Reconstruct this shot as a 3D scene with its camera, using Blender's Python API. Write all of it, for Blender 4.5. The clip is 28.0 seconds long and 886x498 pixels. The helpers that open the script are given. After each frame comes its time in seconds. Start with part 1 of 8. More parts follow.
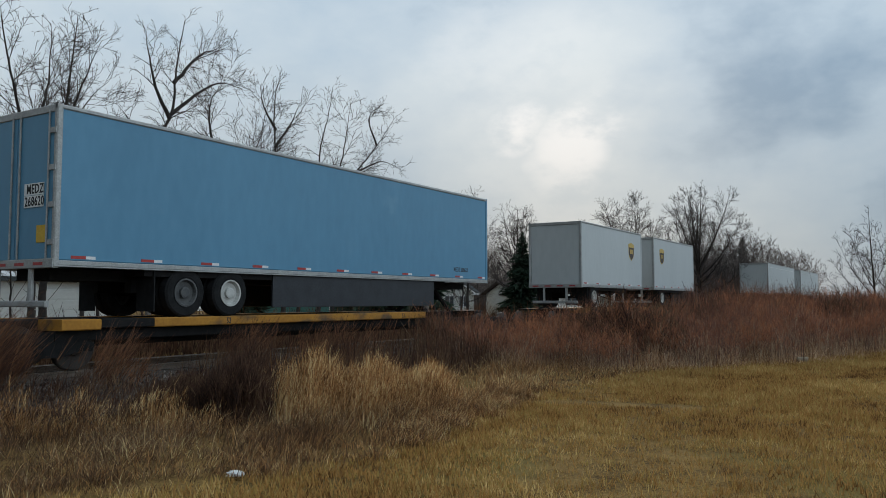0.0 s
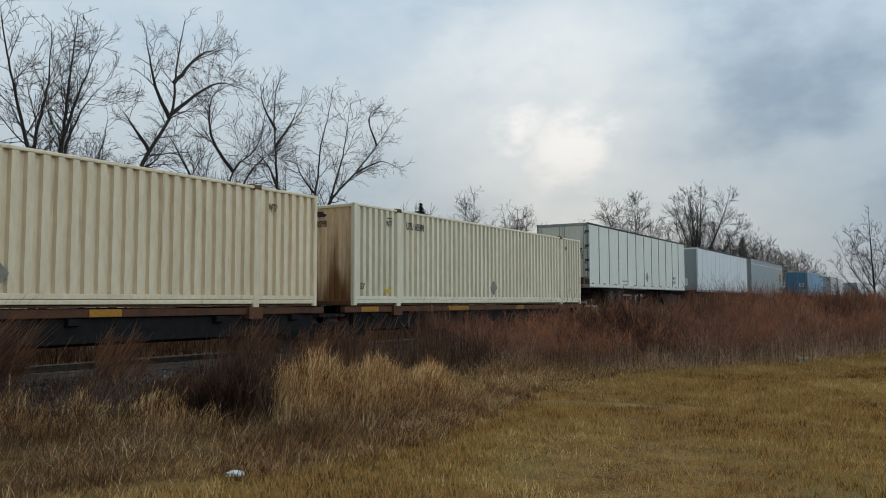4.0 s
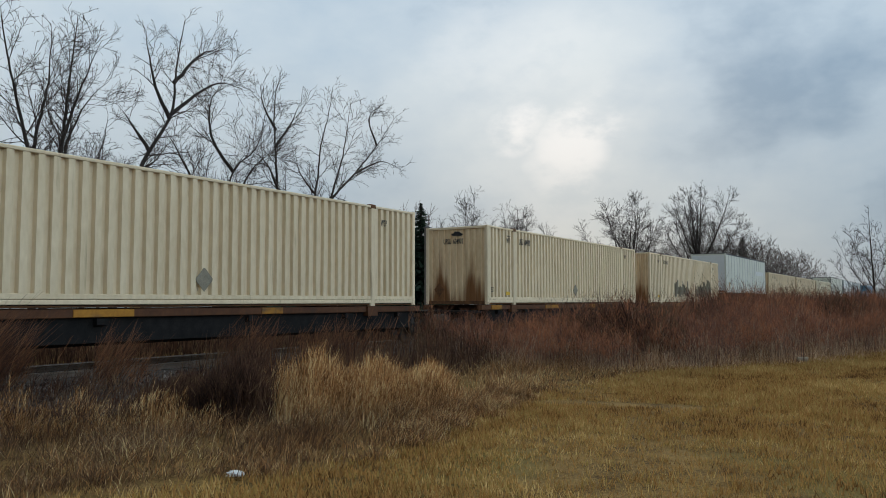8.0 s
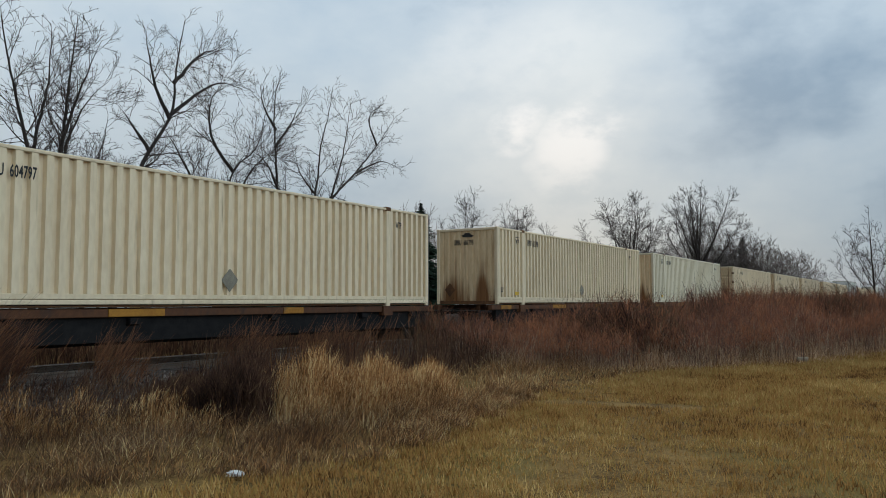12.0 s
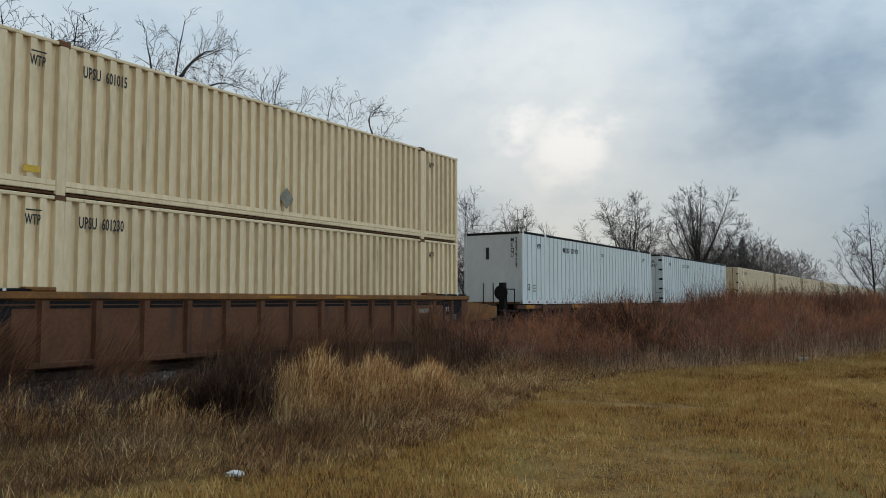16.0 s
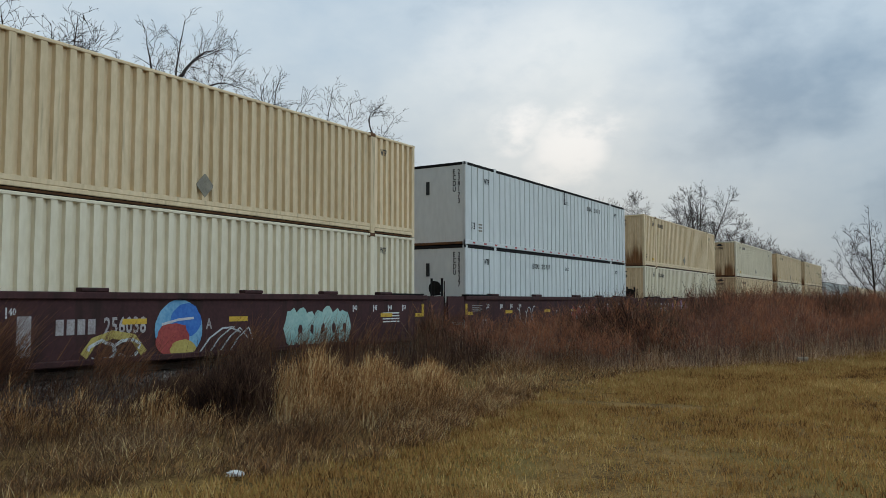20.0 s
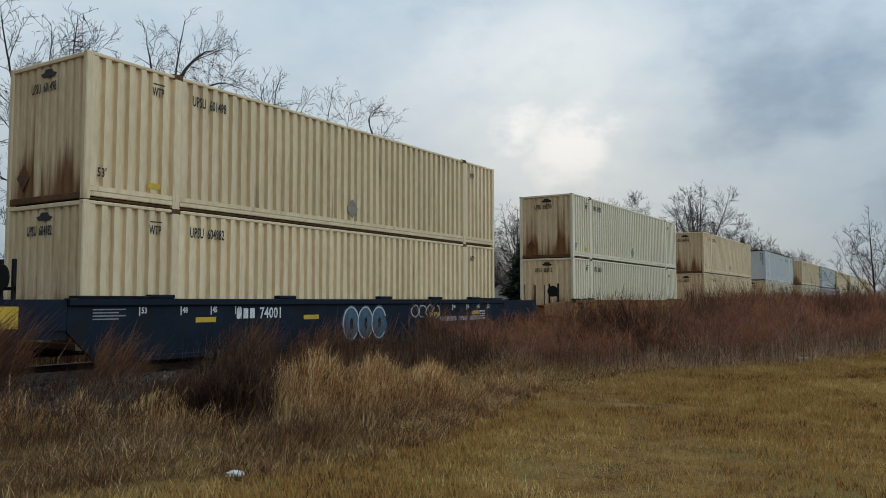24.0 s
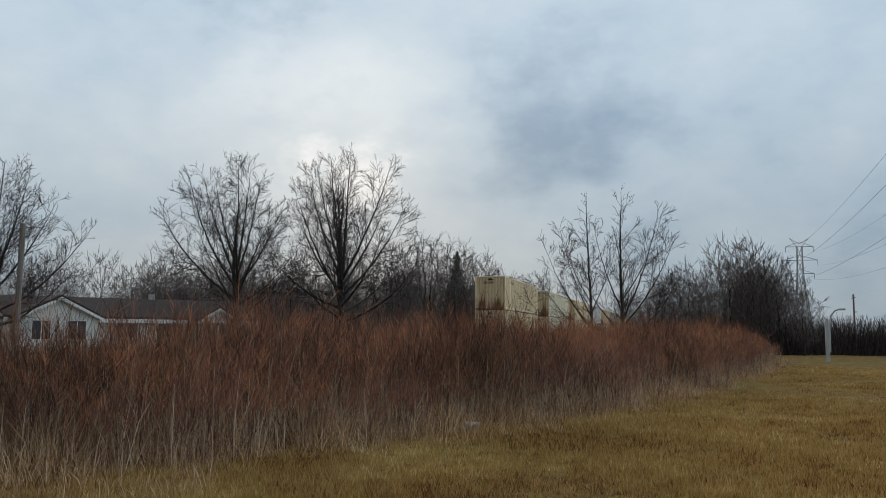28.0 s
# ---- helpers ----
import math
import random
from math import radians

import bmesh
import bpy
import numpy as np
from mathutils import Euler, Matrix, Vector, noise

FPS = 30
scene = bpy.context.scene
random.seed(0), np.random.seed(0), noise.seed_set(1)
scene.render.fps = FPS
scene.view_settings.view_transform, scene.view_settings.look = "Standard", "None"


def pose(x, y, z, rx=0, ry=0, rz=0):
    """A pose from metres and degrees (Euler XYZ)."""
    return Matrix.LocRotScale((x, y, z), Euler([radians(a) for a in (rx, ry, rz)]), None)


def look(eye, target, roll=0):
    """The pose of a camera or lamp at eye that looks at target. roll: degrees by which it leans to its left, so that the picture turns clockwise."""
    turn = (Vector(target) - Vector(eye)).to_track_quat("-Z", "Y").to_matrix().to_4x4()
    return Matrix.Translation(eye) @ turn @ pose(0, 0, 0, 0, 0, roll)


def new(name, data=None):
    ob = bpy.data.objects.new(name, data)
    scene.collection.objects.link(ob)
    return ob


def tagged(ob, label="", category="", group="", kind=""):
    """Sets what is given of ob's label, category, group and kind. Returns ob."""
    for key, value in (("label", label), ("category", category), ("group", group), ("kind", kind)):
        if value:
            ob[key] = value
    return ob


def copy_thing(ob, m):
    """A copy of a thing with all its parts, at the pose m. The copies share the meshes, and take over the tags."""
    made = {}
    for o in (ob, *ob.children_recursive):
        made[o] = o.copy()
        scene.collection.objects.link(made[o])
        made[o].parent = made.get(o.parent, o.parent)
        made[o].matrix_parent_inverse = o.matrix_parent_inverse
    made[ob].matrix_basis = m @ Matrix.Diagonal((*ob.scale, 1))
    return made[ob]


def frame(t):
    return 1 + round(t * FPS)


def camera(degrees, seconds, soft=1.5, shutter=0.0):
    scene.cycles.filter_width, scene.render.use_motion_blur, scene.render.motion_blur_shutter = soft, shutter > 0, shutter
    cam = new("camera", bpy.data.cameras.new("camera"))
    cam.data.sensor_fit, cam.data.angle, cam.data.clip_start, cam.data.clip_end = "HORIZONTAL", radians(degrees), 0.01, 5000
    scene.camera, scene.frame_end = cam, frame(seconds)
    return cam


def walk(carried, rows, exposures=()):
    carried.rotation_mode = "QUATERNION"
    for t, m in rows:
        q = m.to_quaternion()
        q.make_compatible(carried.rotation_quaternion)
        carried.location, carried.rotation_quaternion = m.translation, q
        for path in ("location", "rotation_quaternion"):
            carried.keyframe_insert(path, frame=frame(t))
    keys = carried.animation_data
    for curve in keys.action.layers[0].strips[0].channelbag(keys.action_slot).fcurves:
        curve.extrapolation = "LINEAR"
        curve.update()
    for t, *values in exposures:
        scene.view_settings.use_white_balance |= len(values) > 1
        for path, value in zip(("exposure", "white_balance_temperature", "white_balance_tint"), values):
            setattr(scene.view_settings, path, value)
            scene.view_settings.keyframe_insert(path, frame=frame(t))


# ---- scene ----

# World: y runs along the railway, x to its right, z up; the lawn is z = 0. One lens for the whole clip.
EYE, YAW, PITCH = 1.6, 31.92, 3.78
SPEED = 24.5
cam = camera(58.49, 28.0, soft=0.6)
# seconds, x, y, yaw, pitch, roll: still, then a turn to the right and forwards along the lawn
CAMERA_ROWS = [
    (0.0, 0.0, 0.0, YAW, PITCH, 0.07), (12.0, 0.0, 0.0, YAW, PITCH, 0.07), (24.0, 0.0, 0.0, YAW, PITCH, 0.07),
    (24.2, 0.0, 0.0, YAW - 0.15, PITCH, 0.07), (24.5, 0.01, 0.4, 29.23, 3.59, 0.06), (25.0, 0.15, 5.6, 25.32, 3.85, -0.05),
    (25.5, 0.6, 20.0, 21.87, 4.39, -0.15), (26.0, 0.4, 33.5, 20.29, 5.7, -0.4), (26.5, 0.3, 34.3, 18.32, 5.9, -0.43),
    (27.0, 0.3, 34.4, 17.11, 6.03, -0.43), (27.5, 0.3, 34.4, 16.72, 6.05, -0.44), (28.0, 0.3, 34.4, 16.49, 6.06, -0.45),
]
walk(cam, [(t, pose(x, y, EYE, 90 + pitch, roll, yaw)) for t, x, y, yaw, pitch, roll in CAMERA_ROWS])

# How far the train has come at each time
TRAIN_ROWS = [(0.0, 0.0), (0.1, 0.1 * SPEED)] + [(k * 1.0, k * SPEED) for k in range(1, 24)] + [
    (24.0, 24 * SPEED), (24.2, 24.2 * SPEED), (24.5, 600.6), (24.75, 606.4), (25.0, 612.8), (25.25, 621.2), (25.5, 630.4), (25.75, 638.2), (26.0, 645.5),
    (26.5, 653.8), (27.0, 661.9), (27.5, 669.9), (27.9, 676.3), (28.0, 677.9)]
MOVING = []


# ---- light ----
SUN_AZIMUTH, SUN_HEIGHT = 23.0, 14.0          # degrees left of the railway's direction, degrees above the horizon
world = bpy.data.worlds.new("overcast_sky")
scene.world = world
world.use_nodes = True


def build_sky():
    nt = world.node_tree
    nt.nodes.clear()
    n, link = nt.nodes.new, nt.links.new
    out, back = n("ShaderNodeOutputWorld"), n("ShaderNodeBackground")
    coord = n("ShaderNodeTexCoord")
    nrm = n("ShaderNodeVectorMath"); nrm.operation = "NORMALIZE"
    link(coord.outputs["Generated"], nrm.inputs[0])
    flat = n("ShaderNodeMapping"); flat.inputs["Scale"].default_value = (1.0, 1.0, 1.7)
    flat.inputs["Location"].default_value = (CLOUD_SHIFT[0], CLOUD_SHIFT[1], 0.0)
    link(nrm.outputs[0], flat.inputs[0])
    big, fine, warp = n("ShaderNodeTexNoise"), n("ShaderNodeTexNoise"), n("ShaderNodeTexNoise")
    for node, scale, detail, rough in ((big, 3.0, 5.0, 0.52), (fine, 11.0, 5.0, 0.58), (warp, 6.5, 4.0, 0.55)):
        node.inputs["Scale"].default_value, node.inputs["Detail"].default_value, node.inputs["Roughness"].default_value = scale, detail, rough
        link(flat.outputs[0], node.inputs["Vector"])
    # masses of cloud have ragged edges
    half = n("ShaderNodeVectorMath"); half.operation = "SUBTRACT"; half.inputs[1].default_value = (0.5, 0.5, 0.5)
    link(warp.outputs["Color"], half.inputs[0])
    small = n("ShaderNodeVectorMath"); small.operation = "SCALE"; small.inputs["Scale"].default_value = 0.22
    link(half.outputs[0], small.inputs[0])
    bent = n("ShaderNodeVectorMath"); bent.operation = "ADD"
    link(nrm.outputs[0], bent.inputs[0]); link(small.outputs[0], bent.inputs[1])
    bent1 = n("ShaderNodeVectorMath"); bent1.operation = "NORMALIZE"
    link(bent.outputs[0], bent1.inputs[0])

    def mass(azimuth, height, radius, strength, way=bent1):
        """How much a mass of cloud or a gap adds in its direction: degrees left of the railway, up, and across."""
        a, h = radians(azimuth), radians(height)
        dot = n("ShaderNodeVectorMath"); dot.operation = "DOT_PRODUCT"
        dot.inputs[1].default_value = (-math.sin(a) * math.cos(h), math.cos(a) * math.cos(h), math.sin(h))
        link(way.outputs[0], dot.inputs[0])
        soft = n("ShaderNodeMapRange"); soft.interpolation_type = "SMOOTHSTEP"
        for k, v in (("From Min", math.cos(radians(radius))), ("From Max", 1.0), ("To Min", 0.0), ("To Max", strength)):
            soft.inputs[k].default_value = v
        link(dot.outputs["Value"], soft.inputs["Value"])
        return soft.outputs[0]

    total = n("ShaderNodeMath"); total.operation = "MULTIPLY_ADD"; total.inputs[1].default_value = 0.38
    link(fine.outputs["Fac"], total.inputs[0]); link(big.outputs["Fac"], total.inputs[2])
    value = total.outputs[0]
    for spec in CLOUD_MASSES:
        add = n("ShaderNodeMath"); add.operation = "ADD"
        link(value, add.inputs[0]); link(mass(*spec), add.inputs[1])
        value = add.outputs[0]
    ramp = n("ShaderNodeValToRGB")
    link(value, ramp.inputs[0])
    e = ramp.color_ramp.elements
    e[0].position, e[0].color = 0.40, (0.25, 0.365, 0.49, 1)
    e[1].position, e[1].color = 0.92, (0.585, 0.675, 0.74, 1)
    m = ramp.color_ramp.elements.new(0.64); m.color = (0.45, 0.565, 0.67, 1)
    # the brightest gaps before the sun
    near, calm = n("ShaderNodeVectorMath"), n("ShaderNodeVectorMath")
    near.operation, calm.operation, near.inputs["Scale"].default_value = "SCALE", "ADD", 0.55
    link(small.outputs[0], near.inputs[0]); link(nrm.outputs[0], calm.inputs[0]); link(near.outputs[0], calm.inputs[1])
    calm1 = n("ShaderNodeVectorMath"); calm1.operation = "NORMALIZE"
    link(calm.outputs[0], calm1.inputs[0])
    most = None
    for spec in SUN_GAPS:
        w = mass(*spec, calm1)
        if most is None:
            most = w
        else:
            join = n("ShaderNodeMath"); join.operation = "MAXIMUM"
            link(most, join.inputs[0]); link(w, join.inputs[1])
            most = join.outputs[0]
    torn, ragged = n("ShaderNodeMapRange"), n("ShaderNodeMath")
    torn.interpolation_type, ragged.operation = "SMOOTHSTEP", "MULTIPLY"
    for k, v in (("From Min", 0.36), ("From Max", 0.60), ("To Min", 0.15), ("To Max", 1.0)):
        torn.inputs[k].default_value = v
    link(fine.outputs["Fac"], torn.inputs["Value"]); link(torn.outputs[0], ragged.inputs[0]); link(most, ragged.inputs[1])
    most = ragged.outputs[0]
    lit = n("ShaderNodeMix"); lit.data_type = "RGBA"
    lit.inputs["B"].default_value = (0.84, 0.87, 0.90, 1)
    link(most, lit.inputs["Factor"]); link(ramp.outputs[0], lit.inputs["A"])
    # a little of the clear sky's own colour
    sky = n("ShaderNodeTexSky"); sky.sky_type = "NISHITA"; sky.sun_disc = False
    sky.sun_elevation, sky.sun_rotation = radians(SUN_HEIGHT), radians(-SUN_AZIMUTH)
    dim = n("ShaderNodeVectorMath"); dim.operation = "SCALE"; dim.inputs["Scale"].default_value = 0.1
    link(sky.outputs[0], dim.inputs[0])
    both = n("ShaderNodeMix"); both.data_type = "RGBA"; both.inputs["Factor"].default_value = 0.06
    link(lit.outputs["Result"], both.inputs["A"]); link(dim.outputs[0], both.inputs["B"])
    # sky gradient added to shade the container ribs: brighter east and overhead, darker south
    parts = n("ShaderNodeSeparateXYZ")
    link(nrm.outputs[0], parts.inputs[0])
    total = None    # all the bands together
    # most of it lies out of view; one Z band dims the horizon
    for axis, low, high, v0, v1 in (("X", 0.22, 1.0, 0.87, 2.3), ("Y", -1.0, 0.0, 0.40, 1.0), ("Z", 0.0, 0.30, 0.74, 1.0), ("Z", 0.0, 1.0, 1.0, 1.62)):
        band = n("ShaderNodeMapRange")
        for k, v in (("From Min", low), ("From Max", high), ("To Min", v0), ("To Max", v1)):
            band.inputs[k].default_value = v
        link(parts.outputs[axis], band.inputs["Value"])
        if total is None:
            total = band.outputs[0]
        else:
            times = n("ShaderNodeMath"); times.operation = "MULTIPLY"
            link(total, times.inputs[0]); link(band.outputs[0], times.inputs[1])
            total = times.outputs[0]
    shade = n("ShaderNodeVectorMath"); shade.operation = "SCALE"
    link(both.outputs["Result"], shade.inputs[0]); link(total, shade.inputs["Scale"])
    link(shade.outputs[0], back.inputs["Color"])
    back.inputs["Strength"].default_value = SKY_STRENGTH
    link(back.outputs[0], out.inputs[0])


CLOUD_SHIFT, SKY_STRENGTH = (3.1, 1.7), 1.0
# azimuth and height in degrees, degrees across, strength
CLOUD_MASSES = [(8.7, 9.9, 13, -0.17), (15.2, 12.6, 9, -0.06), (4.0, 8.1, 8, -0.1), (2.4, 17.4, 13, 0.02), (8.4, 17.5, 9, -0.05), (56.7, 17.4, 18, 0.07), (45.6, 19.6, 12, 0.08), (51.2, 12.8, 14, 0.07), (35.4, 17.1, 11, 0.05), (25.9, 17.0, 10, 0.03),
                (20.2, 17.5, 8, 0.04), (32.9, 11.5, 10, 0.02), (23.9, 9.0, 9, 0.05), (17.8, 13.9, 8, 0.06), (10.5, 6.0, 9, 0.12), (3.4, 5.2, 10, 0.14), (19.2, 4.5, 9, 0.06), (58.9, 12.8, 12, 0.08), (41.1, 8.2, 12, 0.06)]
SUN_GAPS = [(26.6, 12.1, 2.8, 1.0), (22.2, 11.6, 3.2, 0.95), (22.6, 9.8, 3.0, 0.6), (24.3, 8.0, 5, 0.15), (26.9, 17.6, 7.0, 0.16), (24.5, 11.9, 7.0, 0.16)]
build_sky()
sun = new("sun", bpy.data.lights.new("sun", "SUN"))
sun.data.energy, sun.data.angle, sun.data.color = 1.2, radians(12), (1.0, 0.86, 0.68)
sun.matrix_world = pose(0, 0, 60, 90 - SUN_HEIGHT, 0, 180 + SUN_AZIMUTH)
scene.view_settings.exposure = 0.0


# ---- materials ----
def material(name, dark, light, scale=3.0, rough=0.8, metal=0.0, bump=0.15, stretch=(1, 1, 1), fine=8.0, spread=(0.35, 0.68), rand=0.0, strong=0.02,
             stain=None, stain_stretch=(1, 1, 1), stain_scale=2.0, stain_from=(0.55, 0.75), rough_var=0.1, gloss=0.3, foot=None, columns=None):
    """Two colours mixed by noise at two scales, with relief, and an optional stain of a third colour."""
    m = bpy.data.materials.new(name)
    m.use_nodes = True
    nt = m.node_tree
    n, link = nt.nodes.new, nt.links.new
    bsdf = nt.nodes["Principled BSDF"]
    coord, mp = n("ShaderNodeTexCoord"), n("ShaderNodeMapping")
    mp.inputs["Scale"].default_value = stretch
    link(coord.outputs["Object"], mp.inputs[0])
    info = n("ShaderNodeObjectInfo")
    off = n("ShaderNodeVectorMath"); off.operation = "SCALE"; off.inputs[0].default_value = (37.0, 53.0, 71.0)
    link(info.outputs["Random"], off.inputs["Scale"]); link(off.outputs[0], mp.inputs["Location"])
    a, b = n("ShaderNodeTexNoise"), n("ShaderNodeTexNoise")
    a.inputs["Scale"].default_value, a.inputs["Detail"].default_value = scale, 5.0
    b.inputs["Scale"].default_value, b.inputs["Detail"].default_value = scale * fine, 4.0
    link(mp.outputs[0], a.inputs["Vector"]); link(mp.outputs[0], b.inputs["Vector"])
    avg = n("ShaderNodeMath"); avg.operation = "MULTIPLY_ADD"; avg.inputs[1].default_value = 0.5
    half = n("ShaderNodeMath"); half.operation = "MULTIPLY"; half.inputs[1].default_value = 0.5
    link(a.outputs["Fac"], half.inputs[0]); link(b.outputs["Fac"], avg.inputs[0]); link(half.outputs[0], avg.inputs[2])
    ramp = n("ShaderNodeValToRGB")
    ramp.color_ramp.elements[0].position, ramp.color_ramp.elements[1].position = spread
    ramp.color_ramp.elements[0].color, ramp.color_ramp.elements[1].color = (*dark, 1), (*light, 1)
    link(avg.outputs[0], ramp.inputs[0])
    colour = ramp.outputs[0]
    if stain:
        mp2 = n("ShaderNodeMapping"); mp2.inputs["Scale"].default_value = stain_stretch
        link(coord.outputs["Object"], mp2.inputs[0]); link(off.outputs[0], mp2.inputs["Location"])
        s = n("ShaderNodeTexNoise"); s.inputs["Scale"].default_value, s.inputs["Detail"].default_value = stain_scale, 6.0
        link(mp2.outputs[0], s.inputs["Vector"])
        r = n("ShaderNodeMapRange"); r.interpolation_type = "SMOOTHSTEP"
        r.inputs["From Min"].default_value, r.inputs["From Max"].default_value = stain_from
        value = s.outputs["Fac"]
        if foot:
            sz, fz, ad = n("ShaderNodeSeparateXYZ"), n("ShaderNodeMapRange"), n("ShaderNodeMath")
            link(coord.outputs["Object"], sz.inputs[0]); link(sz.outputs["Z"], fz.inputs["Value"])
            for k, v in (("From Min", 0.1), ("From Max", foot[0]), ("To Min", foot[1]), ("To Max", 0.0)):
                fz.inputs[k].default_value = v
            link(value, ad.inputs[0]); link(fz.outputs[0], ad.inputs[1])
            value = ad.outputs[0]
            if columns:
                # two broad runs of rust down from the upper seams: place either side of the middle, half width, top, strength
                side, away, near_c, high, both_c, more = n("ShaderNodeMath"), n("ShaderNodeMath"), n("ShaderNodeMapRange"), n("ShaderNodeMapRange"), n("ShaderNodeMath"), n("ShaderNodeMath")
                side.operation, away.operation, both_c.operation, more.operation = "ABSOLUTE", "SUBTRACT", "MULTIPLY", "ADD"
                gap_c = n("ShaderNodeMath"); gap_c.operation = "ABSOLUTE"
                link(sz.outputs["X"], side.inputs[0]); link(side.outputs[0], away.inputs[0]); away.inputs[1].default_value = columns[0]
                link(away.outputs[0], gap_c.inputs[0]); link(gap_c.outputs[0], near_c.inputs["Value"])
                for node, values in ((near_c, (columns[1], 0.02, 0.0, 1.0)), (high, (columns[2], 0.3, 0.0, columns[3]))):
                    for k, v in zip(("From Min", "From Max", "To Min", "To Max"), values):
                        node.inputs[k].default_value = v
                link(sz.outputs["Z"], high.inputs["Value"])
                link(near_c.outputs[0], both_c.inputs[0]); link(high.outputs[0], both_c.inputs[1])
                link(value, more.inputs[0]); link(both_c.outputs[0], more.inputs[1])
                value = more.outputs[0]
        link(value, r.inputs["Value"])
        mix = n("ShaderNodeMix"); mix.data_type = "RGBA"
        mix.inputs["B"].default_value = (*stain, 1)
        link(r.outputs[0], mix.inputs["Factor"]); link(colour, mix.inputs["A"])
        colour = mix.outputs["Result"]
    if rand:
        hsv = n("ShaderNodeHueSaturation")
        mr = n("ShaderNodeMapRange"); mr.inputs["To Min"].default_value, mr.inputs["To Max"].default_value = 1 - rand, 1 + rand
        link(info.outputs["Random"], mr.inputs["Value"]); link(mr.outputs[0], hsv.inputs["Value"]); link(colour, hsv.inputs["Color"])
        colour = hsv.outputs[0]
    link(colour, bsdf.inputs["Base Color"])
    bsdf.inputs["Metallic"].default_value, bsdf.inputs["Specular IOR Level"].default_value = metal, gloss
    rr = n("ShaderNodeMapRange"); rr.inputs["To Min"].default_value, rr.inputs["To Max"].default_value = max(rough - rough_var, 0.05), min(rough + rough_var, 1)
    link(b.outputs["Fac"], rr.inputs["Value"]); link(rr.outputs[0], bsdf.inputs["Roughness"])
    if bump:
        bp = n("ShaderNodeBump"); bp.inputs["Strength"].default_value, bp.inputs["Distance"].default_value = bump, strong
        link(avg.outputs[0], bp.inputs["Height"]); link(bp.outputs[0], bsdf.inputs["Normal"])
    return m


def blades(name, stops, scale=0.5, rough=0.9, through_light=0.3, clump=4.0, loose=0.3):
    """Dry stems and blades: each loose piece takes its colour from the stops, drifting from place to place."""
    m = bpy.data.materials.new(name)
    m.use_nodes = True
    nt = m.node_tree
    n, link = nt.nodes.new, nt.links.new
    bsdf = nt.nodes["Principled BSDF"]
    geo, coord, noi = n("ShaderNodeNewGeometry"), n("ShaderNodeTexCoord"), n("ShaderNodeTexNoise")
    noi.inputs["Scale"].default_value = scale
    link(coord.outputs["Object"], noi.inputs["Vector"])
    mr = n("ShaderNodeMapRange"); mr.inputs["From Min"].default_value, mr.inputs["From Max"].default_value = 0.3, 0.7
    link(noi.outputs["Fac"], mr.inputs["Value"])
    tuft, tr = n("ShaderNodeTexNoise"), n("ShaderNodeMapRange")
    tuft.inputs["Scale"].default_value, tuft.inputs["Detail"].default_value = clump, 3.0
    tr.inputs["From Min"].default_value, tr.inputs["From Max"].default_value = 0.28, 0.72
    link(coord.outputs["Object"], tuft.inputs["Vector"]); link(tuft.outputs["Fac"], tr.inputs["Value"])
    # place, tuft and single blade together choose the colour
    total = None
    for socket, share in ((mr.outputs[0], (1 - loose) * 0.48), (tr.outputs[0], (1 - loose) * 0.52), (geo.outputs["Random Per Island"], loose)):
        add = n("ShaderNodeMath"); add.operation = "MULTIPLY_ADD"; add.inputs[1].default_value = share; add.inputs[2].default_value = 0.0
        link(socket, add.inputs[0])
        if total:
            link(total, add.inputs[2])
        total = add.outputs[0]
    ramp = n("ShaderNodeValToRGB")
    e = ramp.color_ramp.elements
    while len(e) < len(stops):
        e.new(0.5)
    for k, c in enumerate(stops):
        e[k].position, e[k].color = 0.22 + 0.56 * k / (len(stops) - 1), (*c, 1)
    link(total, ramp.inputs[0]); link(ramp.outputs[0], bsdf.inputs["Base Color"])
    bsdf.inputs["Roughness"].default_value = rough
    bsdf.inputs["Specular IOR Level"].default_value = 0.05
    # thin dry leaf lets light through
    glow, mix = n("ShaderNodeBsdfTranslucent"), n("ShaderNodeMixShader")
    mix.inputs[0].default_value = through_light
    link(ramp.outputs[0], glow.inputs["Color"])
    link(bsdf.outputs[0], mix.inputs[1]); link(glow.outputs[0], mix.inputs[2])
    link(mix.outputs[0], nt.nodes["Material Output"].inputs["Surface"])
    return m


BEIGE = material("beige_container_paint", (0.64, 0.485, 0.283), (0.80, 0.63, 0.392), 1.2, 0.55, bump=0.05, stretch=(1, 1, 0.35), rand=0.06,
                 stain=(0.35, 0.26, 0.15), stain_stretch=(3, 3, 0.25), stain_scale=2.2, stain_from=(0.58, 0.82))
CREAM = material("cream_container_paint", (0.66, 0.575, 0.40), (0.78, 0.695, 0.515), 1.2, 0.55, bump=0.05, stretch=(1, 1, 0.35), rand=0.05,
                 stain=(0.42, 0.34, 0.22), stain_stretch=(3, 3, 0.25), stain_scale=2.2, stain_from=(0.64, 0.88))
SAND = material("sand_container_paint", (0.66, 0.525, 0.337), (0.80, 0.66, 0.448), 1.2, 0.55, bump=0.05, stretch=(1, 1, 0.35), rand=0.06,
                stain=(0.36, 0.27, 0.16), stain_stretch=(3, 3, 0.25), stain_scale=2.2, stain_from=(0.60, 0.84))
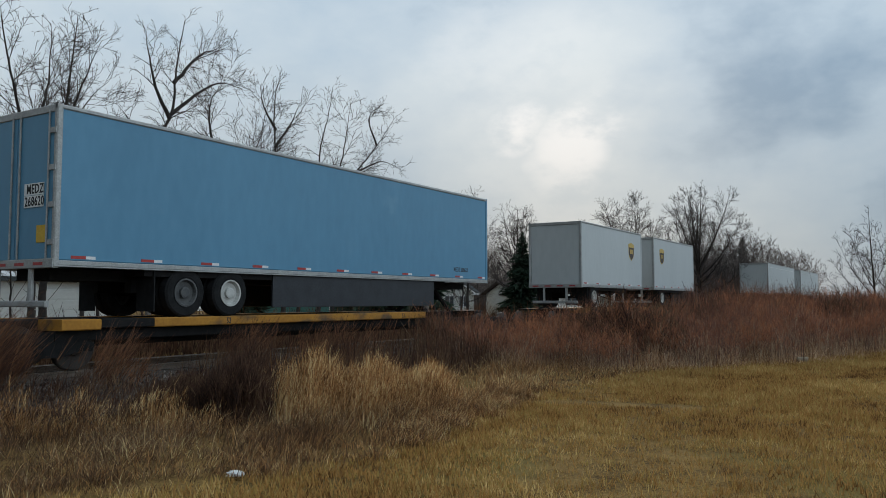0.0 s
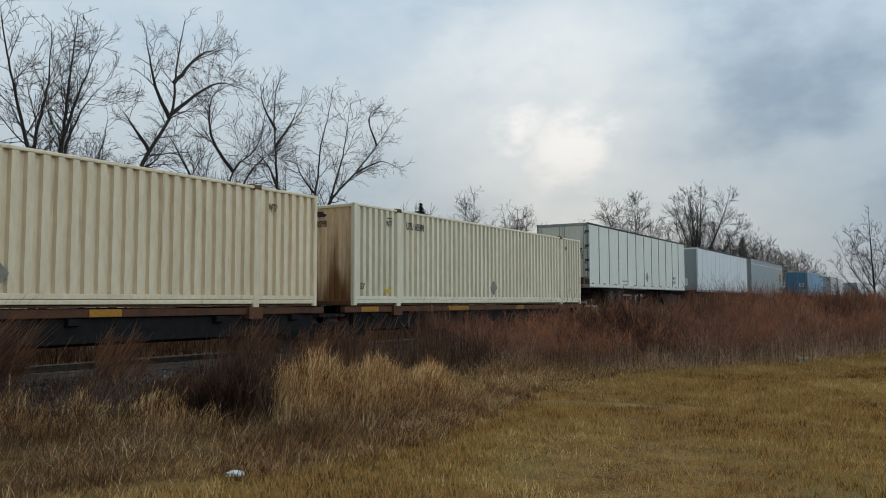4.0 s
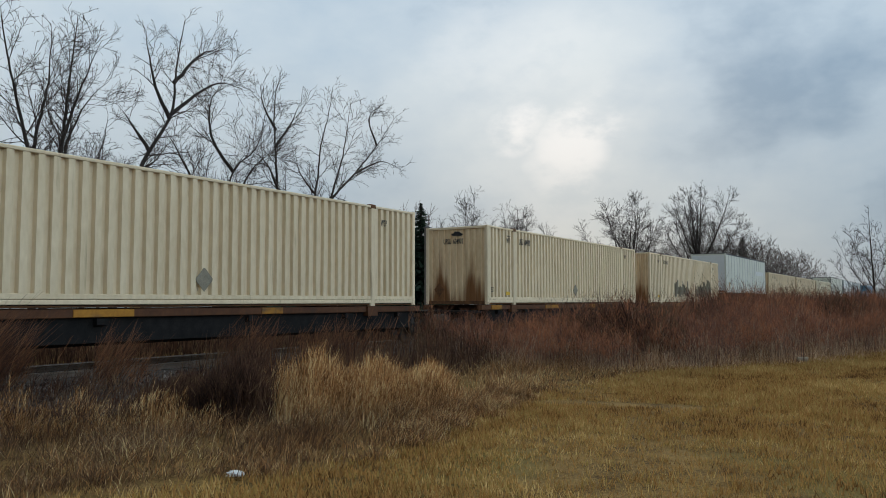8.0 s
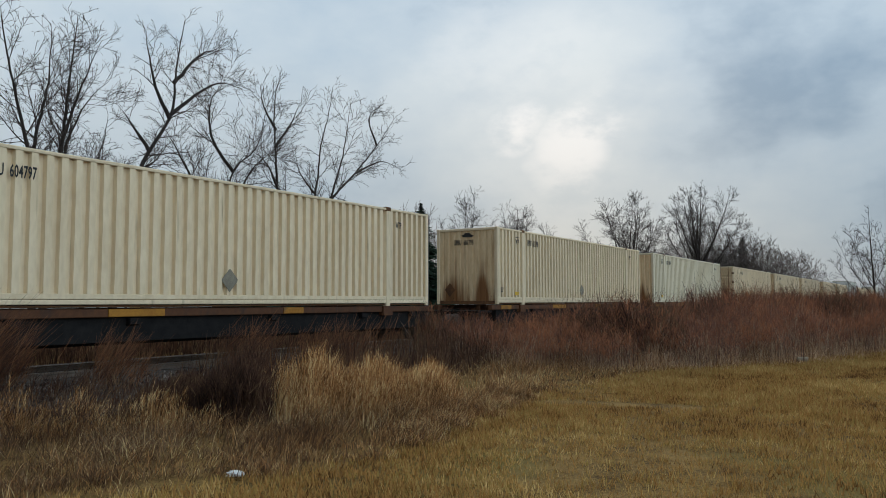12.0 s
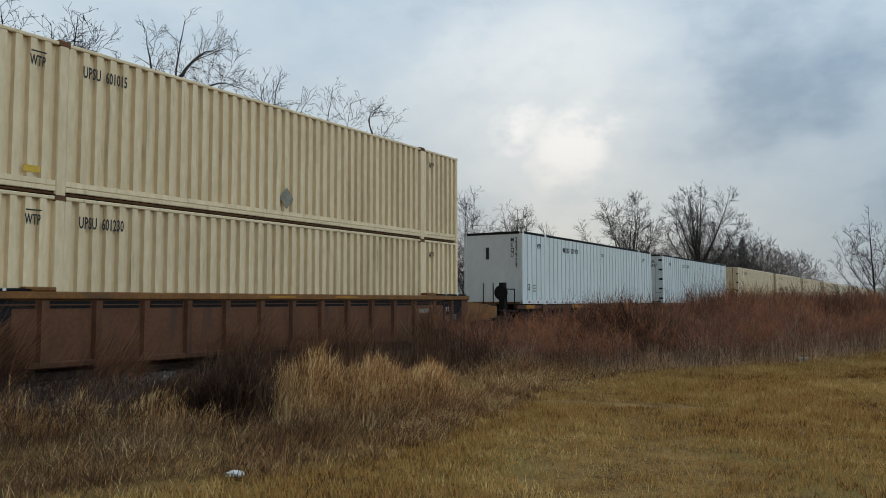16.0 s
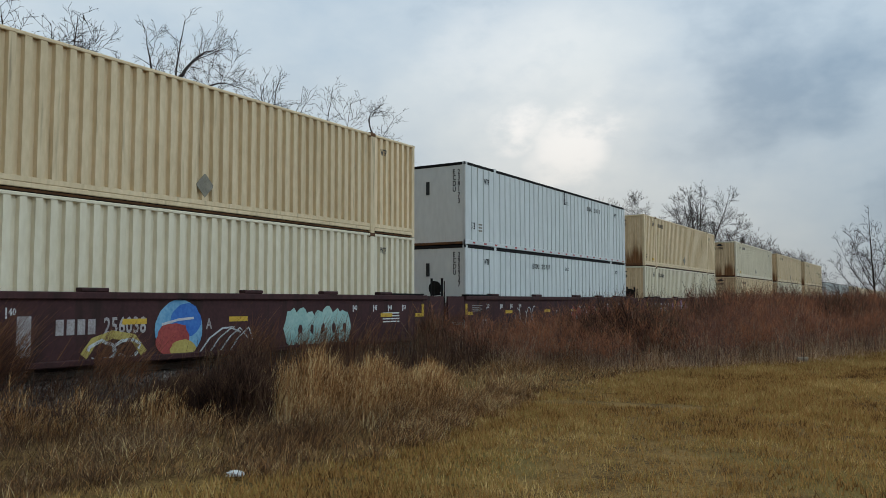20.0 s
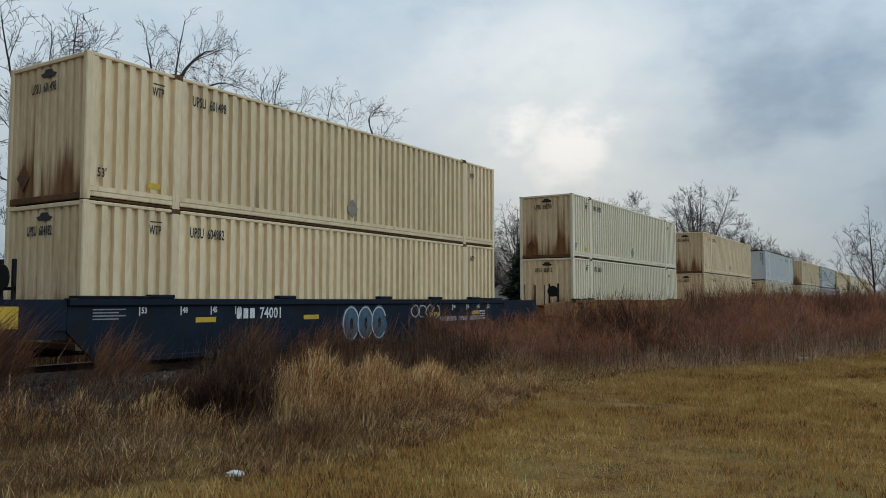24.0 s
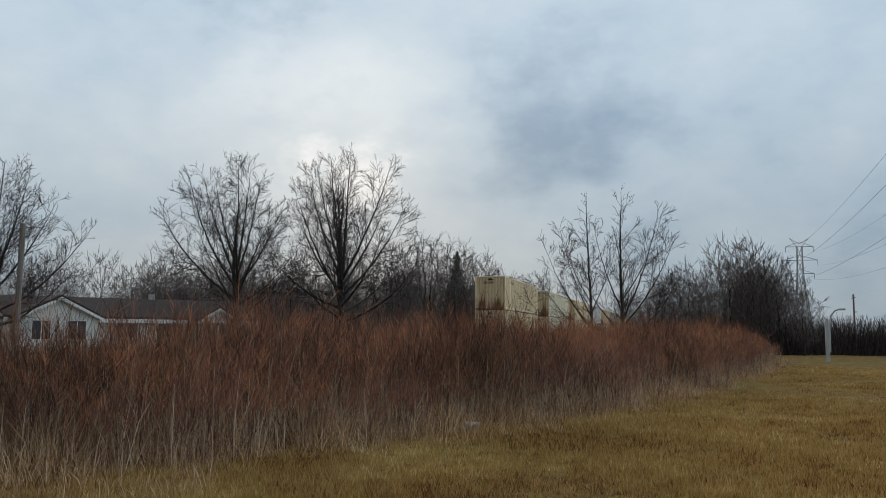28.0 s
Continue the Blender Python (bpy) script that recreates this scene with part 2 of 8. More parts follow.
RUSTY_END = material("rust_streaked_beige_paint", (0.60, 0.43, 0.24), (0.76, 0.59, 0.37), 1.5, 0.65, bump=0.08, stretch=(1, 1, 0.3), rand=0.08,
                     stain=(0.20, 0.088, 0.030), stain_stretch=(2.6, 2.6, 0.2), stain_scale=1.8, stain_from=(0.54, 0.94), foot=(1.15, 0.36), columns=(0.66, 0.34, 2.45, 0.34))
RUST = material("brown_rust", (0.07, 0.035, 0.018), (0.20, 0.09, 0.035), 3.0, 0.9, bump=0.4)
WHITE = material("white_container_paint", (0.57, 0.585, 0.555), (0.66, 0.675, 0.64), 0.9, 0.5, bump=0.03, stretch=(1, 1, 0.3), rand=0.03,
                 stain=(0.40, 0.36, 0.28), stain_stretch=(2.5, 2.5, 0.25), stain_scale=2.0, stain_from=(0.68, 0.9))
TRAILER_WHITE = material("white_trailer_skin", (0.66, 0.67, 0.65), (0.71, 0.72, 0.70), 0.7, 0.4, bump=0.02, stretch=(1, 1, 0.3), rand=0.02)
TRAILER_CREAM = material("weathered_off_white_trailer_skin", (0.64, 0.635, 0.525), (0.75, 0.745, 0.635), 0.8, 0.5, bump=0.03, stretch=(1, 1, 0.3),
                         stain=(0.38, 0.28, 0.16), stain_stretch=(2, 2, 0.3), stain_scale=1.6, stain_from=(0.64, 0.9))
TRAILER_GREY = material("grey_trailer_skin", (0.275, 0.300, 0.300), (0.305, 0.330, 0.330), 0.7, 0.4, bump=0.02, stretch=(1, 1, 0.3))
TRAILER_SAGE = material("pale_sage_trailer_skin", (0.56, 0.56, 0.475), (0.64, 0.64, 0.545), 0.8, 0.5, bump=0.03, stretch=(1, 1, 0.3),
                        stain=(0.36, 0.34, 0.26), stain_stretch=(2, 2, 0.3), stain_scale=1.6, stain_from=(0.66, 0.9))
TRAILER_BLUE = material("faded_blue_trailer_skin", (0.080, 0.215, 0.325), (0.098, 0.25, 0.37), 0.6, 0.38, bump=0.02, stretch=(1, 1, 0.4),
                        stain=(0.16, 0.31, 0.42), stain_stretch=(1, 0.6, 0.8), stain_scale=0.9, stain_from=(0.6, 0.85))
TRAILER_PALE = material("pale_grey_trailer_skin", (0.42, 0.44, 0.43), (0.47, 0.49, 0.48), 0.7, 0.4, bump=0.02, stretch=(1, 1, 0.3))
ALUMINIUM = material("dull_aluminium", (0.26, 0.26, 0.25), (0.42, 0.42, 0.40), 4.0, 0.5, metal=0.4, bump=0.05)
BLACK_STEEL = material("black_steel", (0.009, 0.009, 0.009), (0.022, 0.020, 0.019), 5.0, 0.75, bump=0.1, gloss=0.08)
RUBBER = material("tyre_rubber", (0.012, 0.012, 0.012), (0.025, 0.025, 0.025), 6.0, 0.9, bump=0.2, gloss=0.08)
DARK_GREY = material("dark_grey_skirt", (0.018, 0.020, 0.023), (0.034, 0.037, 0.042), 3.0, 0.5, bump=0.05)
YELLOW_STEEL = material("yellow_ochre_railcar_paint", (0.30, 0.125, 0.014), (0.44, 0.20, 0.024), 2.0, 0.65, bump=0.1,
                        stain=(0.09, 0.055, 0.03), stain_stretch=(1, 0.5, 1), stain_scale=2.5, stain_from=(0.5, 0.72))
OCHRE_RUST = material("ochre_rust_paint", (0.13, 0.050, 0.012), (0.23, 0.100, 0.024), 2.0, 0.7, bump=0.1,
                      stain=(0.07, 0.04, 0.02), stain_stretch=(1, 0.5, 1), stain_scale=2.5, stain_from=(0.52, 0.74))
BROWN_STEEL = material("rust_brown_railcar_paint", (0.0757, 0.0292, 0.012), (0.129, 0.0516, 0.0206), 1.6, 0.75, bump=0.15,
                       stain=(0.055, 0.03, 0.02), stain_stretch=(2, 2, 0.4), stain_scale=1.6, stain_from=(0.5, 0.75), rand=0.15)
MAROON_STEEL = material("dark_maroon_railcar_paint", (0.045, 0.020, 0.020), (0.075, 0.032, 0.03), 1.6, 0.7, bump=0.1, gloss=0.15,
                        stain=(0.03, 0.018, 0.015), stain_stretch=(2, 2, 0.4), stain_scale=1.6, stain_from=(0.5, 0.75))
NAVY_STEEL = material("navy_blue_railcar_paint", (0.006, 0.010, 0.018), (0.012, 0.019, 0.032), 1.6, 0.7, bump=0.1, gloss=0.12,
                      stain=(0.015, 0.014, 0.014), stain_stretch=(2, 2, 0.4), stain_scale=1.6, stain_from=(0.5, 0.75))
RED_REFLECTOR = material("red_reflective_tape", (0.30, 0.03, 0.03), (0.42, 0.05, 0.04), 9.0, 0.4, bump=0)
WHITE_PAINT = material("white_marking_paint", (0.60, 0.60, 0.58), (0.74, 0.74, 0.72), 9.0, 0.6, bump=0)
BLACK_PAINT = material("black_marking_paint", (0.015, 0.015, 0.015), (0.035, 0.035, 0.035), 9.0, 0.6, bump=0)
YELLOW_PAINT = material("yellow_marking_paint", (0.50, 0.30, 0.03), (0.66, 0.42, 0.05), 9.0, 0.6, bump=0)
GREY_PLACARD = material("grey_placard", (0.17, 0.150, 0.11), (0.30, 0.265, 0.195), 6.0, 0.6, bump=0.05)
WHEEL_STEEL = material("wheel_steel", (0.035, 0.028, 0.024), (0.075, 0.06, 0.05), 6.0, 0.7, metal=0.2, bump=0.1)
RAIL_STEEL = material("rail_steel", (0.10, 0.07, 0.05), (0.20, 0.16, 0.13), 6.0, 0.45, metal=0.4, bump=0.1)
TIE_WOOD = material("creosoted_sleeper_wood", (0.035, 0.028, 0.022), (0.09, 0.075, 0.06), 3.0, 0.9, bump=0.3, stretch=(0.3, 3, 3), rand=0.2)
BALLAST = material("grey_crushed_stone", (0.042, 0.033, 0.028), (0.135, 0.113, 0.10), 7.0, 0.95, gloss=0.05, bump=0.8, fine=3.0, strong=0.06)
BARK = material("grey_brown_bark", (0.022, 0.017, 0.015), (0.055, 0.045, 0.038), 4.0, 0.95, bump=0.4, stretch=(1, 1, 0.3))
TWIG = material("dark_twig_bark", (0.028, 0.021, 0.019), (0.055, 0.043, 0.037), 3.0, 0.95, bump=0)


# ---- shapes ----
class Shape:
    """Collects faces for one mesh."""

    def __init__(self):
        self.v, self.f = [], []

    def add(self, verts, faces):
        k = len(self.v)
        self.v += [tuple(p) for p in verts]
        self.f += [tuple(i + k for i in q) for q in faces]
        return self

    def box(self, x0, x1, y0, y1, z0, z1):
        p = [(x, y, z) for x in (x0, x1) for y in (y0, y1) for z in (z0, z1)]
        return self.add(p, [(0, 1, 3, 2), (4, 6, 7, 5), (0, 4, 5, 1), (2, 3, 7, 6), (0, 2, 6, 4), (1, 5, 7, 3)])

    def extrude(self, outline, a, b, axis):
        """A closed outline of (u, v) drawn from a to b along the axis; outlines of x or y take the other axis and z, of z take x and y."""
        n = len(outline)

        def at(p, s):
            return {"x": (s, p[0], p[1]), "y": (p[0], s, p[1]), "z": (p[0], p[1], s)}[axis]
        return self.add([at(p, a) for p in outline] + [at(p, b) for p in outline],
                        [(i, (i + 1) % n, (i + 1) % n + n, i + n) for i in range(n)] + [tuple(range(n))[::-1], tuple(range(n, 2 * n))])

    def beam(self, x0, x1, y0, y1, z0, z1, c=0.015):
        """A box with its long edges cut."""
        size = {"x": x1 - x0, "y": y1 - y0, "z": z1 - z0}
        axis = max(size, key=size.get)
        u, v = {"x": ((y0, y1), (z0, z1)), "y": ((x0, x1), (z0, z1)), "z": ((x0, x1), (y0, y1))}[axis]
        c = min(c, (u[1] - u[0]) * 0.4, (v[1] - v[0]) * 0.4)
        o = [(u[0] + c, v[0]), (u[1] - c, v[0]), (u[1], v[0] + c), (u[1], v[1] - c), (u[1] - c, v[1]), (u[0] + c, v[1]), (u[0], v[1] - c), (u[0], v[0] + c)]
        a, b = {"x": (x0, x1), "y": (y0, y1), "z": (z0, z1)}[axis]
        return self.extrude(o, a, b, axis)

    def disc(self, centre, axis, r, half, n=16, bore=0.0):
        """A wheel-like cylinder round a centre, along the axis, with rounded rims."""
        prof = [(r * 0.94, -half), (r, -half * 0.7), (r, half * 0.7), (r * 0.94, half)]
        verts, faces = [], []
        for rad, s in prof:
            for k in range(n):
                a = 2 * math.pi * k / n
                u, w = rad * math.cos(a), rad * math.sin(a)
                verts.append({"x": (centre[0] + s, centre[1] + u, centre[2] + w), "y": (centre[0] + u, centre[1] + s, centre[2] + w),
                              "z": (centre[0] + u, centre[1] + w, centre[2] + s)}[axis])
        for j in range(3):
            for k in range(n):
                faces.append((j * n + k, j * n + (k + 1) % n, (j + 1) * n + (k + 1) % n, (j + 1) * n + k))
        faces += [tuple(range(n))[::-1], tuple(range(3 * n, 4 * n))]
        return self.add(verts, faces)

    def tube(self, p, q, r, n=6):
        p, q = Vector(p), Vector(q)
        d = (q - p).normalized()
        s = d.orthogonal().normalized()
        t = d.cross(s)
        ring = [s * math.cos(2 * math.pi * k / n) * r + t * math.sin(2 * math.pi * k / n) * r for k in range(n)]
        return self.add([p + o for o in ring] + [q + o for o in ring],
                        [(k, (k + 1) % n, (k + 1) % n + n, k + n) for k in range(n)] + [tuple(range(n))[::-1], tuple(range(n, 2 * n))])

    def ribbed(self, y0, y1, z0, z1, x_out, depth=0.085, pitch=0.285, thick=0.05, side=1):
        """A corrugated steel wall along y whose outer skin stands at x_out, folded in trapezia."""
        count = max(1, round((y1 - y0) / pitch))
        step = (y1 - y0) / count
        prof = []
        for k in range(count):
            b = y0 + k * step
            prof += [(b, 0), (b + step * 0.46, 0), (b + step * 0.54, 1), (b + step * 0.92, 1)]
        prof.append((y1, 0))
        outer = [(x_out - side * depth * d, y) for y, d in prof]
        inner = x_out - side * (depth + thick)
        n = len(outer)
        verts = [(x, y, z) for z in (z0, z1) for x, y in outer] + [(inner, y0, z0), (inner, y1, z0), (inner, y0, z1), (inner, y1, z1)]
        faces = [(k, k + 1, n + k + 1, n + k) for k in range(n - 1)]
        faces += [(2 * n, 2 * n + 2, 2 * n + 3, 2 * n + 1), (0, n, 2 * n + 2, 2 * n), (n - 1, 2 * n + 1, 2 * n + 3, 2 * n - 1)]
        return self.add(verts, faces)

    def turned(self, m):
        self.v = [tuple(m @ Vector(p)) for p in self.v]
        return self

    def mesh(self, name, mat):
        me = bpy.data.meshes.new(name)
        me.from_pydata(self.v, [], self.f)
        bm = bmesh.new()
        bm.from_mesh(me)
        bmesh.ops.recalc_face_normals(bm, faces=bm.faces)
        bm.to_mesh(me)
        bm.free()
        me.materials.append(mat)
        return me


def part(name, shape, mat, parent, label="", at=None):
    """Links a shape, or a mesh that is shared, as one object under a thing or a part."""
    ob = new(name, shape if isinstance(shape, bpy.types.Mesh) else shape.mesh(name, mat))
    ob.parent = parent
    if at is not None:
        ob.matrix_basis = at
    return tagged(ob, label)


def thing(name, label, category, group="", m=None):
    ob = tagged(new(name), label, category, group)
    if m is not None:
        ob.matrix_basis = m
    return ob


def quick_mesh(name, verts, faces_flat, loop_total, mat):
    """A mesh from arrays, for what has many small pieces."""
    me = bpy.data.meshes.new(name)
    verts = np.asarray(verts, np.float32).reshape(-1, 3)
    idx = np.asarray(faces_flat, np.int32).ravel()
    count = len(idx) // loop_total
    me.vertices.add(len(verts)); me.vertices.foreach_set("co", verts.ravel())
    me.loops.add(len(idx)); me.loops.foreach_set("vertex_index", idx)
    me.polygons.add(count)
    me.polygons.foreach_set("loop_start", np.arange(0, len(idx), loop_total, dtype=np.int32))
    me.update(calc_edges=True)
    me.validate()
    me.materials.append(mat)
    return me


TEXTS = {}


def lettering(words, size, mat, spread=1.0, narrow=1.0):
    """A flat mesh of words in the built-in font, baseline at the origin, in the xy plane."""
    key = (words, size, mat.name, spread, narrow)
    if key not in TEXTS:
        cu = bpy.data.curves.new("lettering", "FONT")
        cu.body, cu.size, cu.space_character, cu.resolution_u = words, size, spread, 2
        cu.extrude, cu.offset = 0.001, size * 0.022
        ob = bpy.data.objects.new("lettering", cu)
        scene.collection.objects.link(ob)
        bpy.context.view_layer.update()
        me = bpy.data.meshes.new_from_object(ob.evaluated_get(bpy.context.evaluated_depsgraph_get()))
        bpy.data.objects.remove(ob)
        me.transform(Matrix.Diagonal((narrow, 1, 1, 1)))
        me.materials.clear(); me.materials.append(mat)
        TEXTS[key] = me
    return TEXTS[key]


SIDE = Matrix(((0, 0, 1, 0), (1, 0, 0, 0), (0, 1, 0, 0), (0, 0, 0, 1)))        # words that run along +y on a face towards +x
REAR = Matrix(((1, 0, 0, 0), (0, 0, -1, 0), (0, 1, 0, 0), (0, 0, 0, 1)))       # words that run along +x on a face towards -y


def words_on(parent, words, size, mat, at, facing=SIDE, narrow=0.75, name="lettering", label=""):
    return part(name, lettering(words, size * 1.22, mat, 1.06, narrow), mat, parent, label, Matrix.Translation(at) @ facing)


# ---- ground, track ----
TRACK_X, RAIL_TOP = -14.70, 0.30


def ground_height(x, y):
    """Lawn at 0, the railway's bed a little raised."""
    h = 0.03 * math.sin(x * 0.31 + 1.0) * math.sin(y * 0.23) + 0.02 * math.sin(x * 0.9 + y * 0.5)
    if x < -8.5:
        k = min(1, (-8.5 - x) / 3.0)
        h = h * (1 - k) + 0.02 * k
    return h


def build_ground():
    xs = [-900, -300, -120, -60, -40, -30, -24] + [-20 + 0.75 * k for k in range(60)] + [30, 40, 60, 120, 300, 900]
    ys = [-900, -300, -100, -40, -15] + [-8 + 0.9 * k for k in range(135)] + [120, 140, 180, 260, 400, 700, 1500]
    v = [(x, y, ground_height(x, y) if -20 < x < 26 and -10 < y < 114 else 0.0) for y in ys for x in xs]
    w = len(xs)
    f = [(j * w + i, j * w + i + 1, (j + 1) * w + i + 1, (j + 1) * w + i) for j in range(len(ys) - 1) for i in range(w - 1)]
    me = bpy.data.meshes.new("ground")
    me.from_pydata(v, [], f)
    me.materials.append(LAWN)
    tagged(new("ground", me), "dry yellow-green mown grass lawn with bare brown patches", "lawn", kind="structure")
    # railway bed of crushed stone
    bed = Shape()
    prof = [(TRACK_X - 4.6, -0.05), (TRACK_X - 2.6, 0.17), (TRACK_X + 2.4, 0.17), (TRACK_X + 3.1, 0.10), (TRACK_X + 5.0, -0.02), (TRACK_X + 5.0, -0.3), (TRACK_X - 4.6, -0.3)]
    bed.extrude(prof, -700, 1100, "y")
    tagged(new("ballast_bed", bed.mesh("ballast_bed", BALLAST)), "bed of grey crushed stone under the rails", "ballast", kind="structure")
    for side in (-1, 1):
        c = TRACK_X + side * 0.755
        rail = Shape()
        z = RAIL_TOP
        rail.extrude([(c - 0.07, z - 0.17), (c + 0.07, z - 0.17), (c + 0.07, z - 0.155), (c + 0.012, z - 0.13), (c + 0.012, z - 0.045), (c + 0.036, z - 0.035),
                      (c + 0.036, z - 0.006), (c + 0.028, z), (c - 0.028, z), (c - 0.036, z - 0.006), (c - 0.036, z - 0.035), (c - 0.012, z - 0.045),
                      (c - 0.012, z - 0.13), (c - 0.07, z - 0.155)], -690, 1090, "y")
        tagged(new("rail", rail.mesh("rail", RAIL_STEEL)), "worn steel rail on wooden sleepers", "rail", "rails of the track", "structure")


LAWN = material("dry_lawn", (0.064, 0.037, 0.015), (0.285, 0.175, 0.062), 2.4, 0.97, bump=0.8, fine=12.0, strong=0.035, gloss=0.02,
                stain=(0.17, 0.130, 0.042), stain_scale=0.35, stain_from=(0.50, 0.72), spread=(0.36, 0.64))
build_ground()


# ---- things that run on the rails ----
LEN, WID = 16.15, 2.59


def bogie(parent, y, z0=RAIL_TOP):
    """A two-axle truck as parts of its car; the car's own origin lies on the rail tops."""
    frame_ = Shape()
    for s in (-1, 1):
        x = s * 1.0
        frame_.extrude([(y - 1.15, 0.50), (y - 0.95, 0.62), (y - 0.45, 0.66), (y - 0.3, 0.74), (y + 0.3, 0.74), (y + 0.45, 0.66), (y + 0.95, 0.62), (y + 1.15, 0.50),
                        (y + 1.1, 0.36), (y + 0.85, 0.38), (y + 0.5, 0.28), (y - 0.5, 0.28), (y - 0.85, 0.38), (y - 1.1, 0.36)], x - 0.07, x + 0.07, "x")
    frame_.box(-1.0, 1.0, y - 0.2, y + 0.2, 0.42, 0.62)
    part("bogie_frame", frame_, BLACK_STEEL, parent)
    for dy in (-0.87, 0.87):
        for s in (-1, 1):
            part("wheel", WHEEL, WHEEL_STEEL, parent, "", Matrix.Translation((s * 0.78, y + dy, 0.44)))
    for s in (-1, 1):
        for dy in (-0.13, 0, 0.13):
            part("spring", SPRING, BLACK_STEEL, parent, "", Matrix.Translation((s * 1.02, y + dy, 0.45)))


def wheel_mesh():
    w = Shape().disc((0, 0, 0), "x", 0.44, 0.065, 24)
    w.disc((0.03, 0, 0), "x", 0.16, 0.10, 12)
    return w.mesh("wheel", WHEEL_STEEL)


WHEEL = wheel_mesh()
SPRING = Shape().disc((0, 0, 0), "z", 0.06, 0.11, 8).mesh("spring", BLACK_STEEL)


def spine_car(kind, front_bogie, rear_bogie, deck=None):
    """A low skeleton car: a middle beam, cross arms and, for trailers, yellow wheel decks and a hitch."""
    car = thing("spine_car", "low rust-brown skeleton railcar with yellow deck edges", "railcar", "cars of the train")
    part("centre_beam", Shape().beam(-0.40, 0.40, -1.1, 17.4, 0.42, 0.97, 0.05), BLACK_STEEL, car, "black middle beam")
    for y in (1.0, 3.2, 5.6, 9.5, 13.0, 15.4):
        part("cross_arm", Shape().extrude([(-1.25, 0.98), (1.25, 0.98), (1.25, 0.86), (0.33, 0.62), (-0.33, 0.62), (-1.25, 0.86)], y - 0.12, y + 0.12, "y"), BLACK_STEEL, car)
    if kind == "trailer":
        for s in (-1, 1):
            x0, x1 = sorted((s * 0.55, s * 1.30))
            part("wheel_deck", Shape().beam(x0, x1, 2.2, 12.2, 0.79, 0.98, 0.02), deck or YELLOW_STEEL, car, "wheel deck with worn paint")
            part("deck_end", Shape().beam(x0, x1, 0.2, 1.0, 0.77, 0.975, 0.02), YELLOW_STEEL, car, "yellow-ochre end of the deck")
            part("deck_apron", Shape().beam(x0, x1, 1.0, 2.2, 0.80, 0.975, 0.02), BLACK_STEEL, car, "black part of the deck")
            a, b = sorted((s * 0.9, s * 1.1))
            part("side_truss", Shape().box(a, b, 0.2, 16.6, 0.58, 0.77), BLACK_STEEL, car, "black truss under the deck")
        if not deck:
            words_on(car, "53", 0.15, BLACK_PAINT, (1.303, 4.1, 0.82), name="stencil")
            words_on(car, "53", 0.15, BLACK_PAINT, (1.303, 10.9, 0.82), name="stencil")
        part("hitch", Shape().tube((-0.3, 12.9, 0.95), (-0.1, 14.2, 1.95), 0.07).tube((0.3, 12.9, 0.95), (0.1, 14.2, 1.95), 0.07)
             .tube((-0.3, 15.2, 0.95), (-0.1, 14.2, 1.95), 0.07).tube((0.3, 15.2, 0.95), (0.1, 14.2, 1.95), 0.07).beam(-0.5, 0.5, 13.8, 14.6, 1.90, 1.98), BLACK_STEEL, car, "black folding hitch stand")
    else:
        for y in (2.1, 14.05):
            part("pedestal", Shape().beam(-1.28, 1.28, y - 0.22, y + 0.22, 0.90, 1.17), BROWN_STEEL, car)
        for y0, y1 in ((0.4, 1.2), (5.0, 6.3), (9.8, 10.5)):
            part("yellow_panel", Shape().beam(1.20, 1.24, y0, y1, 1.005, 1.155, 0.01), YELLOW_STEEL, car, "yellow reflective panel")
        for s in (-1, 1):
            a, b = sorted((s * 0.95, s * 1.12))
            part("side_truss", Shape().box(a, b, 0.2, 16.2, 0.52, 0.995), BLACK_STEEL, car, "black truss under the sill")
        part("side_sill", Shape().beam(1.06, 1.22, -0.3, 16.5, 1.0, 1.16, 0.01), BROWN_STEEL, car)
        part("side_sill", Shape().beam(-1.22, -1.06, -0.3, 16.5, 1.0, 1.16, 0.01), BROWN_STEEL, car)
    part("end_platform", Shape().beam(-1.2, 1.2, -1.3, -0.25, 0.90, 0.97), BLACK_STEEL, car)
    if rear_bogie:
        bogie(car, -1.25)
        hose = Shape()
        pts = [(0.5 * math.cos(a) + 0.35, -1.9, 0.75 + 0.28 * math.sin(a)) for a in np.linspace(0.2, 3.0, 9)]
        for a, b in zip(pts, pts[1:]):
            hose.tube(a, b, 0.03, 6)
        part("air_hose", hose, BLACK_STEEL, car)
    if front_bogie:
        bogie(car, 17.3)
    return car


def brake_stand(car, y):
    part("brake_stand", Shape().beam(0.72, 0.95, y - 0.10, y + 0.10, 0.95, 2.0).disc((0.84, y - 0.16, 1.62), "y", 0.28, 0.02, 20), BLACK_STEEL, car, "black hand brake wheel on its stand")
    rail = Shape().tube((1.15, y - 0.3, 0.95), (1.15, y - 0.3, 1.75), 0.022).tube((1.15, y + 0.35, 0.95), (1.15, y + 0.35, 1.75), 0.022).tube((1.15, y - 0.3, 1.75), (1.15, y + 0.35, 1.75), 0.022)
    part("hand_rail", rail, BLACK_STEEL, car)


PALE_PRINT = material("pale_small_print", (0.20, 0.19, 0.18), (0.32, 0.31, 0.30), 9.0, 0.7, bump=0)


